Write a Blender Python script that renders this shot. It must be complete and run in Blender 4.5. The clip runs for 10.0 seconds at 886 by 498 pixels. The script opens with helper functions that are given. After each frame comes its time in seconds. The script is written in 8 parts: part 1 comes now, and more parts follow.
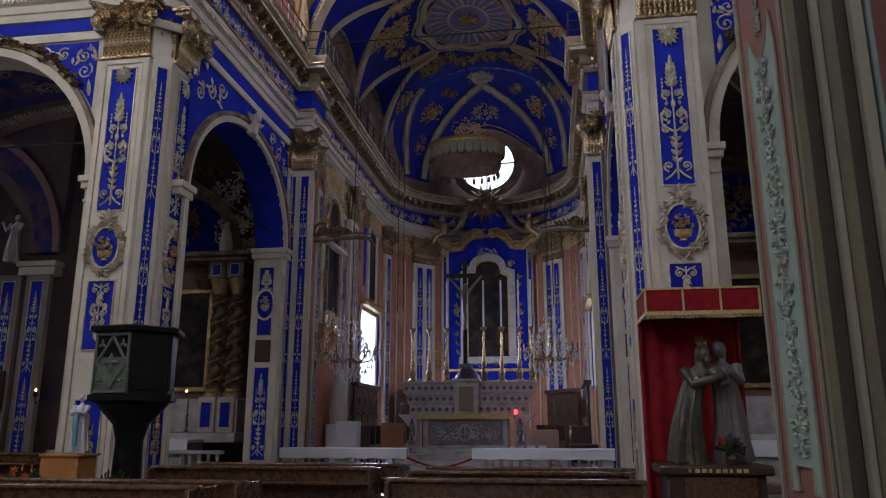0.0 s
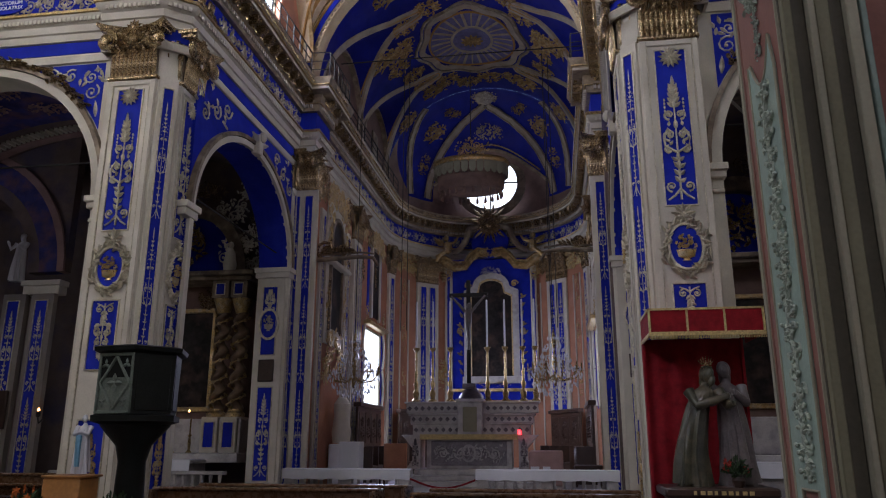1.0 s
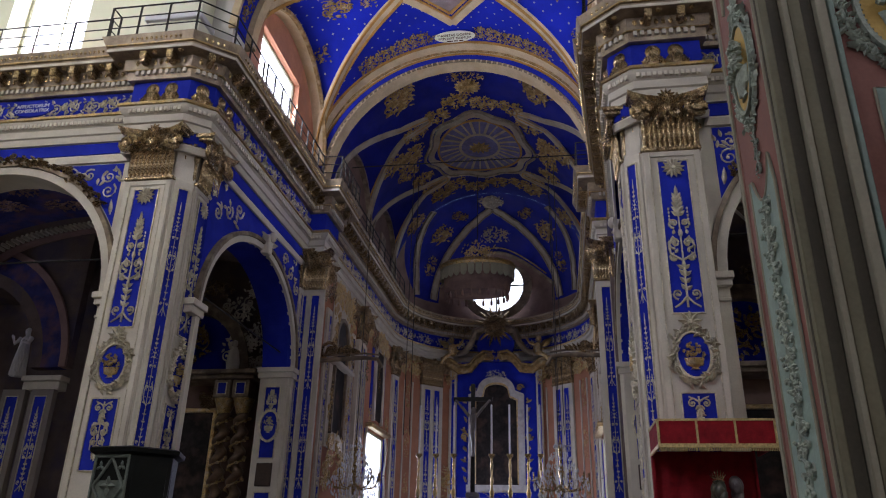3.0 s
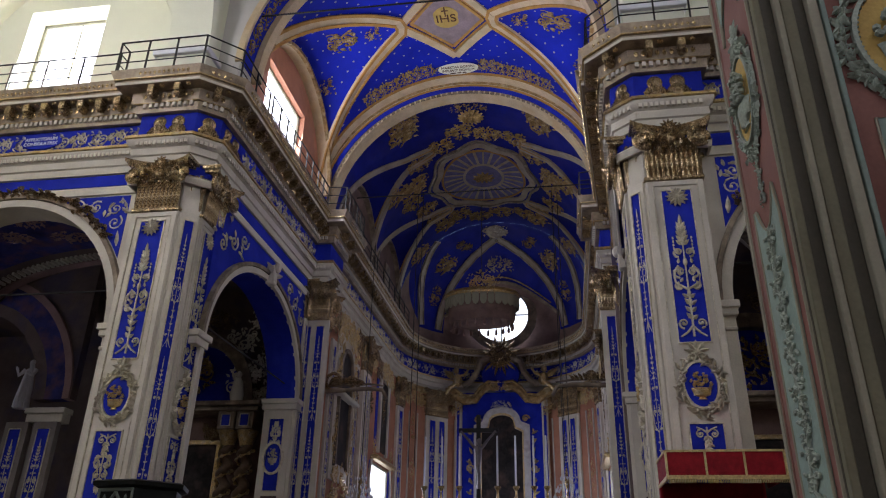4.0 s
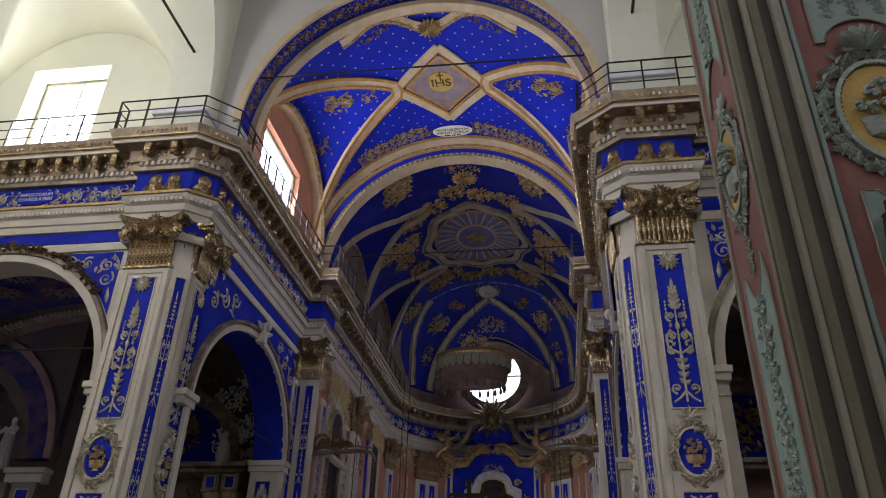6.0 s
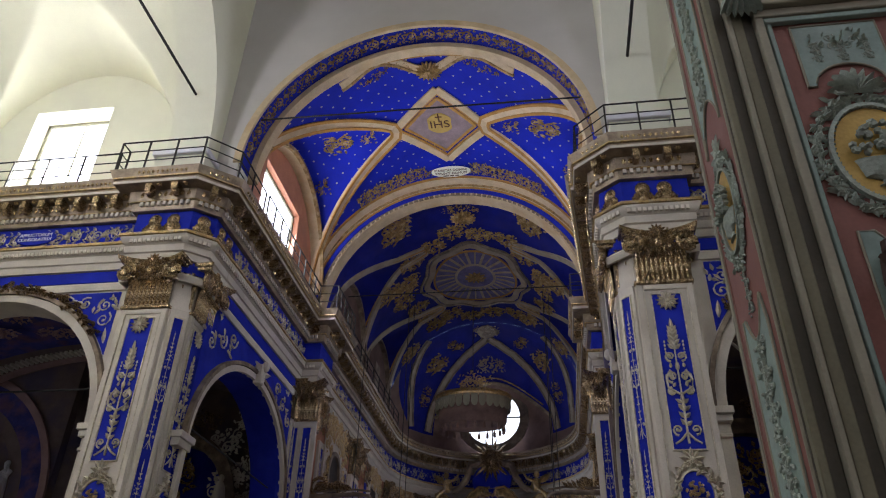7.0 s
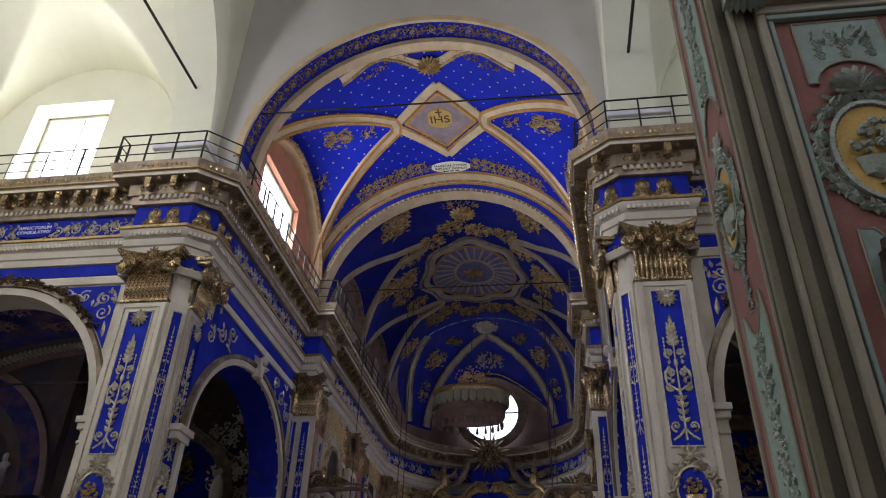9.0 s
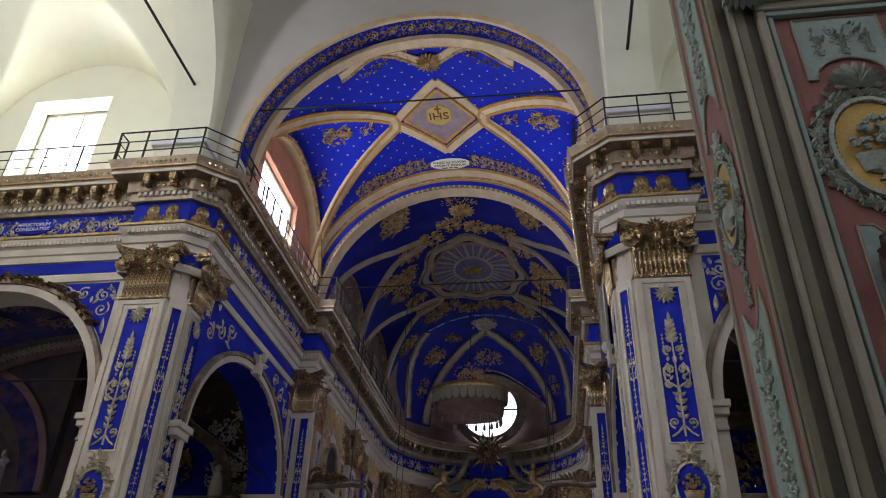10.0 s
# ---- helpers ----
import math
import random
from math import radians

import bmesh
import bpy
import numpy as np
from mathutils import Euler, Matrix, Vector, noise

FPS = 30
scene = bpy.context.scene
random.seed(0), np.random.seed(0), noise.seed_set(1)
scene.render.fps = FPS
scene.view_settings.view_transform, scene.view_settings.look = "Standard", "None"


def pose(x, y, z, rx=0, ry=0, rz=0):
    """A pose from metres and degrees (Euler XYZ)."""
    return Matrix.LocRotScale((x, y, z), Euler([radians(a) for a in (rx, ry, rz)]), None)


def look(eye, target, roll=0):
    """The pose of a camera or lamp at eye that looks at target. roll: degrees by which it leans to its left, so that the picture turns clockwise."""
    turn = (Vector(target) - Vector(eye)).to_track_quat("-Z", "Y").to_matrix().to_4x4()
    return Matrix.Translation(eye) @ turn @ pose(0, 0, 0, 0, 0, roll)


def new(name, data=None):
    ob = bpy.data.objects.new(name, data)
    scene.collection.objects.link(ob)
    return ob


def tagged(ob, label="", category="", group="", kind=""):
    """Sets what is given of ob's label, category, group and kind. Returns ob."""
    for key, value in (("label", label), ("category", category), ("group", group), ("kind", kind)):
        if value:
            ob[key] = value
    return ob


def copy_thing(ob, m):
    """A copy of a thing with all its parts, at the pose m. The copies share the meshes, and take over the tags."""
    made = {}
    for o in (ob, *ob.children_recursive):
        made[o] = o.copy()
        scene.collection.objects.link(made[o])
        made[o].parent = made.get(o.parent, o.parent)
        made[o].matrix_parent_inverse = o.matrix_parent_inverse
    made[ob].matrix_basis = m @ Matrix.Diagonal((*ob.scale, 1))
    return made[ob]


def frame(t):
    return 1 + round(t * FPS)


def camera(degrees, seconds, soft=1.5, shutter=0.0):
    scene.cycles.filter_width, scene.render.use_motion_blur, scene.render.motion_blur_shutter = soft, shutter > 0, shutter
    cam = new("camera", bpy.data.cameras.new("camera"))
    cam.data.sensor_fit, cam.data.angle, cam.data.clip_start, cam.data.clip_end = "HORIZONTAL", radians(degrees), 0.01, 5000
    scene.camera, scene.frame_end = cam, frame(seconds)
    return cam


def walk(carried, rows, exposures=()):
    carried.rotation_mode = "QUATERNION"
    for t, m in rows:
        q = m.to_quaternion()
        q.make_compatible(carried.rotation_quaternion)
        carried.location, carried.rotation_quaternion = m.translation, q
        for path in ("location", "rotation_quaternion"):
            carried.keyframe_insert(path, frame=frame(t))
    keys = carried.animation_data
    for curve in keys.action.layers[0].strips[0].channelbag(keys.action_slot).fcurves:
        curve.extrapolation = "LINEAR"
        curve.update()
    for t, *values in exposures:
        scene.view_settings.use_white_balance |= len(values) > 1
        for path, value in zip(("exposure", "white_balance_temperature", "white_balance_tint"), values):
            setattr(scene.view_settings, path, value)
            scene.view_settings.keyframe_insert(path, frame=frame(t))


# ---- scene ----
cam = camera(62.34, 10.0, soft=1.1)
PATH = [
    (0, pose(0.001, 0.071, 1.538, 103.26, 0.04, 8.34)),
    (0.5, pose(0.004, 0.069, 1.542, 103.69, 0.12, 8.49)),
    (1, pose(0.003, 0.050, 1.554, 104.73, -0.05, 8.60)),
    (1.5, pose(0.002, 0.048, 1.561, 106.19, -0.30, 8.60)),
    (2, pose(0.005, 0.052, 1.579, 108.39, -0.80, 8.62)),
    (2.5, pose(0.007, 0.039, 1.588, 110.69, -1.14, 8.62)),
    (4, pose(-0.003, 0.003, 1.593, 114.88, -1.12, 9.09)),
    (4.5, pose(0.003, 0.005, 1.594, 115.43, -1.02, 9.11)),
    (5, pose(0.000, -0.000, 1.600, 116.01, -1.14, 8.95)),
    (5.5, pose(0.011, -0.002, 1.613, 117.03, -1.50, 8.62)),
    (6, pose(0.011, -0.016, 1.630, 119.47, -1.53, 8.27)),
    (7.5, pose(0.007, -0.038, 1.631, 122.90, -1.39, 8.23)),
    (8, pose(0.003, -0.046, 1.626, 122.85, -1.38, 8.18)),
    (8.5, pose(0.002, -0.041, 1.626, 122.51, -1.46, 8.10)),
    (9, pose(0.003, -0.031, 1.629, 122.21, -1.68, 7.96)),
    (9.5, pose(-0.006, -0.044, 1.621, 122.20, -1.73, 7.76)),
    (10, pose(-0.002, -0.032, 1.623, 121.98, -1.64, 7.87)),
]
walk(cam, PATH, [(0.0, 0.40, 5750, 23), (5.0, 0.46, 5900, 21), (10.0, 0.47, 5900, 20)])
scene.view_settings.exposure = 0.0

# ---------------------------------------------------------------- daylight
XO, XC, XS = -2.88, -2.74, -2.63   # axes of the crossing, the chancel bay and the sanctuary
SUN_EL, SUN_AZ = radians(38), radians(235)
world = bpy.data.worlds.new("daylight")
scene.world = world
world.use_nodes = True
wn = world.node_tree.nodes
sky = wn.new("ShaderNodeTexSky")
sky.sky_type, sky.sun_disc = "NISHITA", False
sky.sun_elevation, sky.sun_rotation = SUN_EL, SUN_AZ
world.node_tree.links.new(sky.outputs["Color"], wn["Background"].inputs["Color"])
wn["Background"].inputs["Strength"].default_value = 0.12


def window_light(eye, target, w, h, watts, colour=(0.93, 0.96, 1.0)):
    lamp = bpy.data.lights.new("window_daylight", "AREA")
    lamp.shape, lamp.size, lamp.size_y, lamp.energy, lamp.color = "RECTANGLE", w, h, watts, colour
    ob = new("window_daylight", lamp)
    ob.matrix_world = look(eye, target)
    return ob


window_light((-10.8, 12.62, 12.7), (-10.6, 6, 10.5), 1.7, 1.6, 480, (1.0, 0.97, 0.84))        # transept window, left
window_light((5.0, 12.62, 12.7), (4.8, 6, 10.5), 1.7, 1.6, 150)            # transept window, right
window_light((-7.26, 15.6, 12.9), (-1, 15.6, 10.4), 2.5, 2.0, 290)          # chancel window, left
window_light((1.76, 15.6, 12.9), (-3, 15.6, 11.5), 2.5, 2.0, 45)           # chancel window, right
window_light((-6.72, 27.25, 4.2), (-0.5, 25.3, 1.9), 2.4, 2.6, 250, (0.80, 0.86, 1.0))    # sanctuary window, left
window_light((1.46, 27.25, 4.2), (-3.5, 25.5, 1.5), 2.4, 2.6, 70, (0.80, 0.86, 1.0))    # sanctuary window, right
window_light((-2.89, -17.6, 11.0), (-2.89, 5, 6), 4.0, 5.0, 130)          # added frontal fill, set as an unseen window over the entrance
window_light((-11.55, 2.95, 13.1), (-6.0, 11.0, 9.0), 1.9, 2.4, 230, (1.0, 0.97, 0.92))  # added high light on the pilasters, set as an unseen near transept window
window_light((-12.9, -3.0, 14.0), (-2, 5, 6), 3.0, 3.0, 430)               # added fill, this lamp and the next, as unseen nave side windows
window_light((7.1, -3.0, 14.0), (-6, 8.0, 6), 3.0, 3.0, 200)


# ---------------------------------------------------------------- materials
def mat(name, colour, rough=0.7, metal=0.0, var=0.25, scale=3.0, bump=0.15, fine=40.0, spot=None, spot_amount=0.0, dirt=None):
    m = bpy.data.materials.new(name)
    m.use_nodes = True
    nt = m.node_tree
    n, l = nt.nodes, nt.links
    b = n["Principled BSDF"]
    co = n.new("ShaderNodeTexCoord")
    big = n.new("ShaderNodeTexNoise")
    big.inputs["Scale"].default_value, big.inputs["Detail"].default_value, big.inputs["Roughness"].default_value = scale, 6, 0.65
    small = n.new("ShaderNodeTexNoise")
    small.inputs["Scale"].default_value, small.inputs["Detail"].default_value = fine, 4
    info = n.new("ShaderNodeObjectInfo")
    l.new(co.outputs["Object"], big.inputs["Vector"])
    l.new(co.outputs["Object"], small.inputs["Vector"])
    ramp = n.new("ShaderNodeValToRGB")
    c = Vector(colour)
    ramp.color_ramp.elements[0].position, ramp.color_ramp.elements[1].position = 0.3, 0.7
    ramp.color_ramp.elements[0].color = (*(c * (1 - var)), 1)
    ramp.color_ramp.elements[1].color = (*[min(1, v * (1 + var * 0.7)) for v in c], 1)
    l.new(big.outputs["Fac"], ramp.inputs["Fac"])
    mix = n.new("ShaderNodeMixRGB")
    mix.blend_type = "MULTIPLY"
    mix.inputs["Fac"].default_value = 0.5
    r2 = n.new("ShaderNodeValToRGB")
    r2.color_ramp.elements[0].position, r2.color_ramp.elements[1].position = 0.35, 0.65
    r2.color_ramp.elements[0].color = (1 - var * 1.2,) * 3 + (1,)
    r2.color_ramp.elements[1].color = (1, 1, 1, 1)
    l.new(small.outputs["Fac"], r2.inputs["Fac"])
    l.new(ramp.outputs["Color"], mix.inputs["Color1"])
    l.new(r2.outputs["Color"], mix.inputs["Color2"])
    out = mix.outputs["Color"]
    hsv = n.new("ShaderNodeHueSaturation")
    mr = n.new("ShaderNodeMapRange")
    mr.inputs["To Min"].default_value, mr.inputs["To Max"].default_value = 0.9, 1.1
    l.new(info.outputs["Random"], mr.inputs["Value"])
    l.new(mr.outputs["Result"], hsv.inputs["Value"])
    l.new(out, hsv.inputs["Color"])
    out = hsv.outputs["Color"]
    if spot:
        wave = n.new("ShaderNodeTexNoise")
        wave.inputs["Scale"].default_value, wave.inputs["Detail"].default_value = scale * 0.8, 8
        sh = n.new("ShaderNodeVectorMath")
        sh.operation = "ADD"
        sh.inputs[1].default_value = (13.1, 7.7, 3.3)
        l.new(co.outputs["Object"], sh.inputs[0])
        l.new(sh.outputs[0], wave.inputs["Vector"])
        r3 = n.new("ShaderNodeValToRGB")
        r3.color_ramp.elements[0].position, r3.color_ramp.elements[1].position = 0.5, 0.68
        r3.color_ramp.elements[0].color, r3.color_ramp.elements[1].color = (0, 0, 0, 1), (spot_amount,) * 3 + (1,)
        l.new(wave.outputs["Fac"], r3.inputs["Fac"])
        m2 = n.new("ShaderNodeMixRGB")
        l.new(r3.outputs["Color"], m2.inputs["Fac"])
        l.new(out, m2.inputs["Color1"])
        m2.inputs["Color2"].default_value = (*spot, 1)
        out = m2.outputs["Color"]
    l.new(out, b.inputs["Base Color"])
    b.inputs["Metallic"].default_value = metal
    b.inputs["Specular IOR Level"].default_value = 0.5 if rough < 0.5 else 0.18
    rr = n.new("ShaderNodeMapRange")
    rr.inputs["To Min"].default_value, rr.inputs["To Max"].default_value = max(0.05, rough - 0.12), min(1, rough + 0.12)
    l.new(small.outputs["Fac"], rr.inputs["Value"])
    l.new(rr.outputs["Result"], b.inputs["Roughness"])
    if bump:
        bp = n.new("ShaderNodeBump")
        bp.inputs["Strength"].default_value, bp.inputs["Distance"].default_value = bump, 0.02
        l.new(small.outputs["Fac"], bp.inputs["Height"])
        l.new(bp.outputs["Normal"], b.inputs["Normal"])
    return m


CREAM = mat("cream_plaster", (0.62, 0.57, 0.47), 0.75, var=0.15, scale=1.2, spot=(0.42, 0.37, 0.29), spot_amount=0.45)
WHITE = mat("white_limewash", (0.76, 0.76, 0.61), 0.85, var=0.06, scale=0.5, bump=0.08, spot=(0.62, 0.6, 0.5), spot_amount=0.3)
GREY = mat("grey_limewash", (0.56, 0.54, 0.5), 0.85, var=0.08, scale=0.5, bump=0.08, spot=(0.45, 0.42, 0.38), spot_amount=0.3)
BLUE = mat("ultramarine_paint", (0.014, 0.026, 0.40), 0.8, var=0.25, scale=2.0, bump=0.1, spot=(0.03, 0.05, 0.5), spot_amount=0.4)
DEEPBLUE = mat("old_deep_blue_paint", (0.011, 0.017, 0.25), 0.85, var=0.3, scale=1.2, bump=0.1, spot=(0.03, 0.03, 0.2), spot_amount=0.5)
# darker copy of CREAM that stands for the shade inside the aisles
SHADECREAM = mat("sooty_cream_plaster", (0.29, 0.255, 0.22), 0.8, var=0.2, scale=1.2, spot=(0.24, 0.2, 0.16), spot_amount=0.5)
GOLD = mat("gilded_stucco", (0.64, 0.46, 0.2), 0.3, metal=0.8, var=0.4, scale=9.0, bump=0.5, fine=60, spot=(0.5, 0.46, 0.38), spot_amount=0.6)
BRIGHTGILT = mat("burnished_gilding", (0.72, 0.55, 0.28), 0.26, metal=0.85, var=0.45, scale=12.0, bump=0.5, fine=60, spot=(0.3, 0.22, 0.13), spot_amount=0.6)
SILVER = mat("pale_gilding", (0.66, 0.60, 0.45), 0.38, metal=0.45, var=0.4, scale=9.0, bump=0.5, fine=60)
CORNICE = mat("umber_and_gilt_stucco", (0.34, 0.265, 0.18), 0.45, metal=0.35, var=0.4, scale=4.0, bump=0.4, spot=(0.52, 0.42, 0.27), spot_amount=0.6)
STONE = mat("brown_stucco", (0.22, 0.17, 0.12), 0.5, metal=0.2, var=0.4, scale=3.5, bump=0.4, spot=(0.46, 0.38, 0.26), spot_amount=0.6)
DARKSTUCCO = mat("darkened_stucco", (0.105, 0.08, 0.058), 0.55, metal=0.15, var=0.4, scale=4.0, bump=0.4, spot=(0.3, 0.24, 0.16), spot_amount=0.5)
CAPITAL = mat("darkened_gilding", (0.36, 0.255, 0.13), 0.27, metal=0.85, var=0.55, scale=7.0, bump=0.6, fine=45, spot=(0.62, 0.5, 0.32), spot_amount=0.45)
VINEWOOD = mat("gilded_walnut", (0.2, 0.13, 0.075), 0.45, metal=0.2, var=0.4, scale=6.0)
TERRA = mat("terracotta_paint", (0.46, 0.21, 0.12), 0.7, var=0.2, scale=1.5, spot=(0.35, 0.2, 0.14), spot_amount=0.5)
ROSE = mat("rose_paint", (0.25, 0.115, 0.085), 0.7, var=0.15, scale=1.5, spot=(0.3, 0.17, 0.14), spot_amount=0.4)
SAGE = mat("sage_paint", (0.25, 0.33, 0.27), 0.7, var=0.18, scale=2.0, spot=(0.33, 0.38, 0.32), spot_amount=0.4)
SAGE_RELIEF = mat("sage_stucco_relief", (0.33, 0.38, 0.30), 0.7, var=0.3, scale=6.0, bump=0.4)
OLIVE = mat("olive_paint", (0.175, 0.165, 0.10), 0.7, var=0.18, scale=1.2, spot=(0.28, 0.27, 0.2), spot_amount=0.4)
# olive darkened for the shaded faces and grooves of the near pier
OLIVE_SHADE = mat("dark_olive_paint", (0.09, 0.082, 0.056), 0.7, var=0.2, scale=1.2)
PUTTY = mat("putty_paint", (0.29, 0.275, 0.19), 0.7, var=0.15, scale=1.2, spot=(0.3, 0.28, 0.2), spot_amount=0.4)
OCHRE = mat("ochre_paint", (0.48, 0.33, 0.09), 0.7, var=0.2, scale=4.0)
RIB = mat("cream_rib_paint", (0.60, 0.48, 0.30), 0.75, var=0.2, scale=2.0, spot=(0.5, 0.33, 0.15), spot_amount=0.5)
RIB_EDGE = mat("ochre_rib_line", (0.45, 0.245, 0.065), 0.7, var=0.25, scale=4.0)
FRESCO = mat("ochre_fresco_ornament", (0.38, 0.25, 0.10), 0.75, var=0.55, scale=6.0, spot=(0.55, 0.46, 0.28), spot_amount=0.6)
RIB_DULL = mat("sooty_rib_paint", (0.40, 0.34, 0.26), 0.8, var=0.25, scale=2.0, spot=(0.3, 0.2, 0.11), spot_amount=0.5)
WOOD = mat("dark_walnut", (0.06, 0.033, 0.022), 0.33, var=0.35, scale=3.0, fine=25, bump=0.2)
PEW = mat("polished_pew_wood", (0.13, 0.065, 0.03), 0.28, var=0.3, scale=2.5, fine=20, bump=0.1)
BLACK = mat("blackened_iron", (0.03, 0.028, 0.026), 0.5, metal=0.3, var=0.3, scale=8.0)
MARBLE = mat("grey_veined_marble", (0.52, 0.49, 0.47), 0.3, var=0.2, scale=4.0, bump=0.03, spot=(0.25, 0.22, 0.24), spot_amount=0.7)
MARBLE_MID = mat("grey_lilac_marble", (0.28, 0.25, 0.27), 0.3, var=0.3, scale=5.0, bump=0.03, spot=(0.14, 0.12, 0.14), spot_amount=0.6)
MARBLE_DARK = mat("dark_inlay_marble", (0.13, 0.11, 0.13), 0.3, var=0.35, scale=6.0, bump=0.03)
RED = mat("red_damask", (0.30, 0.012, 0.018), 0.75, var=0.35, scale=6.0, fine=90, bump=0.3)
BRAID = mat("gold_braid", (0.6, 0.46, 0.2), 0.5, metal=0.3, var=0.3, scale=20.0)
LINEN = mat("white_linen", (0.78, 0.78, 0.82), 0.85, var=0.05, scale=3.0, bump=0.2)
PAINTING = mat("darkened_oil_painting", (0.03, 0.024, 0.022), 0.6, var=0.7, scale=2.0, fine=9, bump=0.05, spot=(0.12, 0.07, 0.05), spot_amount=0.7)
FLOOR = mat("worn_stone_floor", (0.22, 0.19, 0.17), 0.35, var=0.3, scale=0.9, bump=0.05)
BRASS = mat("old_brass", (0.42, 0.3, 0.13), 0.28, metal=0.95, var=0.3, scale=8.0)
ROBE = mat("painted_robe_green", (0.085, 0.08, 0.05), 0.33, var=0.4, scale=4.0, spot=(0.22, 0.17, 0.1), spot_amount=0.6)
ROBE_PALE = mat("painted_robe_pale", (0.19, 0.16, 0.15), 0.4, var=0.35, scale=4.0)
PINKSTONE = mat("rose_ringed_plaster", (0.42, 0.27, 0.25), 0.7, var=0.2, scale=2.0)
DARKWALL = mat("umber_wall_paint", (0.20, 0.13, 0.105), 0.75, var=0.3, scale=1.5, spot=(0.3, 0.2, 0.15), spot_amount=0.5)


def emit(name, colour, strength):
    m = bpy.data.materials.new(name)
    m.use_nodes = True
    b = m.node_tree.nodes["Principled BSDF"]
    b.inputs["Base Color"].default_value = (0, 0, 0, 1)
    b.inputs["Emission Color"].default_value, b.inputs["Emission Strength"].default_value = (*colour, 1), strength
    return m


SKYGLOW = emit("bright_sky", (0.95, 0.98, 1.0), 4.5)
OCULUSGLOW = emit("leaded_window_glow", (0.9, 0.97, 1.0), 1.9)
FLAME = emit("candle_flame", (1.0, 0.45, 0.12), 8.0)
LAMP_RED = emit("sanctuary_lamp_glow", (1.0, 0.03, 0.03), 5.0)
CRYSTAL = bpy.data.materials.new("cut_crystal")
CRYSTAL.use_nodes = True
_b = CRYSTAL.node_tree.nodes["Principled BSDF"]
_b.inputs["Base Color"].default_value, _b.inputs["Roughness"].default_value = (0.92, 0.92, 0.95, 1), 0.08
_b.inputs["Transmission Weight"].default_value = 0.25


def starry(name, spacing, size):
    """Blue vault paint with rows of small gilded stars."""
    m = mat(name, (0.012, 0.024, 0.42), 0.65, var=0.22, scale=0.8, bump=0.08, fine=30)
    nt = m.node_tree
    n, l = nt.nodes, nt.links
    b = n["Principled BSDF"]
    old = b.inputs["Base Color"].links[0].from_socket
    co = n.new("ShaderNodeTexCoord")
    sc = n.new("ShaderNodeMapping")
    sc.inputs["Rotation"].default_value = (0, 0, radians(45))
    sc.inputs["Scale"].default_value = (1 / spacing, 1 / spacing, 0)
    fr = n.new("ShaderNodeVectorMath")
    fr.operation = "FRACTION"
    sub = n.new("ShaderNodeVectorMath")
    sub.operation = "SUBTRACT"
    sub.inputs[1].default_value = (0.5, 0.5, 0)
    ln = n.new("ShaderNodeVectorMath")
    ln.operation = "LENGTH"
    lt = n.new("ShaderNodeMath")
    lt.operation = "LESS_THAN"
    lt.inputs[1].default_value = size / spacing
    mx = n.new("ShaderNodeMixRGB")
    mx.inputs["Color2"].default_value = (0.45, 0.40, 0.28, 1)
    l.new(co.outputs["Object"], sc.inputs["Vector"])
    l.new(sc.outputs["Vector"], fr.inputs[0])
    l.new(fr.outputs[0], sub.inputs[0])
    l.new(sub.outputs[0], ln.inputs[0])
    l.new(ln.outputs["Value"], lt.inputs[0])
    l.new(lt.outputs[0], mx.inputs["Fac"])
    l.new(old, mx.inputs["Color1"])
    l.new(mx.outputs["Color"], b.inputs["Base Color"])
    return m


STARS = starry("starry_vault_paint", 0.33, 0.026)


# ---------------------------------------------------------------- mesh helpers
def link_mesh(name, bm, material):
    bmesh.ops.recalc_face_normals(bm, faces=bm.faces)
    for f in bm.faces:
        f.smooth = True
    for e in bm.edges:
        e.smooth = len(e.link_faces) == 2 and e.calc_face_angle() < 0.62
    me = bpy.data.meshes.new(name)
    bm.to_mesh(me)
    bm.free()
    if material:
        me.materials.append(material)
    return new(name, me)


RELIEF = {"scroll_relief", "garland", "leaf_garland", "gilt_relief", "gilt_trail", "scroll_cluster", "stucco_relief", "relief", "gilt_scroll", "swag", "rosette", "hub_rosette", "sunburst", "shield_scrolls", "cloud_group", "cloud", "frontal_relief", "crest", "gilt_crest", "frieze_scroll", "arabesque", "pendant", "soffit_scroll", "shell", "vine", "frontal_relief", "mask", "worn_lettering"}


def part(name, bm, material, parent, label="", m=None):
    ob = link_mesh(name, bm, material)
    ob.parent = parent
    if m is not None:
        ob.matrix_basis = m
    if label:
        tagged(ob, label)
    if name in RELIEF:
        tagged(ob, kind="stuff")
    return ob


def again(ob, m, parent=None):
    """Another object on the same mesh, as a part of the same or another thing."""
    o = new(ob.name.split(".")[0], ob.data)
    o.parent = parent or ob.parent
    o.matrix_basis = m
    if ob.name.split(".")[0] in RELIEF:
        tagged(o, kind="stuff")
    return o


def thing(name, m, label, category, group="", kind=""):
    ob = new(name)
    ob.empty_display_size = 0.2
    ob.matrix_basis = m
    return tagged(ob, label, category, group, kind)


def solid(name, bm, material, label, category="", kind="structure", group=""):
    return tagged(link_mesh(name, bm, material), label, category, group, kind)


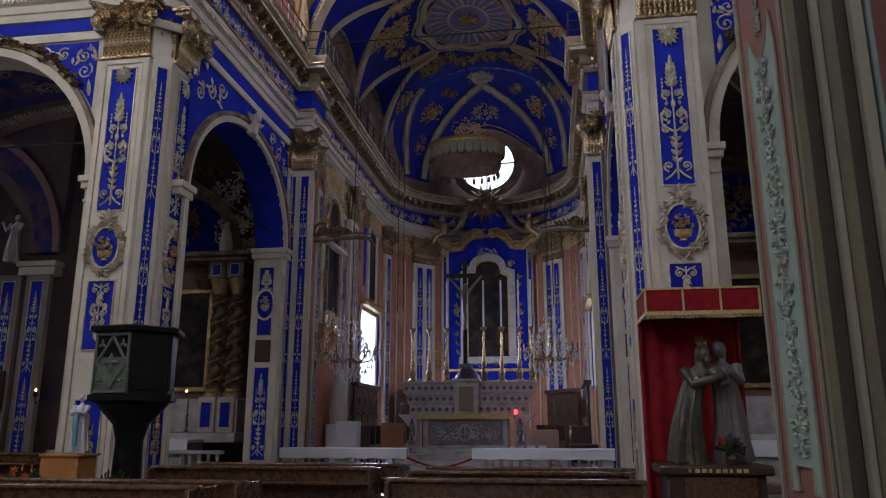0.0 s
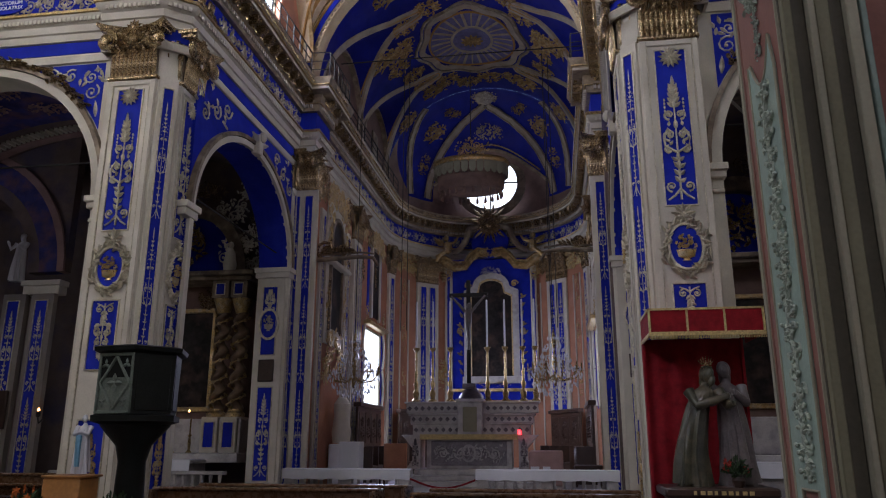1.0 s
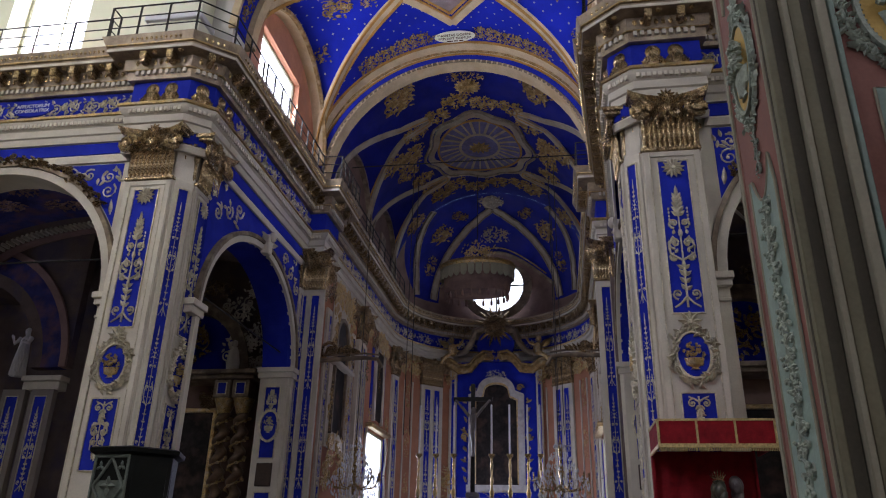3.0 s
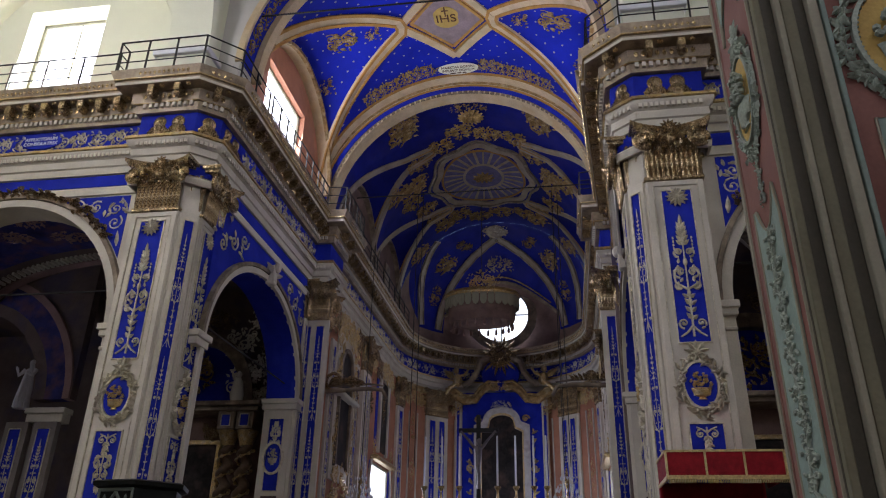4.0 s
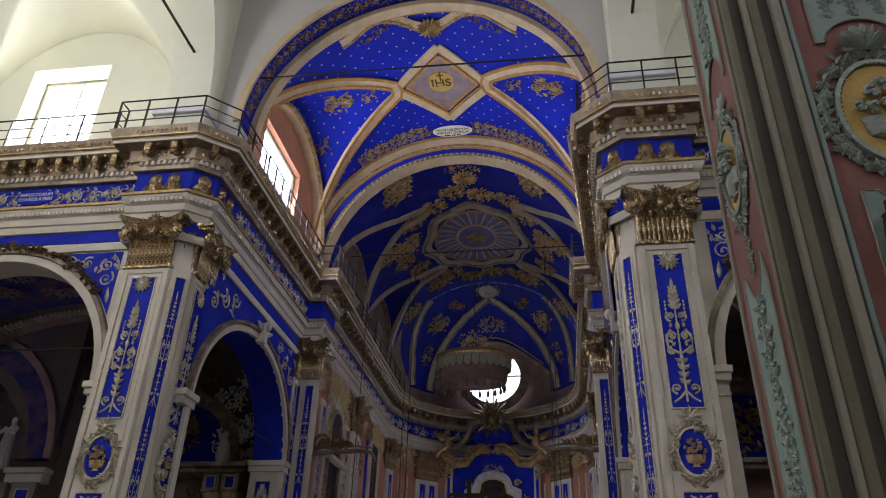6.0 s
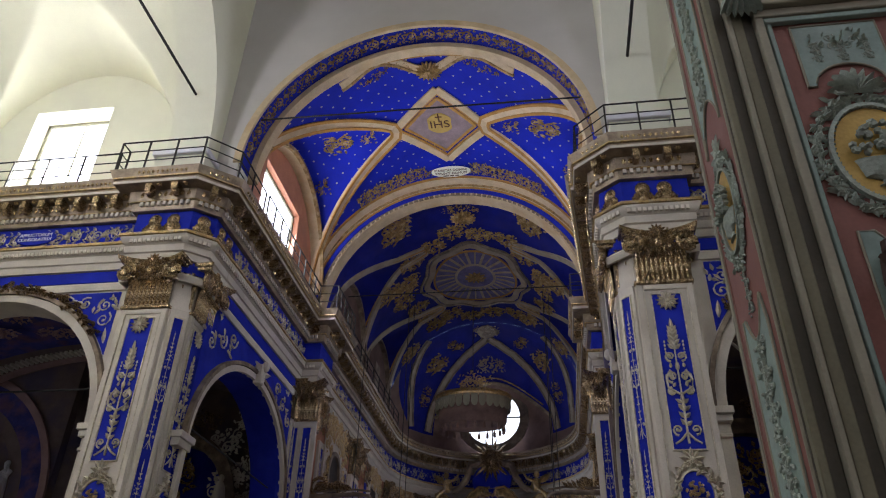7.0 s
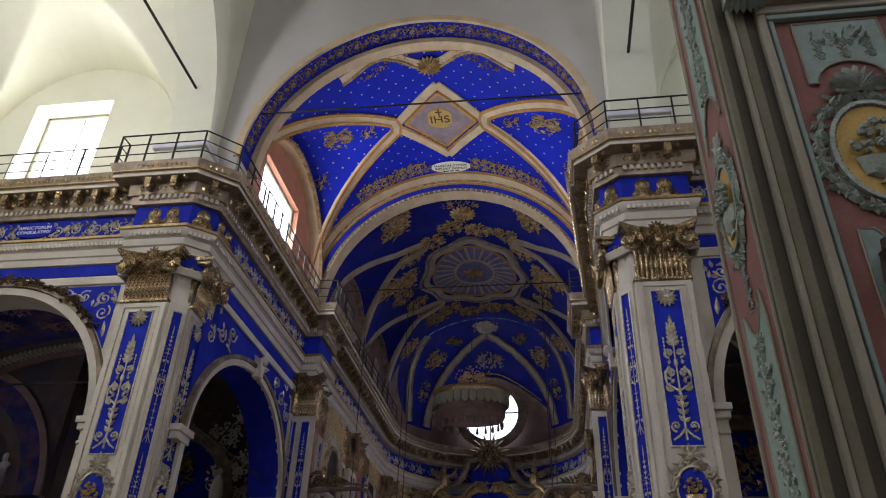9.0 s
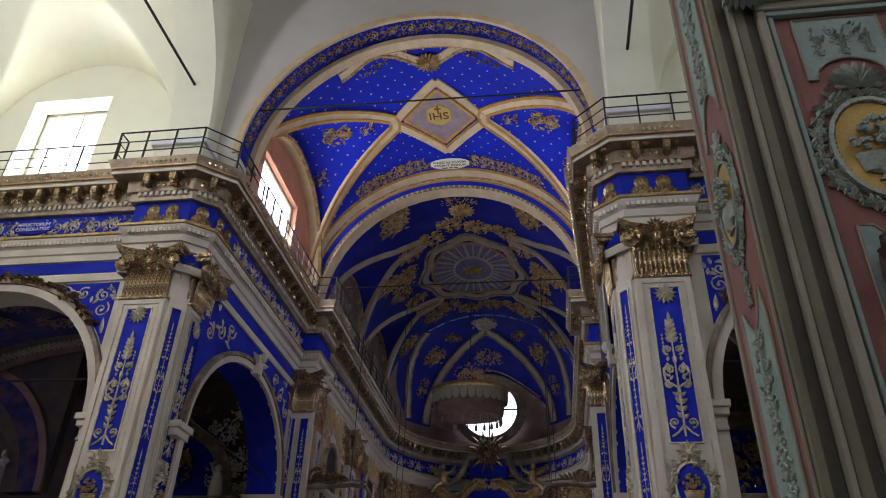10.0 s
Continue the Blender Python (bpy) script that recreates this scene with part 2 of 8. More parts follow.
def box(bm, x0, x1, y0, y1, z0, z1, bevel=0.0):
    vs = [bm.verts.new((x, y, z)) for x in (x0, x1) for y in (y0, y1) for z in (z0, z1)]
    fs = [bm.faces.new([vs[i] for i in q]) for q in ((0, 1, 3, 2), (4, 6, 7, 5), (0, 4, 5, 1), (2, 3, 7, 6), (0, 2, 6, 4), (1, 5, 7, 3))]
    if bevel:
        es = list({e for f in fs for e in f.edges})
        bmesh.ops.bevel(bm, geom=es, offset=bevel, segments=1, affect="EDGES", profile=0.5)
    return bm


def boxes(*dims, bevel=0.0):
    bm = bmesh.new()
    for d in dims:
        box(bm, *d, bevel=bevel)
    return bm


def lathe(bm, profile, segs=16, centre=(0, 0), squash=1.0, turn=0.0):
    """Turn (radius, z) pairs round the z axis."""
    rings = []
    for r, z in profile:
        rings.append([bm.verts.new((centre[0] + r * math.cos(turn + 2 * math.pi * i / segs), centre[1] + squash * r * math.sin(turn + 2 * math.pi * i / segs), z)) for i in range(segs)])
    for a, b in zip(rings, rings[1:]):
        for i in range(segs):
            bm.faces.new((a[i], a[(i + 1) % segs], b[(i + 1) % segs], b[i]))
    bm.faces.new(rings[0][::-1])
    bm.faces.new(rings[-1])
    return bm


def tube(bm, pts, r0, r1=None, segs=6):
    """A round bar along points, tapering from r0 to r1."""
    r1 = r0 if r1 is None else r1
    pts = [Vector(p) for p in pts]
    rings = []
    for i, p in enumerate(pts):
        d = (pts[min(i + 1, len(pts) - 1)] - pts[max(i - 1, 0)]).normalized()
        a = d.cross(Vector((0, 0, 1)) if abs(d.z) < 0.9 else Vector((1, 0, 0))).normalized()
        b = d.cross(a)
        r = r0 + (r1 - r0) * i / max(1, len(pts) - 1)
        rings.append([bm.verts.new(p + r * (a * math.cos(2 * math.pi * k / segs) + b * math.sin(2 * math.pi * k / segs))) for k in range(segs)])
    for a, b in zip(rings, rings[1:]):
        for k in range(segs):
            bm.faces.new((a[k], a[(k + 1) % segs], b[(k + 1) % segs], b[k]))
    bm.faces.new(rings[0][::-1])
    bm.faces.new(rings[-1])
    return bm


def blob(bm, c, rx, ry, rz, tilt=0.0, segs=6, rings=4):
    """A small rounded lump, tilted in the xz plane."""
    ct, st = math.cos(tilt), math.sin(tilt)

    def at(x, y, z):
        return bm.verts.new((c[0] + ct * x - st * z, c[1] + y, c[2] + st * x + ct * z))
    top, bottom = at(0, 0, rz), at(0, 0, -rz)
    rows = []
    for i in range(1, rings):
        a = math.pi * i / rings
        rows.append([at(rx * math.sin(a) * math.cos(2 * math.pi * k / segs), ry * math.sin(a) * math.sin(2 * math.pi * k / segs), rz * math.cos(a)) for k in range(segs)])
    for k in range(segs):
        bm.faces.new((top, rows[0][k], rows[0][(k + 1) % segs]))
        bm.faces.new((bottom, rows[-1][(k + 1) % segs], rows[-1][k]))
        for a, b in zip(rows, rows[1:]):
            bm.faces.new((a[k], b[k], b[(k + 1) % segs], a[(k + 1) % segs]))
    return bm


def sweep(bm, profile, path, closed_profile=True):
    """Carry a moulding's profile of (out, z) along a plan line, mitred; out is to the right-hand side of the way."""
    pts = [Vector(p) for p in path]
    rings = []
    for i, p in enumerate(pts):
        def nrm(a, b):
            d = (b - a).normalized()
            return Vector((d.y, -d.x))
        if i == 0:
            m = nrm(pts[0], pts[1])
        elif i == len(pts) - 1:
            m = nrm(pts[-2], pts[-1])
        else:
            n1, n2 = nrm(pts[i - 1], p), nrm(p, pts[i + 1])
            m = n1 + n2
            m = m / max(0.35, m.dot(n1))
        rings.append([bm.verts.new((p.x + o * m.x, p.y + o * m.y, z)) for o, z in profile])
    k = len(profile)
    for a, b in zip(rings, rings[1:]):
        for j in range(k if closed_profile else k - 1):
            bm.faces.new((a[j], a[(j + 1) % k], b[(j + 1) % k], b[j]))
    if closed_profile:
        bm.faces.new(rings[0])
        bm.faces.new(rings[-1][::-1])
    return bm


def band(bm, inner, outer, y0, y1):
    """A flat ring piece between two equal lists of (x, z), from depth y0 to y1."""
    n = len(inner)
    v = [[bm.verts.new((p[0], y, p[1])) for p in line] for line in (inner, outer) for y in (y0, y1)]
    for i in range(n - 1):
        for a, b in ((0, 2), (3, 1), (1, 0), (2, 3)):
            bm.faces.new((v[a][i], v[a][i + 1], v[b][i + 1], v[b][i]))
    for i in (0, n - 1):
        bm.faces.new((v[0][i], v[2][i], v[3][i], v[1][i]))
    return bm


def arc(cx, cz, rx, rz=None, a0=180.0, a1=0.0, n=24):
    rz = rx if rz is None else rz
    return [(cx + rx * math.cos(radians(a0 + (a1 - a0) * i / n)), cz + rz * math.sin(radians(a0 + (a1 - a0) * i / n))) for i in range(n + 1)]


def arch_wall(bm, x0, x1, z0, z1, y0, y1, openings):
    """A wall in the xz plane with openings (centre, half width, bottom, spring, rise); thickness from y0 to y1."""
    at = x0
    for c, w, b, s, rise in sorted(openings):
        box(bm, at, c - w, y0, y1, z0, z1)
        if b > z0:
            box(bm, c - w, c + w, y0, y1, z0, b)
        if rise > 0:
            pts = arc(c, s, w, rise)
            band(bm, pts, [(p[0], z1) for p in pts], y0, y1)
        else:
            box(bm, c - w, c + w, y0, y1, s, z1)
        at = c + w
    box(bm, at, x1, y0, y1, z0, z1)
    return bm


def spiral(bm, c, r, turns, r0, start=0.0, hand=1, y=0.0, segs=5, n=14):
    """A scroll that winds inwards in the xz plane."""
    pts = []
    for i in range(n + 1):
        f = i / n
        a = start + hand * f * turns * 2 * math.pi
        rr = r * (1 - 0.85 * f)
        pts.append((c[0] + rr * math.cos(a), y - 0.3 * r0 * f, c[1] + rr * math.sin(a)))
    tube(bm, pts, r0, r0 * 0.6, segs)
    blob(bm, (pts[-1][0], y, pts[-1][2]), r0 * 1.7, r0 * 1.2, r0 * 1.7)


def leaf(bm, c, length, width, tilt, y=0.0, curl=0.03):
    """A pointed leaf in relief, growing from c at a tilt in the xz plane."""
    ct, st = math.cos(tilt), math.sin(tilt)
    rows = []
    for f, w, h in ((0, 0.25, 0.2), (0.35, 1.0, 0.9), (0.7, 0.7, 1.0), (1.0, 0.05, 0.5)):
        row = []
        for s, d in ((-1, 0.0), (0, 1.0), (1, 0.0)):
            x, z = s * w * width / 2, f * length
            row.append(bm.verts.new((c[0] + ct * x - st * z, y - curl * h * (0.35 + d), c[1] + st * x + ct * z)))
        rows.append(row)
    for a, b in zip(rows, rows[1:]):
        for k in range(2):
            bm.faces.new((a[k], a[k + 1], b[k + 1], b[k]))


def candelabrum(h, w, seed=1):
    """The relief of a hung arabesque: stem, vases, paired scrolls and leaves, h high and w wide, standing on z = 0."""
    bm = bmesh.new()
    rng = random.Random(seed)
    t = w * 0.05
    tube(bm, [(0, 0, 0), (0, -t * 0.4, h * 0.5), (0, 0, h * 0.97)], t * 0.9, t * 0.5, 5)
    for s in (-1, 1):
        spiral(bm, (s * w * 0.30, h * 0.10), w * 0.20, 1.2, t * 0.9, radians(-90), s)
        tube(bm, [(s * w * 0.45, 0, 0), (s * w * 0.22, 0, h * 0.03), (0, 0, h * 0.08)], t * 0.7, t, 5)
        spiral(bm, (s * w * 0.24, h * 0.50), w * 0.24, 1.4, t * 1.1, radians(-90), s)
        spiral(bm, (s * w * 0.30, h * 0.385), w * 0.17, 1.3, t, radians(90), -s)
        spiral(bm, (s * w * 0.20, h * 0.66), w * 0.20, 1.3, t, radians(-90), s)
        tube(bm, [(0, 0, h * 0.36), (s * w * 0.42, -t, h * 0.41), (s * w * 0.46, -t, h * 0.47), (s * w * 0.3, 0, h * 0.545)], t, t * 0.8, 5)
        for k in range(5):
            z = h * (0.72 + 0.035 * k)
            leaf(bm, (0, z), w * 0.32, w * 0.18, s * radians(50 - 5 * k), curl=t * 1.2)
            blob(bm, (s * w * 0.34, -t * 0.3, h * (0.66 + 0.03 * k)), t * 0.8, t * 0.7, t * 1.3)
        for k in range(4):
            z = h * (0.13 + 0.055 * k)
            leaf(bm, (0, z), w * (0.26 + 0.06 * rng.random()), w * 0.17, s * radians(35 + 25 * rng.random()), curl=t * 1.4)
            leaf(bm, (s * w * 0.25, h * (0.42 + 0.05 * k)), w * 0.2, w * 0.13, s * radians(70 * rng.random() - 20), curl=t * 1.2)
    for f, r in ((0.26, 0.09), (0.33, 0.075), (0.58, 0.09), (0.74, 0.07), (0.84, 0.06)):
        blob(bm, (0, -t * 0.5, h * f), w * r, t * 1.6, w * r * 1.9)
    leaf(bm, (0, h * 0.88), h * 0.1, w * 0.16, 0, curl=t * 1.5)
    return bm


def rosette(r, n=12):
    """A half-open shell flower."""
    bm = bmesh.new()
    for k in range(n):
        leaf(bm, (0, 0), r, r * 0.42, 2 * math.pi * k / n, curl=r * 0.22)
    blob(bm, (0, -r * 0.2, 0), r * 0.22, r * 0.15, r * 0.22)
    return bm


def wreath(rx, rz, seed=2, n=44, size=0.07):
    """An oval garland of leaves and fruit."""
    bm = bmesh.new()
    rng = random.Random(seed)
    for k in range(n):
        a = 2 * math.pi * k / n
        x, z = rx * math.cos(a), rz * math.sin(a)
        for j in range(2):
            s = size * rng.uniform(0.7, 1.15)
            leaf(bm, (x + rng.uniform(-1, 1) * size * 0.5, z + rng.uniform(-1, 1) * size * 0.5), s * 1.6, s * 0.8, a + rng.uniform(-1.1, 1.1) - (math.pi if j else 0), y=-0.01, curl=size * 0.7)
        blob(bm, (x + rng.uniform(-1, 1) * size * 0.3, -size * 0.45, z + rng.uniform(-1, 1) * size * 0.3), size * 0.36, size * 0.34, size * 0.36, segs=5, rings=3)
    return bm


def oval_ring(rx, rz, w, d, n=32):
    bm = bmesh.new()
    band(bm, arc(0, 0, rx, rz, 0, 360, n), arc(0, 0, rx + w, rz + w, 0, 360, n), -d, 0)
    return bm


def oval_plate(rx, rz, d, n=32):
    bm = bmesh.new()
    a = [bm.verts.new((x, 0, z)) for x, z in arc(0, 0, rx, rz, 0, 360, n)[:-1]]
    b = [bm.verts.new((x * 0.97, -d, z * 0.97)) for x, z in arc(0, 0, rx, rz, 0, 360, n)[:-1]]
    bm.faces.new(b)
    for i in range(n):
        bm.faces.new((a[i], a[(i + 1) % n], b[(i + 1) % n], b[i]))
    return bm


def basket(w, h, seed=3):
    """A footed basket heaped with flowers, in relief."""
    bm = bmesh.new()
    rng = random.Random(seed)
    prof = [(0.22, 0), (0.14, 0.04), (0.14, 0.08), (0.38, 0.14), (0.44, 0.34), (0.48, 0.4)]
    lathe(bm, [(r * w, z * h) for r, z in prof], 12, squash=0.25)
    for k in range(44):
        a, r = rng.uniform(0, math.pi), math.sqrt(rng.random())
        blob(bm, (0.5 * w * r * math.cos(a), -0.03 - 0.02 * rng.random(), h * (0.42 + 0.54 * r * math.sin(a))), w * 0.075, 0.03, w * 0.07, rng.uniform(0, 3), 5, 3)
    return bm


def span_of(a, b, n):
    return [a + (b - a) * i / n for i in range(n + 1)]


def trailing_relief(h, w, seed=1):
    """A loose hanging garland of leaves, buds and small scrolls on a wavering stem, h high and w wide."""
    bm = bmesh.new()
    rng = random.Random(seed)
    t = max(0.005, w * 0.025)
    line = [(w * 0.12 * math.sin(i * 0.9), -t * 0.5, h * i / 16) for i in range(17)]
    tube(bm, line, t, t, 5)
    n = max(8, int(h / w * 13))
    for k in range(n):
        f = (k + 0.5) / n
        swell = 0.35 + 0.65 * abs(math.sin(f * math.pi * 1.7 + 0.4))
        for s in (-1, 1):
            x = s * w * 0.12 * rng.random()
            leaf(bm, (x, f * h), w * rng.uniform(0.2, 0.4) * swell, w * 0.095, s * radians(rng.uniform(10, 110)), curl=w * 0.034)
            if rng.random() < 0.55:
                blob(bm, (s * w * rng.uniform(0.1, 0.42) * swell, -w * 0.03, f * h + rng.uniform(-0.03, 0.03)), w * 0.045, w * 0.04, w * 0.06, rng.uniform(0, 3), 5, 3)
        if k % 4 == 1:
            s = 1 if k % 8 == 1 else -1
            spiral(bm, (s * w * 0.24, f * h), w * 0.15, 1.2, t, rng.uniform(0, 6), s, segs=4, n=10)
    return bm


def scroll_strip(length, h, seed=4):
    """A running frieze of S-scrolls and leaves along x, centred on z = 0."""
    bm = bmesh.new()
    rng = random.Random(seed)
    step = h * 1.05
    n = max(1, int(length / step))
    step = length / n
    t = h * 0.05
    for k in range(n):
        x, s = (k + 0.5) * step, 1 if k % 2 else -1
        spiral(bm, (x, 0), h * 0.36, 1.5, t, radians(180), s)
        tube(bm, [(x - step * 0.5, 0, -s * h * 0.2), (x - step * 0.42, -t, s * h * 0.1), (x - h * 0.36, 0, 0)], t, t * 0.8, 5)
        for j in range(30):
            leaf(bm, (x + rng.uniform(-0.5, 0.5) * step, rng.uniform(-0.42, 0.42) * h), h * rng.uniform(0.14, 0.24), h * 0.1, rng.uniform(0, 6.3), curl=t * 1.3)
    return bm


def foliage_cluster(w, h, seed, count=26, scrolls=3, fine=0.75):
    """A loose painted or stuccoed cluster of scrolls and leaves."""
    bm = bmesh.new()
    rng = random.Random(seed)
    for k in range(scrolls):
        sgn = 1 if k % 2 else -1
        spiral(bm, (sgn * w * (0.08 + 0.28 * rng.random()), rng.uniform(-0.3, 0.3) * h), min(w, h) * rng.uniform(0.15, 0.24), 1.3, min(w, h) * 0.03, rng.uniform(0, 6), sgn)
    for k in range(int(count * 1.5)):
        a, r = rng.uniform(0, 6.283), math.sqrt(rng.random())
        leaf(bm, (0.46 * w * r * math.cos(a), 0.46 * h * r * math.sin(a)), min(w, h) * rng.uniform(0.14, 0.3) * fine, min(w, h) * 0.12 * fine, rng.uniform(0, 6.3), curl=0.03)
    return bm


# ---------------------------------------------------------------- large structure
def mo(x):
    return 2 * XO - x


def mx(x):
    return 2 * XC - x


def ms(x):
    return 2 * XS - x


FLOOR_Z = 0.0
solid("floor", boxes((-19.5, 13.8, -19, 34, -0.3, 0.0)), FLOOR, "worn grey stone floor of the church")
LEFT, RIGHT = pose(-7.04, 0, 0, 0, 0, 90), pose(mx(-7.10), 0, 0, 0, 0, -90)
TW = 12.3                       # face of the transept's end walls beside the chancel
SPRING, ARCH_R = 12.3, 4.07

bm = arch_wall(bmesh.new(), -19.4, -7.25, 0, 11.55, TW, TW + 0.6, [(-11.45, 2.75, 0, 6.1, 2.75)])
solid("wall_transept_left", bm, CREAM, "cream plaster wall with a round arch into the aisle")
bm = arch_wall(bmesh.new(), mo(-7.25), 13.62, 0, 11.55, TW, TW + 0.6, [(mo(-11.45), 2.75, 0, 6.1, 2.75)])
solid("wall_transept_right", bm, CREAM, "cream plaster wall with a round arch into the aisle")
bm = arch_wall(bmesh.new(), -8.3, mo(-8.3), 11.55, 19.6, TW, TW + 0.6, [(XC, ARCH_R, 11.55, SPRING, ARCH_R)])
solid("wall_chancel_arch", bm, GREY, "plain grey limewashed wall over the great chancel arch")
for side, s in (("left", 1), ("right", -1)):
    x0, x1 = sorted((-17 if s > 0 else mo(-17), -8.304 if s > 0 else mo(-8.304)))
    bm = arch_wall(bmesh.new(), x0, x1, 11.55, 19.6, TW, TW + 0.6, [(-11.55 if s > 0 else mo(-11.55), 1.05, 11.75, 14.45, 0)])
    solid("wall_lunette_" + side, bm, WHITE, "white limewashed lunette wall with a window opening")
for side, m in (("left", LEFT), ("right", RIGHT)):
    s = 1 if side == "left" else -1
    oc = s * 15.55
    lo, hi = sorted((s * 12.9, s * 18.8))
    bm = arch_wall(bmesh.new(), lo, hi, 0, 11.55, 0, 0.8, [(s * 15.75, 2.7, 0, 6.05, 2.28)])
    bm.transform(m)
    solid("wall_chancel_" + side, bm, BLUE, "blue painted wall with a round arch to the side chapel")
    bm = arch_wall(bmesh.new(), lo, hi, 11.55, 15.4, 0.0, 0.55, [(oc, 1.35, 11.6, 14.0, 0)])
    bm.transform(m)
    solid("wall_clerestory_" + side, bm, TERRA, "terracotta painted clerestory wall with a tall window")
    lo, hi = sorted((s * 18.8, s * 28.7))
    bm = arch_wall(bmesh.new(), lo, hi, 0, 13.2, 0.0, 0.63, [(s * 27.25, 1.35, 2.75, 5.65, 0)])
    bm.transform(pose(-6.83 if s > 0 else ms(-6.83), 0, 0, 0, 0, 90 * s))
    solid("wall_sanctuary_" + side, bm, TERRA, "terracotta and cream sanctuary wall with a window")

APSE = Vector((XS, 28.7))
APSE_R = 4.2


def apse_point(r, deg):
    return (APSE.x + r * math.sin(radians(deg)), APSE.y + r * math.cos(radians(deg)))


def apse_pose(r, deg, z):
    x, y = apse_point(r, deg)
    return pose(x, y, z, 0, 0, -deg)


bm = bmesh.new()
ring = [apse_point(APSE_R, d) for d in range(-90, 91, 6)]
outer = [apse_point(APSE_R + 0.5, d) for d in range(-90, 91, 6)]
sweep(bm, [(0, 0), (0, 12.3), (-0.5, 12.3), (-0.5, 0)], ring)
solid("wall_apse", bm, TERRA, "curved apse wall painted terracotta between blue pilasters")

# entablature: one run from the transept round the chancel
LEFT_RUN = [(-17, TW), (-8.62, TW), (-8.62, 12.0), (-7.42, 12.0), (-7.05, 12.32), (-7.05, 13.3), (-7.04, 13.3), (-7.04, 18.75),
            (-6.56, 18.75), (-6.56, 19.9), (-6.83, 19.9), (-6.83, 28.7)]
RIGHT_RUN = [((mo if y <= 13.3 and x < -7.03 and x != -7.10 else mx if y < 18.75 or x == -7.10 else ms)(x), y) for x, y in LEFT_RUN[::-1]]
RUN = LEFT_RUN + [apse_point(APSE_R, d) for d in range(-84, 85, 12)] + RIGHT_RUN


def run_points(path, step, out):
    """Places along the run, at equal steps on each leg: (x, y, heading)."""
    got = []
    for a, b in zip(path, path[1:]):
        d = Vector(b) - Vector(a)
        n = int(d.length / step)
        for k in range(n):
            p = Vector(a) + d * ((k + 0.5) / n)
            nrm = Vector((d.y, -d.x)).normalized()
            got.append((p.x + nrm.x * out, p.y + nrm.y * out, math.atan2(d.y, d.x)))
    return got


ENT = thing("entablature", pose(0, 0, 0), "cream, blue and brown stucco entablature running round the chancel", "entablature", kind="structure")
for near in (LEFT_RUN[:8], RIGHT_RUN[-8:]):
    part("string_course", sweep(bmesh.new(), [(0, 9.02), (0.05, 9.02), (0.07, 9.16), (0.04, 9.2), (0, 9.2)], near), CREAM, ENT)
    part("blue_band", sweep(bmesh.new(), [(0, 9.24), (0.02, 9.24), (0.02, 9.5), (0, 9.5)], near), BLUE, ENT)
part("architrave", sweep(bmesh.new(), [(0, 9.52), (0.06, 9.52), (0.06, 9.68), (0.1, 9.70), (0.1, 9.86), (0.14, 9.9), (0.2, 10.0), (0.2, 10.06), (0, 10.06)], RUN), CREAM, ENT)
part("gilt_moulding", sweep(bmesh.new(), [(0, 10.065), (0.24, 10.065), (0.22, 10.14), (0, 10.14)], RUN), GOLD, ENT)
part("frieze", sweep(bmesh.new(), [(0, 10.145), (0.06, 10.145), (0.06, 10.72), (0, 10.72)], RUN), BLUE, ENT)
part("cornice", sweep(bmesh.new(), [(0, 10.725), (0.16, 10.725), (0.18, 10.8), (0.18, 10.92), (0.24, 10.94), (0.26, 11.2), (0.52, 11.22), (0.52, 11.34), (0.56, 11.36), (0.64, 11.55), (0, 11.55)], RUN), CORNICE, ENT)
part("corona_fillet", sweep(bmesh.new(), [(0.4, 11.225), (0.535, 11.225), (0.535, 11.285), (0.4, 11.285)], RUN), CREAM, ENT)
part("gilt_edge", sweep(bmesh.new(), [(0.4, 11.345), (0.57, 11.345), (0.57, 11.375), (0.4, 11.375)], RUN), GOLD, ENT)
part("gilt_edge", sweep(bmesh.new(), [(0.1, 10.925), (0.235, 10.925), (0.235, 10.95), (0.1, 10.95)], RUN), GOLD, ENT)
bm = bmesh.new()
for x, y, a in run_points(RUN, 0.095, 0.16):
    box(bm, -0.03, 0.03, -0.035, 0.035, 9.9, 9.985)
    bmesh.ops.transform(bm, matrix=pose(x, y, 0, 0, 0, math.degrees(a)), verts=bm.verts[-8:])
tagged(part("dentil_row", bm, CREAM, ENT), kind="stuff")
bm = bmesh.new()
for x, y, a in run_points(RUN, 0.12, 0.20):
    box(bm, -0.035, 0.035, -0.04, 0.04, 10.81, 10.91)
    bmesh.ops.transform(bm, matrix=pose(x, y, 0, 0, 0, math.degrees(a)), verts=bm.verts[-8:])
tagged(part("upper_dentil_row", bm, CREAM, ENT), kind="stuff")

# thin dark sheet for the deep shadow above the sanctuary cornice
attic = [(-6.83, 19.3), (-6.83, 28.7)] + [apse_point(APSE_R, d) for d in range(-84, 85, 12)] + [(ms(-6.83), 28.7), (ms(-6.83), 19.3)]
solid("trim_attic_band", sweep(bmesh.new(), [(0, 11.56), (0.02, 11.56), (0.02, 12.28), (0, 12.28)], attic), DARKWALL, "umber band that paints the deep shade above the sanctuary cornice")

# vaults
VAULT_H, VAULT_W = 4.0, 4.3
BAY = (12.9, 18.8)


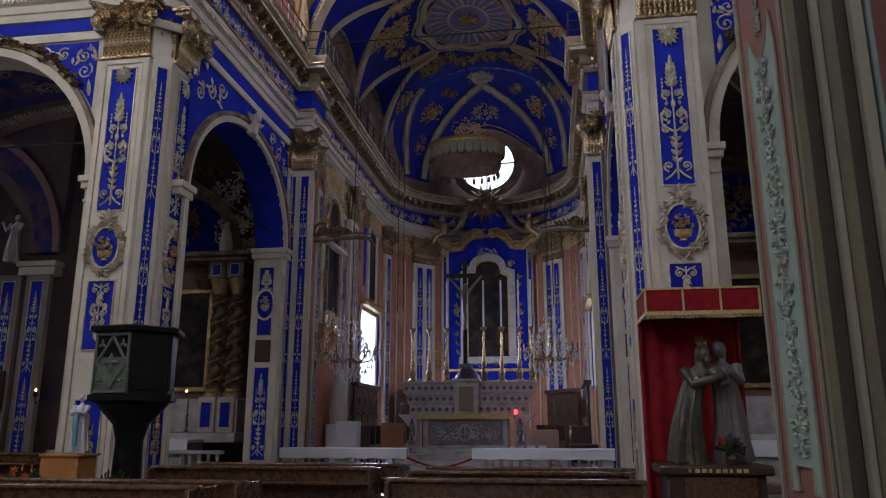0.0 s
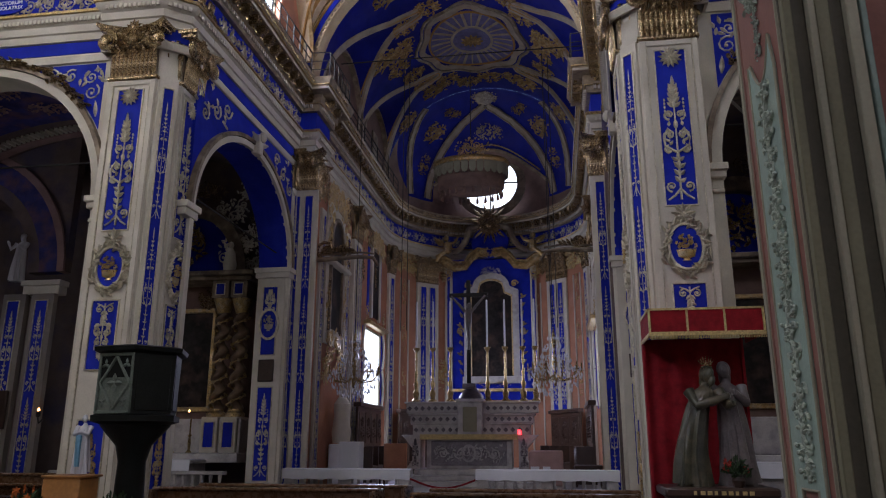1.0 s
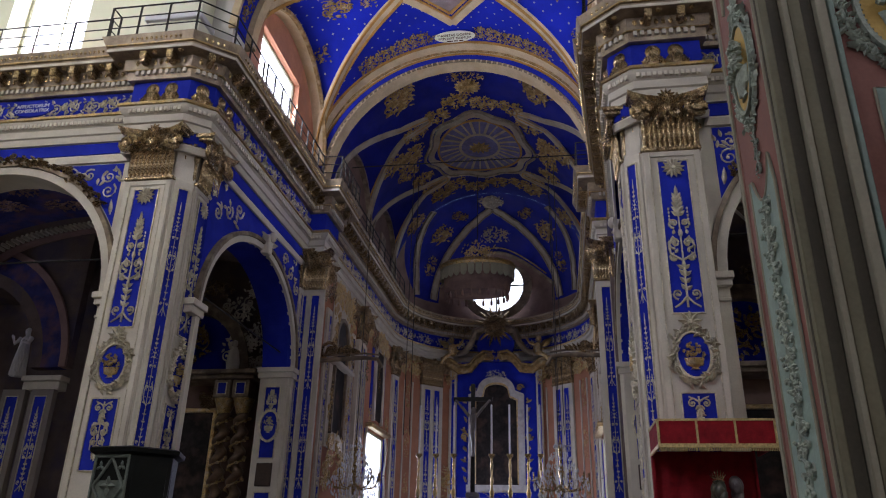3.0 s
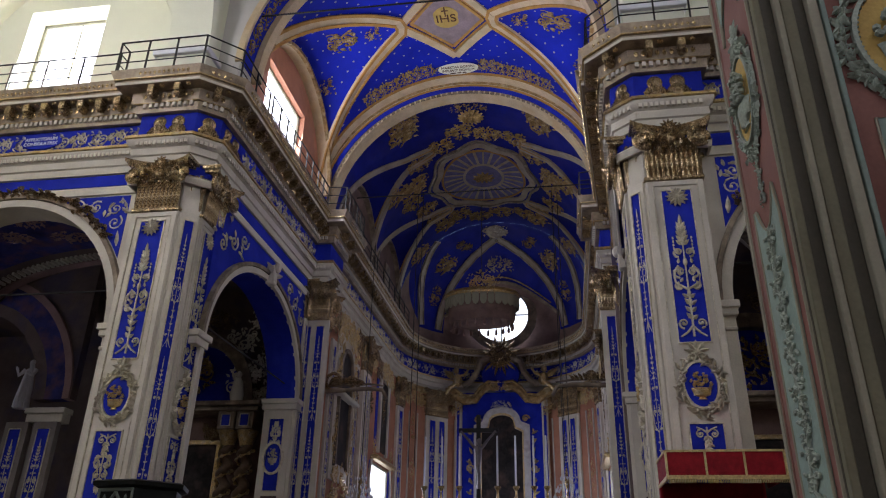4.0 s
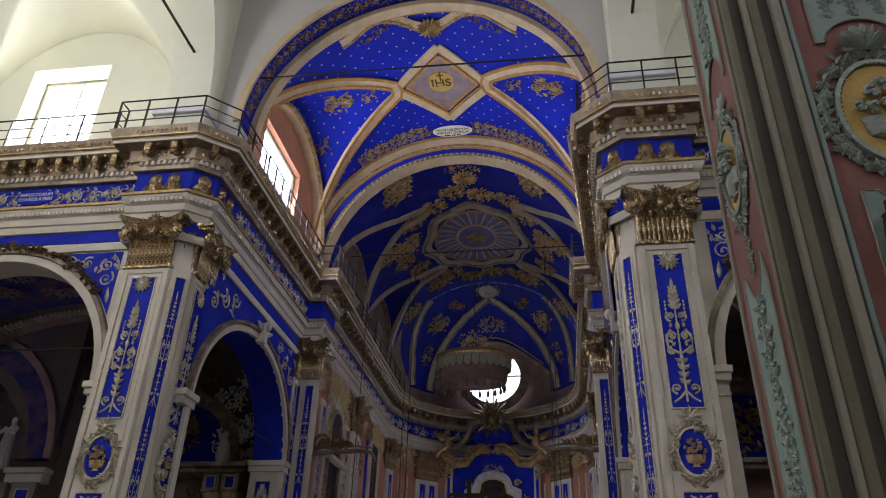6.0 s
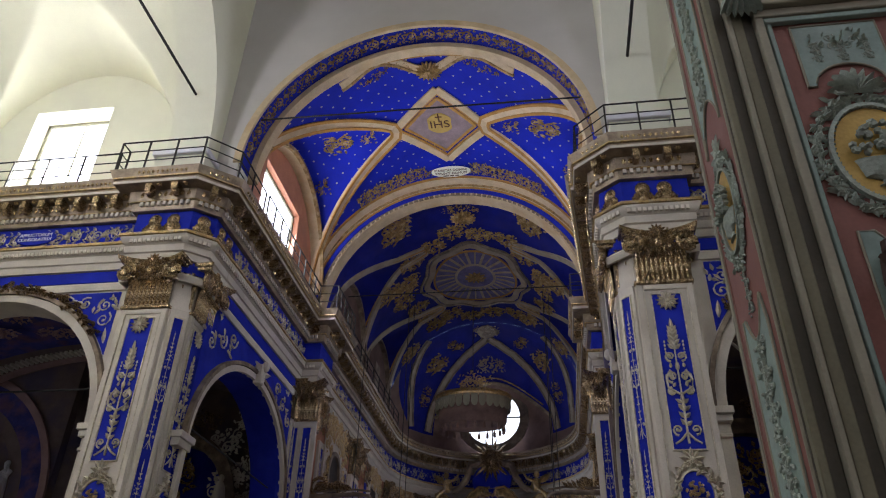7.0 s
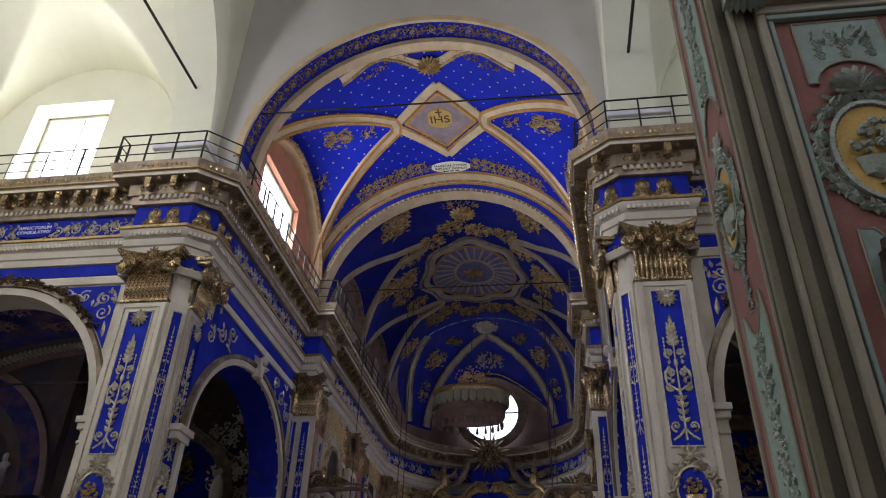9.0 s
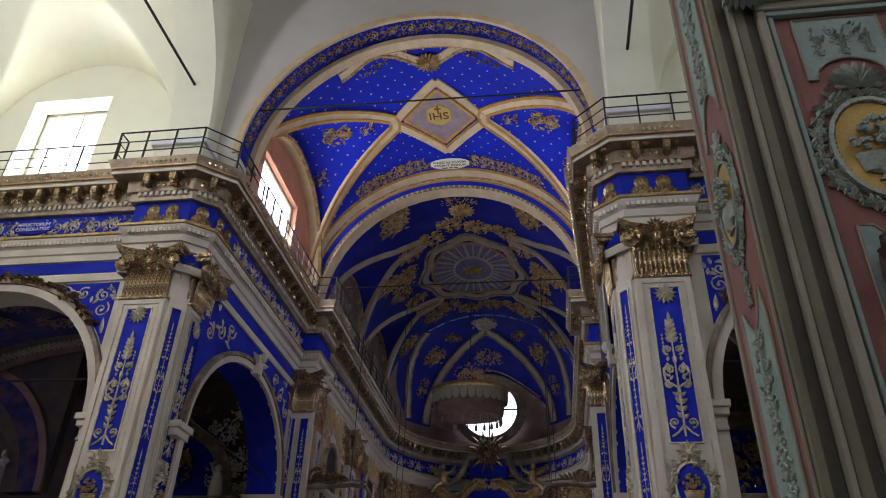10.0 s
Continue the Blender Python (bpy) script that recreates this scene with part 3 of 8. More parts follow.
def bay_z(x, y):
    dx = min(1, abs(x - XC) / VAULT_W)
    a = SPRING + VAULT_H * math.sqrt(max(0, 1 - dx * dx))
    u = min(1, max(0, (VAULT_W - abs(x - XC)) / (VAULT_W - 1.3))) ** 0.6
    dy = (y - 15.85) / 2.75
    b = SPRING + (2.75 + (VAULT_H * 0.955 - 2.75) * u) * math.sqrt(max(0, 1 - dy * dy)) if abs(dy) < 1 else SPRING
    return max(a, b)


def height_sheet(f, xs, ys, flip=True):
    bm = bmesh.new()
    g = [[bm.verts.new((x, y, f(x, y))) for x in xs] for y in ys]
    for j in range(len(ys) - 1):
        for i in range(len(xs) - 1):
            bm.faces.new((g[j][i], g[j + 1][i], g[j + 1][i + 1], g[j][i + 1]))
    return bm


def span(a, b, n):
    return [a + (b - a) * i / n for i in range(n + 1)]


xs_bay = [XC - VAULT_W * math.cos(math.pi * i / 120) for i in range(121)]
solid("ceiling_chancel_vault", height_sheet(bay_z, xs_bay, span(*BAY, 100)), STARS, "bright blue vault dotted with gold stars between cream ribs")

bm = bmesh.new()
band(bm, arc(XC, SPRING, ARCH_R - 0.01, n=48), arc(XC, SPRING, ARCH_R + 0.004, n=48), TW + 0.03, TW + 0.57)
solid("trim_arch_soffit", bm, BLUE, "blue soffit of the chancel arch with gilded scrolls")
bm = bmesh.new()
band(bm, arc(XC, SPRING, ARCH_R - 0.05, n=48), arc(XC, SPRING, ARCH_R + 0.12, n=48), TW - 0.05, TW + 0.03)
band(bm, arc(XC, SPRING, ARCH_R - 0.16, n=48), arc(XC, SPRING, ARCH_R + 0.02, n=48), TW + 0.57, TW + 0.85)
solid("trim_arch_moulding", bm, RIB, "cream moulding along the edge of the chancel arch")

A2R, A2Z, A2H = 3.96, 11.9, 3.95
bm = arch_wall(bmesh.new(), XC - 4.4, XC + 4.4, 11.55, 16.75, 18.8, 19.3, [(XC, A2R, 11.55, A2Z, A2H)])
solid("wall_sanctuary_arch", bm, RIB, "cream painted inner arch with ochre bands")

SAN_W, SAN_Z, SAN_H = 4.2, 12.2, 4.05


def san_z(x, y):
    dx = min(1, abs(x - XS) / SAN_W)
    if y <= 28.7:
        a = SAN_Z + SAN_H * math.sqrt(max(0, 1 - dx * dx))
    else:
        a = SAN_Z + SAN_H * math.sqrt(max(0, 1 - dx * dx - ((y - 28.7) / SAN_W) ** 2))
    u = min(1, max(0, (SAN_W - abs(x - XS)) / (SAN_W - 1.68)))
    b = SAN_Z
    for c, w in ((22.2, 2.1), (26.6, 2.1)):
        dy = (y - c) / w
        if abs(dy) < 1:
            b = max(b, SAN_Z + (2.3 + (SAN_H * 0.93 - 2.3) * u) * math.sqrt(1 - dy * dy))
    if y > 28.7:
        b = SAN_Z
    return max(a, b)


xs_san = [XS - SAN_W * math.cos(math.pi * i / 60) for i in range(61)]
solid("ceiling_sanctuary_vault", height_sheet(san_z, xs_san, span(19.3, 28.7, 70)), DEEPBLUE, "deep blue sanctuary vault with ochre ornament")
bm = bmesh.new()
rows = []
for i in range(13):
    e = radians(90 * i / 12)
    rows.append([bm.verts.new((*apse_point(SAN_W * math.cos(e), d), SAN_Z + SAN_H * math.sin(e))) for d in range(-90, 91, 6)] if i < 12 else None)
top = bm.verts.new((XS, 28.7, SAN_Z + SAN_H))
for a, b in zip(rows[:-1], rows[1:]):
    for k in range(len(a) - 1):
        bm.faces.new((a[k], a[k + 1], b[k + 1], b[k])) if b else bm.faces.new((a[k], a[k + 1], top))
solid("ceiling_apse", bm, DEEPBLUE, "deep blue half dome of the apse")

# transept, crossing and nave shells that close the place
def trans_z(x, y):
    """Groin vault over a transept arm."""
    dy = min(1, abs(y - 7.6) / 4.7)
    a = 12.3 + 4.7 * math.sqrt(1 - dy * dy)
    dx = min(1, abs(x + 11.15) / 2.75)
    b = 12.3 + (3.3 + 1.6 * (1 - dy)) * math.sqrt(1 - dx * dx)
    return max(a, b)


for side, s in (("left", 1), ("right", -1)):
    bm = height_sheet(trans_z, span(-16.4, -7.8, 170), [7.6 - 4.7 * math.cos(math.pi * i / 130) for i in range(131)])
    if s < 0:
        bm.transform(Matrix.Translation((2 * XO, 0, 0)) @ Matrix.Diagonal((-1, 1, 1, 1)))
    solid("ceiling_transept_" + side, bm, WHITE, "white limewashed groin vault over the transept")
    x0, x1 = sorted((-8.35 if s > 0 else mo(-8.35), -7.35 if s > 0 else mo(-7.35)))
    bm = bmesh.new()
    pts = arc(7.6, 12.3, 4.2, 4.6, n=28)
    band(bm, pts, [(p[0], 19.4) for p in pts], x0, x1)
    bm.transform(Matrix(((0, 1, 0, 0), (1, 0, 0, 0), (0, 0, 1, 0), (0, 0, 0, 1))))
    box(bm, x0, x1, 11.8, 12.3, 11.55, 19.4)
    solid("wall_crossing_arch_" + side, bm, WHITE, "white limewashed crossing arch above the cornice")
    x0, x1 = sorted((-8.5 if s > 0 else mo(-8.5), -7.3 if s > 0 else mo(-7.3)))
    base = thing("arch_base", pose(0, 0, 0), "white stepped stone base of the crossing arch above the cornice", "arch base", kind="structure")
    part("block", boxes((x0, x1, 11.7, 12.29, 11.55, 12.12), bevel=0.015), WHITE, base)
    part("ledge", boxes((x0 - 0.06, x1 + 0.06, 11.62, 12.29, 12.12, 12.26), bevel=0.02), LINEN, base)
    x0, x1 = sorted((-16.9, -16.4)) if s > 0 else sorted((mo(-16.9), mo(-16.4)))
    solid("wall_transept_end_" + side, boxes((x0, x1, 2.4, 12.3, 0, 19.6)), WHITE, "plain white transept end wall")
    x0, x1 = sorted((-16.9, -8.2)) if s > 0 else sorted((mo(-16.9), mo(-8.2)))
    if s < 0:
        x0 = 7.4
    # near transept, nave and entrance walls are unseen; darker colours limit their bounce
    near = arch_wall(bmesh.new(), x0, x1, 0, 19.6, 2.4, 2.9, [(-11.55, 1.05, 11.75, 14.45, 0)] if s > 0 else [])
    solid("wall_transept_near_" + side, near, PUTTY, "putty painted transept wall")
    x0, x1 = sorted((-13.5, -13.2)) if s > 0 else sorted((mo(-13.5), mo(-13.2)))
    bm = arch_wall(bmesh.new(), -18, 2.4, 0, 19.6, 0, 0.3, [(-3.0, 1.6, 12.3, 15.6, 0)])
    bm.transform(pose(x0 + 0.3 if s > 0 else x0 + 0.3, 0, 0, 0, 0, 90))
    solid("wall_nave_" + side, bm, ROSE, "rose painted nave wall")
bm = arch_wall(bmesh.new(), -13.5, mo(-13.5), 0, 19.6, -18.3, -18.0, [(XO, 2.1, 8.4, 13.6, 0)])
solid("wall_nave_entrance", bm, ROSE, "unseen entrance wall, rose coloured to cut bounced light")
solid("ceiling_nave", boxes((-17, 11.5, -18.3, 12.9, 19.6, 19.9)), WHITE, "plain white nave ceiling")
solid("ceiling_roof_void", boxes((-17, 11.5, 12.9, 34, 19.6, 19.9)), GREY, "plain closing surface above the vaults")


# ---------------------------------------------------------------- pilasters
def acanthus(h, w, lean):
    """A leaf that rises and curls forward, standing on the origin, front towards -y."""
    bm = bmesh.new()
    rows = []
    for f, ww, out in ((0, 0.7, 0.0), (0.2, 0.95, 0.16), (0.45, 1.05, 0.2), (0.66, 1.0, 0.3), (0.86, 0.85, 0.55), (0.97, 0.6, 0.85), (0.93, 0.45, 1.08), (0.8, 0.25, 1.12)):
        row = []
        for s in (-1, -0.5, 0, 0.5, 1):
            wob = 0.10 * math.cos(s * 4 * math.pi) * ww
            row.append(bm.verts.new((s * ww * w / 2, -out * lean - 0.05 * (1 - s * s) - 0.1 * wob, f * h + 0.03 * h * abs(s) * wob * 6)))
        rows.append(row)
    for a, b in zip(rows, rows[1:]):
        for k in range(4):
            bm.faces.new((a[k], a[k + 1], b[k + 1], b[k]))
    return bm


def add_capital(owner, w, z, h, d, gold):
    """Composite capital: bell, two rows of leaves, corner volutes, abacus and a flower."""
    bm = bmesh.new()
    box(bm, -w * 0.47, w * 0.47, -d, 0, 0, h * 0.86)
    cap = part("capital", bm, STONE, owner, "gilded capital with acanthus leaves and volutes", Matrix.Translation((0, 0, z)))
    part("necking", boxes((-w * 0.53, w * 0.53, -d - 0.05, 0, -0.06, 0.02), bevel=0.015), gold, cap)
    bm = bmesh.new()
    for z0, z1, grow in ((0.86, 0.92, 0.0), (0.93, 1.0, 0.05)):
        n = 12
        lows, highs = [], []
        for i in range(n + 1):
            f = 2 * i / n - 1
            x, y = f * w * (0.66 + grow), -d - 0.06 - grow - 0.2 * f * f
            rise = 0.05 * h * (1 - f * f)
            lows.append((x, y, h * z0 - rise)), highs.append((x, y - 0.03, h * z1 - rise))
        for line in (lows, highs):
            line += [(w * (0.66 + grow), 0.0, line[-1][2]), (-w * (0.66 + grow), 0.0, line[0][2])]
        va, vb = [bm.verts.new(p) for p in lows], [bm.verts.new(p) for p in highs]
        bm.faces.new(va), bm.faces.new(vb[::-1])
        for i in range(len(va)):
            bm.faces.new((va[i], va[(i + 1) % len(va)], vb[(i + 1) % len(vb)], vb[i]))
    part("abacus", bm, gold, cap)
    bm = bmesh.new()
    blob(bm, (0, 0, 0), 0.1 * h, 0.09 * h, 0.13 * h, 0, 10, 7)
    for s in (-1, 1):
        leaf(bm, (s * 0.06 * h, 0.0), 0.36 * h, 0.16 * h, -s * 1.2, y=-0.02, curl=0.07)
        leaf(bm, (s * 0.06 * h, 0.05 * h), 0.3 * h, 0.12 * h, -s * 0.8, y=-0.02, curl=0.07)
        leaf(bm, (s * 0.04 * h, -0.08 * h), 0.2 * h, 0.1 * h, -s * 2.4, y=-0.02, curl=0.06)
    part("mask", bm, gold, cap, "small winged mask in relief", pose(0, -d - 0.13, h * 0.7))
    for row, (z0, lh, lean, n) in enumerate(((0.0, 0.54, 0.08, 11 if w > 0.7 else 7), (0.42, 0.36, 0.17, 5 if w > 0.7 else 3))):
        leaf_ob = None
        for k in range(n):
            x = (k + 0.5 - n / 2) * w * 0.96 / n
            m = Matrix.Translation((x, -d - 0.012 - 0.02 * row, h * z0))
            if leaf_ob is None:
                leaf_ob = part("acanthus_leaf", acanthus(h * lh, w * (1.1 if row == 0 else 0.85) / n, lean), gold, cap, "", m)
            else:
                again(leaf_ob, m)
            if k in (0, n - 1):
                sgn = -1 if k == 0 else 1
                again(leaf_ob, pose(sgn * w * 0.48, -d * 0.5, h * z0, 0, 0, 90 * sgn))
    bm = bmesh.new()
    rng = random.Random(17)
    for k in range(30):
        x = rng.uniform(-0.5, 0.5) * w
        leaf(bm, (x, h * rng.uniform(0.55, 0.86)), h * 0.16, h * 0.1, rng.uniform(-1.6, 1.6), y=-d - 0.08, curl=0.1)
    tagged(part("leaf_spray", bm, gold, cap), kind="stuff")
    for sgn in (-1, 1):
        bm = bmesh.new()
        spiral(bm, (0, 0), h * 0.2, 1.7, h * 0.055, radians(90), sgn, 0, 6, 20)
        tube(bm, [(0, 0, h * 0.2), (-sgn * w * 0.16, 0.05, h * 0.2), (-sgn * w * 0.36, 0.12, h * 0.06)], h * 0.05, h * 0.03, 6)
        part("volute", bm, gold, cap, "", pose(sgn * w * 0.52, -d - 0.2, h * 0.66))
        bm = bmesh.new()
        spiral(bm, (0, 0), h * 0.12, 1.4, h * 0.035, radians(90), -sgn, 0, 5, 14)
        part("inner_volute", bm, gold, cap, "", pose(sgn * w * 0.14, -d - 0.08, h * 0.72))
    part("flower", rosette(h * 0.16, 11), gold, cap, "", pose(0, -d - 0.16, h * 0.92))
    return cap


def add_panel(owner, x0, x1, z0, z1, front, material=None, edge=None, name="panel"):
    """A painted panel sunk behind a gilded frame on the face y = front."""
    material, edge = material or BLUE, edge or SILVER
    p = part(name, boxes((x0, x1, front - 0.006, front + 0.02, z0, z1)), material, owner)
    e, o = 0.022, front - 0.03
    part("gilt_frame", boxes((x0 - e, x0, o, front, z0 - e, z1 + e), (x1, x1 + e, o, front, z0 - e, z1 + e), (x0, x1, o, front, z1, z1 + e), (x0, x1, o, front, z0 - e, z0)), edge, p)
    return p


ORN = {}


def ornament(key, make, material, owner, m, name="arabesque"):
    """A relief that is built once and then shared."""
    if key in ORN:
        return again(ORN[key], m, owner)
    ORN[key] = part(name, make(), material, owner, "", m)
    return ORN[key]


def great_pilaster(m, w, d, label, seed=1, skirt=True):
    t = thing("pilaster", m, label, "pilaster", "great pilasters of the crossing")
    part("shaft", boxes((-w / 2, w / 2, -d, 0, 0.0, 8.4), bevel=0.01), CREAM, t)
    f, b = -d, 0.11 * w
    part("border", boxes((-w / 2 + 0.01, -w / 2 + b, f - 0.03, f, 0.3, 8.36), (w / 2 - b, w / 2 - 0.01, f - 0.03, f, 0.3, 8.36),
                         (-w / 2 + b, w / 2 - b, f - 0.03, f, 8.26, 8.36), bevel=0.008), CREAM, t)
    part("gilt_line", boxes((-w / 2 + b, -w / 2 + b + 0.015, f - 0.035, f, 0.3, 8.26), (w / 2 - b - 0.015, w / 2 - b, f - 0.035, f, 0.3, 8.26)), SILVER, t)
    pw = 0.25 * w
    add_panel(t, -pw, pw, 5.33, 8.16, f)
    add_panel(t, -pw, pw, 2.78, 4.0, f)
    add_panel(t, -pw, pw, 0.42, 1.9, f)
    k = round(w, 2)
    ornament(("rosette", k), lambda: rosette(0.2 * w, 13), SILVER, t, pose(0, f - 0.02, 8.02), "rosette")
    ornament(("candelabrum", k), lambda: candelabrum(2.3, 0.46 * w, seed), SILVER, t, pose(0, f - 0.02, 5.42))
    med = part("medallion", oval_plate(0.25 * w, 0.36, 0.02), BLUE, t, "blue oval medallion in a gilded garland", pose(0, f, 4.62))
    ornament(("ring", k), lambda: oval_ring(0.25 * w, 0.36, 0.035, 0.05), SILVER, med, pose(0, 0, 0), "rim")
    ornament(("wreath", k), lambda: wreath(0.33 * w, 0.44, 5, 40, 0.085), SILVER, med, pose(0, 0, 0), "garland")
    ornament(("basket", k), lambda: basket(0.34 * w, 0.46), GOLD, med, pose(0, -0.03, -0.24), "flower_basket")
    ornament(("shell", k), lambda: rosette(0.2 * w, 9), SILVER, t, pose(0, f - 0.02, 5.16), "shell")
    ornament(("drop", k), lambda: candelabrum(1.05, 0.34 * w, 9), SILVER, t, pose(0, f - 0.02, 3.95, 0, 180, 0), "pendant")
    ornament(("low", k), lambda: candelabrum(1.2, 0.36 * w, 12), GOLD, t, pose(0, f - 0.02, 0.55))
    part("plinth", boxes((-w / 2 - 0.06, w / 2 + 0.06, f - 0.08, 0, 0, 0.22), (-w / 2 - 0.03, w / 2 + 0.03, f - 0.05, 0, 0.22, 0.3), bevel=0.015), STONE, t)
    add_capital(t, w, 8.44, 1.08, d, CAPITAL)
    return t


def strip_pilaster(m, w, d, z1, label, strips=1, cap=True, seed=3, group="", panel_low=0.4, relief=True, cap_h=1.08, ground=None):
    """A narrower pilaster with full-height blue strips."""
    t = thing("pilaster", m, label, "pilaster", group)
    part("shaft", boxes((-w / 2, w / 2, -d, 0, 0, z1), bevel=0.008), ground or CREAM, t)
    f = -d
    sw = w * (0.5 if strips == 1 else 0.24)
    for k in range(strips):
        x = 0 if strips == 1 else (k - (strips - 1) / 2) * w * 0.42
        add_panel(t, x - sw / 2, x + sw / 2, panel_low, z1 - 0.2, f, name="blue_strip")
        if relief:
            h = z1 - panel_low - 0.4
            n = max(1, round(h / 2.4))
            for j in range(n):
                ornament(("strip", round(sw, 2), round(h / n, 1)), lambda: candelabrum(h / n * 0.95, sw * 0.85, seed), SILVER, t, pose(x, f - 0.015, panel_low + 0.1 + j * h / n))
    part("plinth", boxes((-w / 2 - 0.05, w / 2 + 0.05, f - 0.06, 0, 0, 0.25), bevel=0.012), STONE, t)
    if cap:
        add_capital(t, w, z1 + 0.04, cap_h, d, CAPITAL)
    return t


P_LABEL = "tall cream pilaster with blue panels, gilded arabesques and a garlanded medallion"
first = great_pilaster(pose(-7.94, TW, 0), 1.0, 0.3, P_LABEL)
copy_thing(first, pose(mo(-7.94), TW, 0))
flank = great_pilaster(pose(-7.25, 12.78, 0, 0, 0, 90), 0.86, 0.14, "cream pilaster with blue panels facing the chancel, at the crossing pier")
copy_thing(flank, pose(mo(-7.25), 12.78, 0, 0, 0, -90))
corner = strip_pilaster(pose(-7.31, 12.21, 0, 0, 0, 45), 0.36, 0.08, 8.4, "narrow cream corner strip with a blue gilded ribbon", cap=False)
copy_thing(corner, pose(mo(-7.31), 12.21, 0, 0, 0, -45))
for s in (0, 1):
    bm = bmesh.new()
    pts = [(-8.42, 12.3), (-7.44, 12.04), (-7.15, 12.33), (-7.15, 12.9), (-8.42, 12.9)]
    vs = [[bm.verts.new((mo(x) if s else x, y, z)) for x, y in pts] for z in (0, 9.55)]
    bm.faces.new(vs[0]), bm.faces.new(vs[1])
    for k in range(5):
        bm.faces.new((vs[0][k], vs[0][(k + 1) % 5], vs[1][(k + 1) % 5], vs[1][k]))
    solid("wall_pier_core", bm, CREAM, "cream core of the crossing pier")

G2 = "inner chancel pilasters"
P2A = strip_pilaster(pose(-6.8, 18.8, 0), 0.88, 0.05, 8.4, "cream pilaster with two blue strips at the sanctuary entrance", 2, seed=5, group=G2)
copy_thing(P2A, pose(ms(-6.8), 18.8, 0))
P2B = strip_pilaster(pose(-6.83, 19.35, 0, 0, 0, 90), 0.9, 0.15, 8.4, "cream pilaster with two blue strips facing the sanctuary", 2, seed=5, group=G2)
copy_thing(P2B, pose(ms(-6.83), 19.35, 0, 0, 0, -90))
P1A = strip_pilaster(LEFT @ pose(18.63, 0, 0), 0.3, 0.05, 8.4, "slim cream pilaster with a blue strip beside the chapel arch", 1, seed=5, group=G2)
copy_thing(P1A, RIGHT @ pose(-18.63, 0, 0))
P3A = strip_pilaster(pose(-6.83, 24.3, 0, 0, 0, 90), 0.85, 0.14, 8.4, "cream pilaster with two blue strips on the sanctuary wall", 2, seed=5, group=G2)
copy_thing(P3A, pose(ms(-6.83), 24.3, 0, 0, 0, -90))
for deg in (-44, 44):
    if deg < 0:
        P4A = strip_pilaster(apse_pose(APSE_R, deg, 0), 1.15, 0.14, 8.4, "cream apse pilaster with two blue strips and gilded relief", 2, seed=6, group=G2)
    else:
        copy_thing(P4A, apse_pose(APSE_R, deg, 0))
P5A = strip_pilaster(apse_pose(APSE_R, -78, 0), 0.6, 0.12, 8.4, "narrow cream apse pilaster with a blue strip", 1, seed=6, group=G2)
copy_thing(P5A, apse_pose(APSE_R, 78, 0))

# arches of the transept and the side chapels
for s in (0, 1):
    c = mo(-11.45) if s else -11.45
    t = thing("archivolt", pose(c, TW, 0), "cream arch moulding topped with a gilded leaf garland", "arch moulding", "arch mouldings")
    part("moulding", band(bmesh.new(), arc(0, 6.1, 2.75, n=32), arc(0, 6.1, 2.92, n=32), -0.07, 0.05), CREAM, t)
    part("outer_moulding", band(bmesh.new(), arc(0, 6.1, 2.93, n=32), arc(0, 6.1, 3.02, n=32), -0.12, 0.0), STONE, t)
    bm = bmesh.new()
    rng = random.Random(8)
    for k in range(60):
        a = radians(142 - 104 * k / 59)
        for j in range(3):
            leaf(bm, (3.05 * math.cos(a) + rng.uniform(-0.06, 0.06), 6.1 + 3.05 * math.sin(a) + rng.uniform(-0.05, 0.06)), 0.12, 0.08, rng.uniform(0, 6.3), y=-0.06, curl=0.1)
    part("leaf_garland", bm, CAPITAL, t)
    for sgn in (-1, 1):
        part("impost", boxes((sgn * 2.88 - 0.2, sgn * 2.88 + 0.2, -0.16, 0.62, 5.98, 6.1), (sgn * 2.85 - 0.14, sgn * 2.85 + 0.14, -0.1, 0.6, 5.86, 5.98), (sgn * 2.85 - 0.1, sgn * 2.85 + 0.1, -0.06, 0.6, 5.6, 5.66), bevel=0.01), CREAM, t)
    # blue spandrels beside the arch
    for sgn in (-1, 1):
        pts = arc(0, 6.1, 3.04, a0=90 - 4 * sgn, a1=90 - 62 * sgn, n=14)
        q = part("spandrel", band(bmesh.new(), pts, [(p[0] if abs(p[0]) < 2.8 else sgn * 2.8, 8.98) for p in pts], -0.012, 0.01), BLUE, t)
        bm = bmesh.new()
        for k in range(3):
            spiral(bm, (sgn * (1.5 + 0.45 * k), 8.78 - 0.05 * k), 0.16, 1.4, 0.022, k, sgn)
        spiral(bm, (sgn * 2.45, 8.35), 0.18, 1.4, 0.022, 1, -sgn)
        rng = random.Random(11)
        for k in range(16):
            leaf(bm, (sgn * (2.65 - 1.3 * rng.random() ** 1.5), 8.85 - 0.3 * rng.random()), 0.16, 0.08, rng.uniform(0, 6.3), curl=0.03)
        leaf(bm, (sgn * 2.6, 7.8), 0.35, 0.1, 0.1 * sgn, curl=0.03)
        part("scroll_relief", bm, SILVER, q, "", pose(0, -0.012, 0))

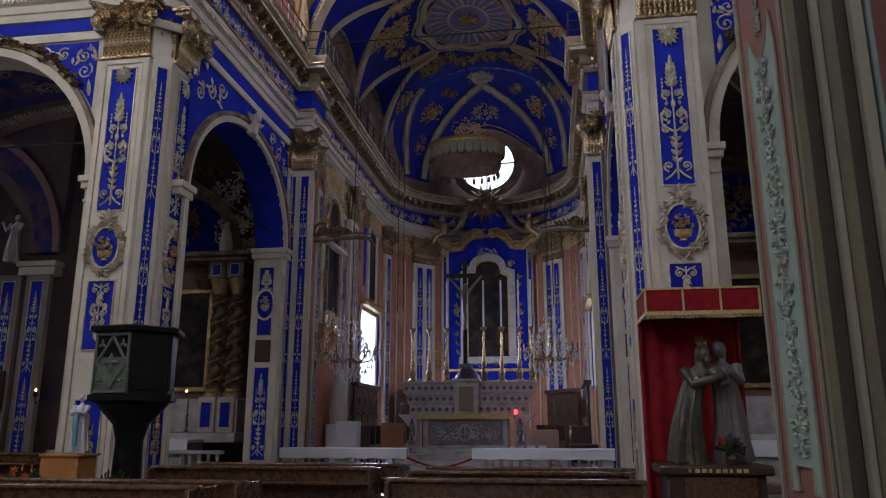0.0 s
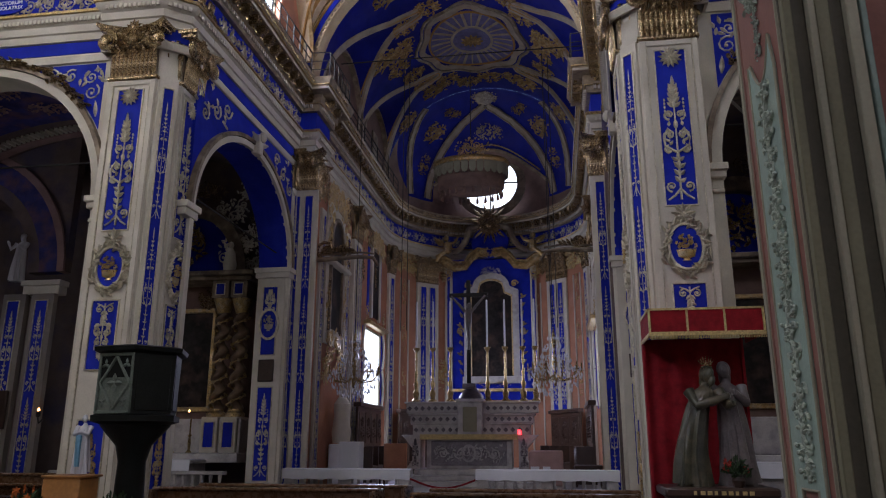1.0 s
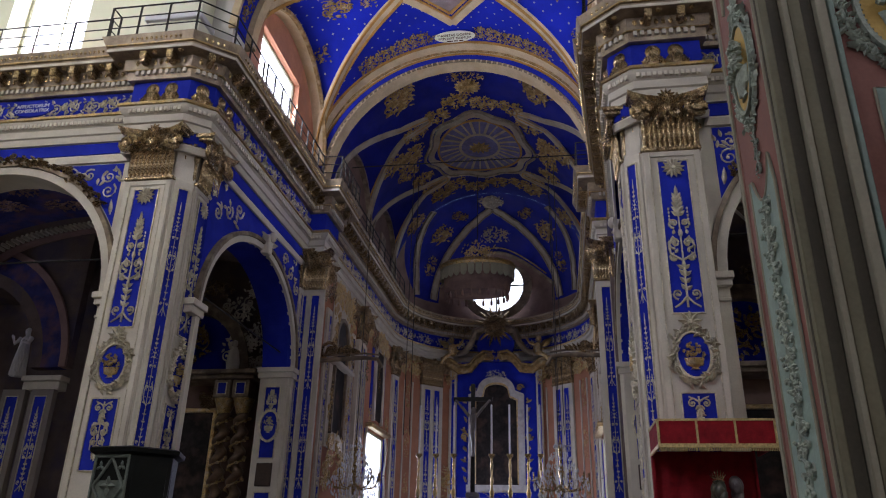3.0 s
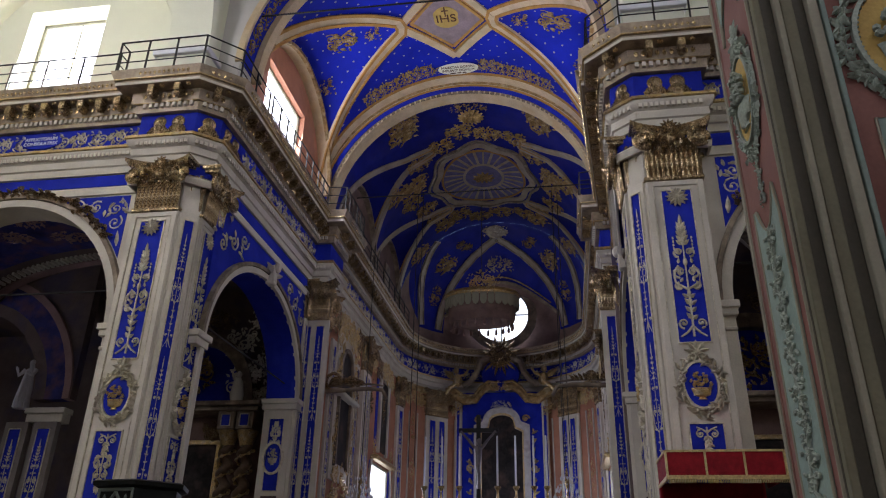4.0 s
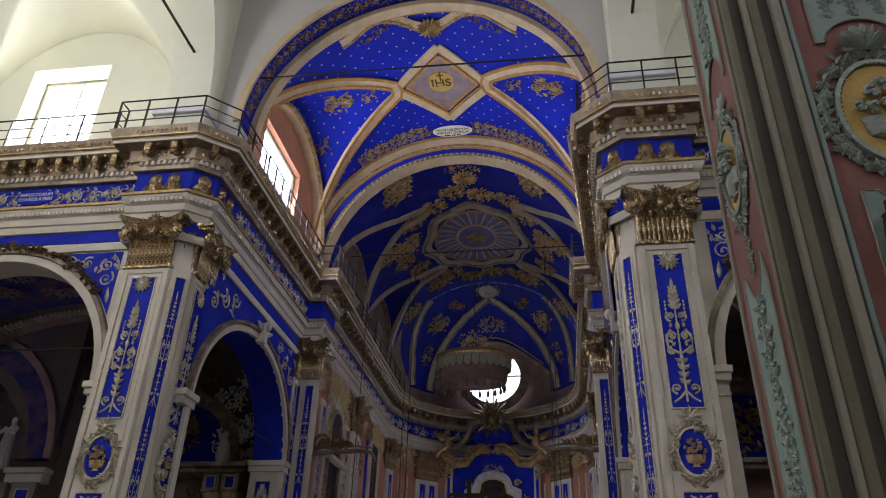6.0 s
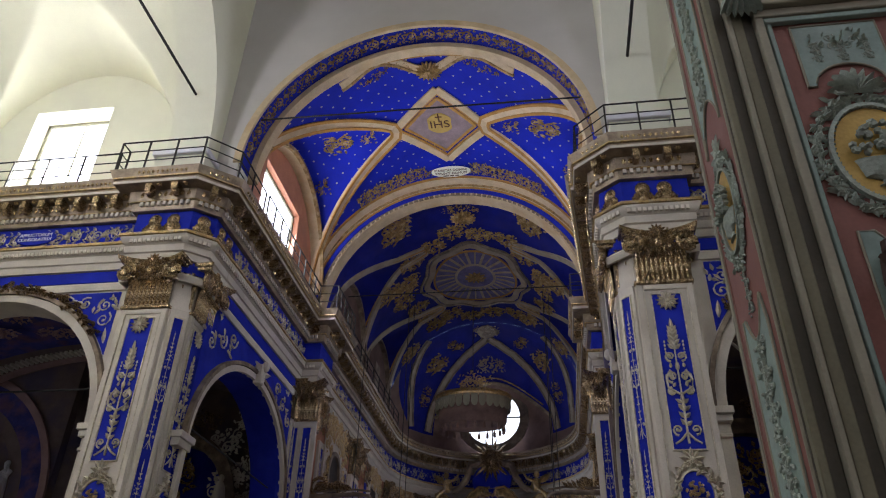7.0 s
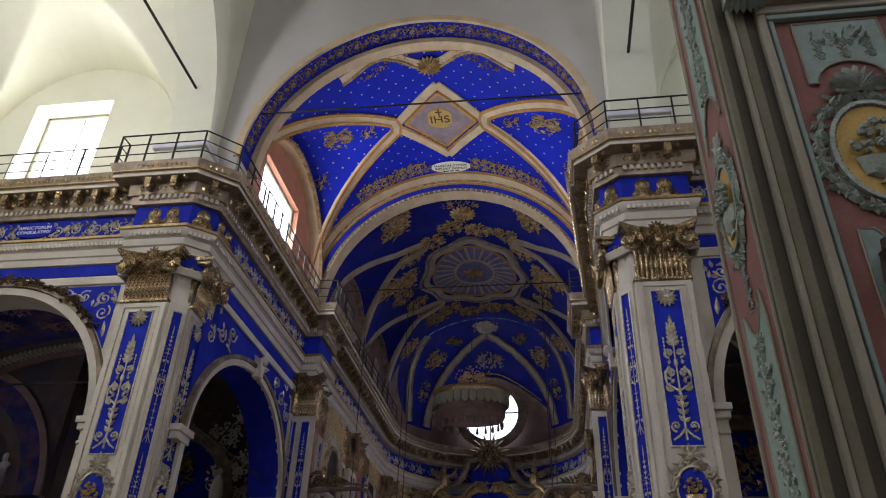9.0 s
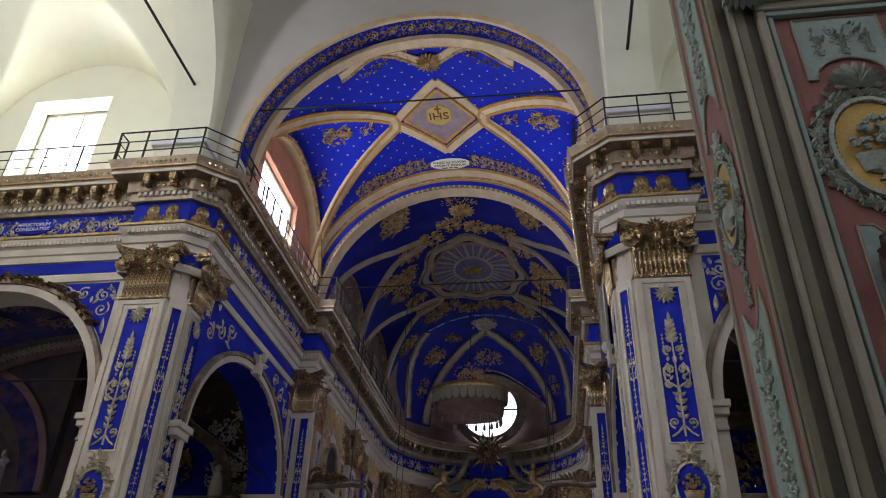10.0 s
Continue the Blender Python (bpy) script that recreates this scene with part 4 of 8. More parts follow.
for s, m in ((1, LEFT), (-1, RIGHT)):
    c = s * 15.75
    t = thing("archivolt", m @ pose(c, 0, 0), "cream moulding of a chapel arch with a carved keystone figure", "arch moulding", "arch mouldings")
    part("moulding", band(bmesh.new(), arc(0, 6.05, 2.7, 2.28, n=32), arc(0, 6.05, 2.84, 2.42, n=32), -0.08, 0.03), CREAM, t)
    part("outer_moulding", band(bmesh.new(), arc(0, 6.05, 2.85, 2.43, n=32), arc(0, 6.05, 2.94, 2.52, n=32), -0.12, 0.0), STONE, t)
    bm = bmesh.new()
    box(bm, -0.12, 0.12, -0.22, 0, 8.25, 8.75, 0.03)
    blob(bm, (0, -0.24, 8.7), 0.11, 0.1, 0.14, 0, 8, 6)
    leaf(bm, (0.1, 8.55), 0.4, 0.16, -1.3, y=-0.14, curl=0.08)
    leaf(bm, (-0.1, 8.55), 0.4, 0.16, 1.3, y=-0.14, curl=0.08)
    part("keystone", bm, CREAM, t)
    for sgn in (-1, 1):
        part("jamb_edge", boxes((sgn * 2.77 - 0.08, sgn * 2.77 + 0.08, -0.08, 0.03, 0.2, 5.85), bevel=0.01), CREAM, t)
        part("impost", boxes((sgn * 2.86 - 0.3, sgn * 2.86 + 0.3, -0.16, 0.86, 5.95, 6.08), (sgn * 2.86 - 0.26, sgn * 2.86 + 0.26, -0.11, 0.84, 5.8, 5.95), bevel=0.012), CREAM, t)
    bm = bmesh.new()
    for sgn in (-1, 1):
        for k in range(3):
            spiral(bm, (sgn * (1.5 + 0.5 * k), 8.72 - 0.25 * k), 0.2, 1.4, 0.025, k, sgn)
        rng = random.Random(5)
        for k in range(14):
            leaf(bm, (sgn * (1.3 + 1.6 * rng.random()), 8.9 - 0.6 * rng.random()), 0.18, 0.09, rng.uniform(0, 6.3), curl=0.03)
    part("scroll_relief", bm, SILVER, t, "", pose(0, -0.012, 0))
    # jamb pilaster that faces the nave
    y_far = 18.44
    x = -7.43 if s > 0 else mx(-7.49)
    j = thing("jamb_pilaster", pose(x, y_far, 0), "cream arch jamb with blue gilded panels and an oval medallion", "pilaster", "arch jambs")
    part("face", boxes((-0.39, 0.39, -0.05, 0.0, 0.2, 5.8), bevel=0.01), CREAM, j)
    add_panel(j, -0.19, 0.19, 3.75, 5.55, -0.05)
    add_panel(j, -0.19, 0.19, 0.6, 2.9, -0.05)
    o = part("medallion", oval_plate(0.23, 0.36, 0.03), BLUE, j, "small blue oval medallion", pose(0, -0.05, 4.55))
    part("rim", oval_ring(0.23, 0.36, 0.06, 0.05), SILVER, o)
    part("small_figure", basket(0.28, 0.44, 7), SILVER, o, "", pose(0, -0.03, -0.18))
    part("wooden_plaque", boxes((-0.21, 0.21, -0.1, -0.05, 3.05, 3.62), bevel=0.015), WOOD, j, "small dark wooden station plaque")
    part("arabesque", candelabrum(2.1, 0.34, 4), SILVER, j, "", pose(0, -0.06, 0.7))
    part("arabesque", candelabrum(0.6, 0.3, 4), SILVER, j, "", pose(0, -0.06, 4.9))
    # blue soffit
    bm = band(bmesh.new(), arc(0, 6.08, 2.685, 2.265, n=32), arc(0, 6.08, 2.7, 2.28, n=32), 0.1, 0.7)
    part("soffit", bm, BLUE, t, "blue painted soffit")

# near crossing pier, not yet blue: sage and rose
NX, NY = 1.36, 4.0
pier = thing("crossing_pier", pose(0, 0, 0), "crossing pier painted sage green, rose and olive with stucco reliefs", "pier", kind="")
part("core", boxes((NX + 0.05, 3.6, NY + 0.08, 4.93, 0, 11.5)), OLIVE, pier)
part("side_face", boxes((NX, NX + 0.05, NY + 0.08, 4.86, 0, 11.5), bevel=0.008), ROSE, pier)
part("pale_edge", boxes((NX - 0.015, NX + 0.06, 4.88, 4.94, 0, 11.5), bevel=0.006), PUTTY, pier)
part("edge_groove", boxes((NX - 0.004, NX + 0.05, 4.86, 4.88, 0, 11.5)), ROSE, pier)
part("corner_bead", boxes((NX - 0.018, NX + 0.03, NY + 0.055, NY + 0.08, 0, 11.5), bevel=0.008), PUTTY, pier)
# groove coloured dark for the shade in it
part("corner_groove", boxes((NX - 0.004, NX + 0.03, NY + 0.035, NY + 0.055, 0, 11.5)), OLIVE_SHADE, pier)
PY0, PY1, PYC = 4.20, 4.71, 4.455


def shaped_panel(outline, frame_w, owner, m):
    """A flat painted panel with a raised pale border round an outline of (x, z)."""
    bm = bmesh.new()
    f0 = [bm.verts.new((x, -0.012, z)) for x, z in outline]
    f1 = [bm.verts.new((x, 0.01, z)) for x, z in outline]
    bm.faces.new(f0), bm.faces.new(f1[::-1])
    for i in range(len(outline)):
        bm.faces.new((f0[i], f0[(i + 1) % len(outline)], f1[(i + 1) % len(outline)], f1[i]))
    p = part("sage_panel", bm, SAGE, owner, "", m)
    bm = bmesh.new()
    tube(bm, [(x, -0.013, z) for x, z in outline + outline[:1]], frame_w, segs=6)
    part("panel_edge", bm, PUTTY, p)
    return p


HW = (PY1 - PY0) / 2
SIDE = pose(NX, PYC, 0, 0, 0, -90)
LOW = [(-HW, 1.16), (-HW + 0.12, 1.16), (-HW + 0.12, 1.30), (HW - 0.12, 1.30), (HW - 0.12, 1.16), (HW, 1.16), (HW, 3.72)] + [(x, 3.72 + 0.34 * (x / HW) ** 2) for x in span_of(HW, -HW, 10)[1:-1]] + [(-HW, 3.95)]
HIGH = [(-HW, 5.38)] + [(x, 5.74 - 0.30 * (x / HW) ** 2) for x in span_of(-HW, HW, 10)[1:-1]] + [(HW, 5.38), (HW, 8.1), (-HW, 8.1)]
TOP = [(-HW, 8.3), (HW, 8.3), (HW, 11.0), (-HW, 11.0)]
for outline, z0, z1 in ((LOW, 1.34, 3.68), (HIGH, 5.74, 8.05), (TOP, 8.35, 10.9)):
    p = shaped_panel(outline, 0.009, pier, SIDE)
    n = max(1, round((z1 - z0) / 1.2))
    hh = (z1 - z0) / n
    for k in range(n):
        ornament(("sage", round(hh, 1)), lambda: trailing_relief(hh, 0.36, 21), SAGE_RELIEF, p, pose(0, -0.013, z0 + k * hh))
o = part("medallion", oval_plate(0.2, 0.33, 0.02), OCHRE, pier, "ochre oval medallion in a sage garland", pose(NX, PYC, 4.72, 0, 0, -90))
part("garland", wreath(0.265, 0.42, 15, 120, 0.045), SAGE_RELIEF, o, "", Matrix.Diagonal((1, 0.6, 1, 1)))
part("beaded_rim", oval_ring(0.2, 0.33, 0.02, 0.035), SAGE_RELIEF, o)
part("flower_basket", basket(0.3, 0.46, 8), SAGE_RELIEF, o, "", pose(0, -0.025, -0.24))
part("crest", rosette(0.16, 9), SAGE_RELIEF, o, "", pose(0, -0.01, 0.5) @ Matrix.Diagonal((1, 0.5, 1, 1)))
part("pendant", trailing_relief(0.4, 0.16, 5), SAGE_RELIEF, o, "", pose(0, -0.01, -0.82))
# stepped faces as colour strips: dark olive for shaded ones, putty for lit returns
STRIPS = ((1.36, 1.41, 0.02, OLIVE), (1.41, 1.49, -0.015, OLIVE_SHADE), (1.49, 1.53, 0.035, PUTTY), (1.53, 1.61, 0.02, OLIVE), (1.61, 1.69, -0.015, OLIVE_SHADE), (1.69, 1.755, 0.035, PUTTY), (1.755, 1.772, -0.01, OLIVE_SHADE), (1.772, 1.81, 0.012, SAGE))
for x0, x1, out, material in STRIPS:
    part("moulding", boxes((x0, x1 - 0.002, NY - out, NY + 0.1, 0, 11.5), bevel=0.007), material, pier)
part("rose_face", boxes((1.81, 3.6, NY + 0.02, NY + 0.08, 0, 11.5)), ROSE, pier)
CXF = 2.225
FRONT = pose(CXF, NY + 0.02, 0)
upper = [(-0.295, 6.03), (-0.295, 5.42), (-0.235, 5.42)] + [(0.235 * math.cos(radians(a)), 5.42 + 0.2 * math.sin(radians(a))) for a in range(170, 5, -12)] + [(0.235, 5.42), (0.295, 5.42), (0.295, 6.03)]
p = shaped_panel(upper, 0.009, pier, FRONT)
part("relief", foliage_cluster(0.46, 0.22, 31, 16, 4, 0.6), SAGE_RELIEF, p, "", pose(0, -0.013, 5.86))
for x in (-0.17, 0.0, 0.17):
    part("pendant", trailing_relief(0.2, 0.1, 33), SAGE_RELIEF, p, "", pose(x, -0.013, 5.65))
p = shaped_panel([(-0.295, 0.4), (0.295, 0.4), (0.295, 4.2), (0.2, 4.2), (0.12, 4.1), (-0.12, 4.1), (-0.2, 4.2), (-0.295, 4.2)], 0.009, pier, FRONT)
part("relief", trailing_relief(1.6, 0.4, 34), SAGE_RELIEF, p, "", pose(0, -0.013, 2.0))
o = part("medallion", oval_plate(0.275, 0.39, 0.02), OCHRE, pier, "ochre oval medallion in a wide sage garland", pose(CXF, NY + 0.02, 4.80))
part("garland", wreath(0.365, 0.485, 25, 170, 0.05), SAGE_RELIEF, o, "", Matrix.Diagonal((1, 0.7, 1, 1)))
part("beaded_rim", oval_ring(0.275, 0.39, 0.03, 0.04), SAGE_RELIEF, o)
bm = bmesh.new()
for k in range(60):
    a = 2 * math.pi * k / 60
    blob(bm, (0.268 * math.cos(a), -0.03, 0.383 * math.sin(a)), 0.008, 0.012, 0.008, 0, 5, 3)
tagged(part("bead_row", bm, SAGE_RELIEF, o), kind="stuff")
part("flower_basket", basket(0.38, 0.52, 18), SAGE_RELIEF, o, "", pose(0, -0.03, -0.28))
bm = bmesh.new()
for k in range(9):
    leaf(bm, (0, 0), 0.2, 0.075, radians(-88 + 22 * k), curl=0.06)
for s in (-1, 1):
    spiral(bm, (s * 0.13, 0.0), 0.05, 1.3, 0.016, radians(90), s, -0.03)
part("shell", bm, SAGE_RELIEF, o, "", pose(0, -0.02, 0.53))
part("panel_cornice", boxes((1.69, 3.6, NY - 0.1, NY + 0.02, 6.2, 6.3), (1.69, 3.6, NY - 0.05, NY + 0.02, 6.12, 6.2), bevel=0.01), PUTTY, pier)
part("panel_head", boxes((1.755, 3.6, NY - 0.03, NY + 0.02, 6.07, 6.12), bevel=0.006), SAGE, pier)
bm = bmesh.new()
for k in range(7):
    leaf(bm, (0, 0), 0.3, 0.1, radians(150 + 10 * k), curl=0.1)
part("bracket_leaf", bm, SAGE_RELIEF, pier, "", pose(1.60, NY - 0.04, 6.42))
bm = bmesh.new()
for s in (-1, 1):
    spiral(bm, (s * 0.17, 0.02), 0.13, 1.6, 0.04, radians(90), s)
    spiral(bm, (s * 0.24, -0.32), 0.1, 1.4, 0.032, radians(-90), -s)
    tube(bm, [(s * 0.26, 0, -0.08), (s * 0.3, -0.03, -0.25), (s * 0.24, 0, -0.5), (s * 0.1, 0.0, -0.7)], 0.045, 0.03, 8)
for k in range(16):
    leaf(bm, (-0.2 + 0.4 * (k % 4) / 3, -0.05 - 0.12 * (k // 4)), 0.16, 0.09, radians(25 * (k % 5) - 50), y=-0.02, curl=0.07)
blob(bm, (0, -0.05, 0.1), 0.08, 0.07, 0.12, 0, 10, 7)
part("carved_bracket", bm, WOOD, pier, "dark carved wooden bracket", pose(2.27, NY - 0.06, 4.02))


# ---------------------------------------------------------------- vault ribs and painted ornament
def ribbon(bm, pts, width, normal, drop=0.03, thick=0.05):
    """A flat band that follows a line on a vault; normal(p) points into the room."""
    pts = [Vector(p) for p in pts]
    rows = []
    for i, p in enumerate(pts):
        d = (pts[min(i + 1, len(pts) - 1)] - pts[max(0, i - 1)]).normalized()
        n = normal(p)
        side = d.cross(n).normalized() * (width / 2)
        q = p + n * drop
        rows.append([bm.verts.new(v) for v in (q - side, q + side, q + side - n * thick * 2, q - side - n * thick * 2)])
    for a, b in zip(rows, rows[1:]):
        for k in range(4):
            bm.faces.new((a[k], a[(k + 1) % 4], b[(k + 1) % 4], b[k]))
    bm.faces.new(rows[0]), bm.faces.new(rows[-1][::-1])
    return bm


def numeric_normal(f):
    def nrm(p):
        h = 0.05
        zx = (f(p.x + h, p.y) - f(p.x - h, p.y)) / (2 * h)
        zy = (f(p.x, p.y + h) - f(p.x, p.y - h)) / (2 * h)
        v = Vector((zx, zy, -1))
        return v.normalized()
    return nrm


def barrel_normal(z0, axis=XC):
    def nrm(p):
        return Vector((axis - p.x, 0, z0 - p.z)).normalized()
    return nrm


def groin(f_barrel, f_cross, c, half, x_in, x_out, side, n=20, axis=XC):
    """The line on which a lunette meets the main vault, corner to corner over the apex."""
    pts = []
    for i in range(2 * n + 1):
        dy = half * math.sin(math.pi / 2 * (i / n - 1)) * 0.995
        lo, hi = x_in, x_out
        for _ in range(30):
            mid = (lo + hi) / 2
            if f_barrel(mid) > f_cross(mid, dy):
                lo = mid
            else:
                hi = mid
        pts.append((axis + side * lo, c + dy, f_barrel(lo)))
    return pts


def surface_pose(p, n, up):
    """Places a relief built in the xz plane (front -y) on a surface."""
    n = Vector(n).normalized()
    up = Vector(up)
    up = (up - n * up.dot(n)).normalized()
    y = -n
    x = y.cross(up)
    return Matrix(((x.x, y.x, up.x, p[0]), (x.y, y.y, up.y, p[1]), (x.z, y.z, up.z, p[2]), (0, 0, 0, 1)))


def bay_barrel(dx):
    return SPRING + VAULT_H * math.sqrt(max(0, 1 - (dx / VAULT_W) ** 2))


def bay_cross(dx, dy):
    u = min(1, max(0, (VAULT_W - dx) / (VAULT_W - 1.3))) ** 0.6
    return SPRING + (2.75 + (VAULT_H * 0.955 - 2.75) * u) * math.sqrt(max(0, 1 - (dy / 2.75) ** 2))


VR = thing("vault_ribs", pose(0, 0, 0), "cream and ochre painted ribs of the starry chancel vault", "vault ribs", kind="structure")
for side in (-1, 1):
    g = groin(bay_barrel, bay_cross, 15.85, 2.75, 1.3, 4.29, side)
    part("rib", ribbon(bmesh.new(), g, 0.34, barrel_normal(SPRING), 0.05), RIB, VR)
    for off in (-0.14, 0.14):
        gg = [(x, y, z) for x, y, z in g]
        nrm = barrel_normal(SPRING)
        line = []
        for i, p in enumerate(gg):
            a, b = Vector(gg[max(0, i - 1)]), Vector(gg[min(len(gg) - 1, i + 1)])
            sd = (b - a).normalized().cross(nrm(Vector(p))).normalized()
            line.append(Vector(p) + sd * off)
        part("rib_line", ribbon(bmesh.new(), line, 0.09, nrm, 0.075, 0.02), RIB_EDGE, VR)
    wall_arc = [(XC + side * (VAULT_W - 0.14), 15.85 + y, z) for y, z in arc(0, SPRING, 2.72, 2.72, n=28)]
    part("wall_rib", ribbon(bmesh.new(), wall_arc, 0.3, lambda p: Vector((0, 15.85 - p.y, SPRING - p.z)).normalized(), 0.03), RIB, VR)
    part("wall_rib_line", ribbon(bmesh.new(), [(x - side * 0.2, y, z) for x, y, z in wall_arc], 0.1, lambda p: Vector((0, 15.85 - p.y, SPRING - p.z)).normalized(), 0.03), FRESCO, VR)
for y, w, material in ((18.62, 0.32, RIB), (18.4, 0.08, RIB_EDGE), (13.02, 0.22, RIB), (13.2, 0.07, RIB_EDGE)):
    pts = [(XC + VAULT_W * math.cos(radians(a)), y, SPRING + VAULT_H * math.sin(radians(a))) for a in range(4, 177, 4)]
    part("cross_band", ribbon(bmesh.new(), pts, w, barrel_normal(SPRING), 0.04), material, VR)

# central lozenge with the monogram
def on_bay(x, y):
    return (x, y, bay_barrel(abs(x - XC)))


corners = [(XC + 0.1, 14.45), (XC + 1.42, 15.95), (XC + 0.05, 17.5), (XC - 1.38, 15.85)]
LZ = thing("ceiling_lozenge", pose(0, 0, 0), "painted lozenge with a gold monogram in the vault's crown", "ceiling ornament", kind="structure")
for f, w, material, name in ((1.0, 0.22, RIB, "lozenge_band"), (0.86, 0.05, RIB_EDGE, "lozenge_line"), (0.74, 0.09, RIB_EDGE, "inner_line")):
    for k in range(4):
        a, b = corners[k], corners[(k + 1) % 4]
        line = [on_bay(XC + (a[0] + (b[0] - a[0]) * i / 8 - XC) * f, 15.82 + (a[1] + (b[1] - a[1]) * i / 8 - 15.82) * f) for i in range(9)]
        part(name, ribbon(bmesh.new(), line, w, barrel_normal(SPRING), 0.06 if f == 1 else 0.045), material, LZ)
PURPLE = mat("mauve_ceiling_paint", (0.27, 0.21, 0.22), 0.75, var=0.25, scale=3.0)
bm = bmesh.new()
vs = [bm.verts.new(Vector(on_bay(XC + (x - XC) * 0.7, 15.82 + (y - 15.82) * 0.7)) - Vector((0, 0, 0.02))) for x, y in corners]
mid = bm.verts.new((XC, 15.82, SPRING + VAULT_H - 0.025))
for k in range(4):
    bm.faces.new((vs[k], vs[(k + 1) % 4], mid))
part("lozenge_field", bm, PURPLE, LZ)
bm = bmesh.new()
lathe(bm, [(0.42, 0), (0.40, -0.03)], 28)
part("gold_disc", bm, OCHRE, LZ, "", pose(XC, 15.82, SPRING + VAULT_H - 0.03))


def lettering(text, size, material, owner, m, name="lettering"):
    cu = bpy.data.curves.new(name, "FONT")
    cu.body, cu.size, cu.extrude, cu.align_x, cu.align_y = text, size, 0.006, "CENTER", "CENTER"
    cu.materials.append(material)
    ob = new(name, cu)
    ob.parent = owner
    ob.matrix_basis = m
    return ob


GOLD_DARK = mat("umber_lettering", (0.12, 0.06, 0.03), 0.6)
lettering("IHS", 0.42, GOLD_DARK, LZ, pose(XC, 15.85, SPRING + VAULT_H - 0.07, 180, 0, 0))
part("cross_mark", boxes((-0.02, 0.02, -0.01, 0, 0, 0.36), (-0.1, 0.1, -0.01, 0, 0.2, 0.24)), GOLD_DARK, LZ, "", pose(XC, 15.75, SPRING + VAULT_H - 0.065, 90, 0, 0))


bn = barrel_normal(SPRING)
# ornaments of the starry vault: shell swag by the arch, suns in the side cells, frieze round the plaque
ORNV = thing("vault_ornament", pose(0, 0, 0), "ochre scrollwork painted on the starry vault", "ceiling ornament", kind="structure")
for k in range(13):
    a = radians(66 + 4 * k)
    p = Vector((XC + VAULT_W * math.cos(a), 13.55 + 0.18 * math.cos((k - 6) * 1.0), SPRING + VAULT_H * math.sin(a)))
    ornament(("swag", k % 3), lambda: foliage_cluster(0.42, 0.3, 40 + k % 3, 12, 2), FRESCO, ORNV, surface_pose(p + bn(p) * 0.02, bn(p), (0, -1, 0)), "scroll_cluster")
p = Vector(on_bay(XC, 13.75))
part("shell", rosette(0.36, 17), FRESCO, ORNV, "", surface_pose(p + bn(p) * 0.02, bn(p), (0, -1, 0)))
swag = [on_bay(XC + dx, 13.5 + 0.25 * math.cos(dx * 2.6) - 0.12 * abs(dx)) for dx in span(-2.3, 2.3, 30)]
part("swag_band", ribbon(bmesh.new(), swag, 0.24, bn, 0.04), RIB, ORNV)
part("swag_line", ribbon(bmesh.new(), [(x, y + 0.14, z) for x, y, z in swag], 0.08, bn, 0.06), FRESCO, ORNV)
for k in range(21):
    a = radians(50 + 4 * k)
    for y, sc in ((17.98, 1.0), (18.25, 0.8)):
        if abs(k - 10) < 3 and y < 18.2:
            continue
        p = Vector((XC + VAULT_W * math.cos(a), y - 0.2 * math.exp(-((k - 10) / 5) ** 2), SPRING + VAULT_H * math.sin(a)))
        ornament(("frieze", k % 4), lambda: foliage_cluster(0.5, 0.42, 60 + k % 4, 16, 3), FRESCO, ORNV, surface_pose(p + bn(p) * 0.02, bn(p), (0, -1, 0)) @ Matrix.Scale(sc, 4), "scroll_cluster")
for side in (-1, 1):
    fn = numeric_normal(bay_z)
    for dx, dy, key in ((3.0, -0.1, "sun"), (3.6, -1.25, "edge"), (2.1, 0.0, "tip"), (3.75, 1.2, "edge")):
        x, y = XC + side * dx, 15.85 + dy
        p = Vector((x, y, bay_z(x, y)))
        n = fn(p)
        if key == "sun":
            ornament("sunburst", lambda: foliage_cluster(1.0, 0.9, 72, 30, 5), FRESCO, ORNV, surface_pose(p + n * 0.03, n, (0, -1, 0)), "sunburst")
        else:
            ornament(("cell", key), lambda: foliage_cluster(0.5, 0.6, 71, 18, 3), FRESCO, ORNV, surface_pose(p + n * 0.03, n, (0, -1, 0)), "scroll_cluster")
# soffit scrolls of the great arch
for k in range(24):
    a = radians(10 + 160 * k / 23)
    p = Vector((XC + (ARCH_R - 0.015) * math.cos(a), TW + 0.3, SPRING + (ARCH_R - 0.015) * math.sin(a)))
    n = Vector((XC - p.x, 0, SPRING - p.z)).normalized()
    ornament(("soffit_scroll", k % 3), lambda: scroll_strip(0.5, 0.42, 81 + k % 3), FRESCO, ORNV, surface_pose(p, n, (0, -1, 0)) @ pose(-0.25, 0, 0), "soffit_scroll")

PLQ = thing("inscribed_plaque", pose(XC + 0.05, 17.95, SPRING + VAULT_H - 0.14, 172, 0, 0), "white oval plaque with a dark Latin inscription in ochre scrollwork", "plaque")
bm = bmesh.new()
lathe(bm, [(0.62, 0), (0.62, 0.03), (0.58, 0.04)], 32, squash=0.36)
part("plate", bm, WHITE, PLQ)
lettering("MAIESTAS DOMINI", 0.125, GOLD_DARK, PLQ, pose(0, 0.085, 0.045))
lettering("IMPLEVIT DOMUM", 0.125, GOLD_DARK, PLQ, pose(0, -0.045, 0.045))
part("worn_line", boxes((-0.26, -0.08, -0.17, -0.13, 0.04, 0.046), (-0.04, 0.08, -0.17, -0.13, 0.04, 0.046), (0.12, 0.24, -0.17, -0.13, 0.04, 0.046)), GOLD_DARK, PLQ, "third line too worn to read")

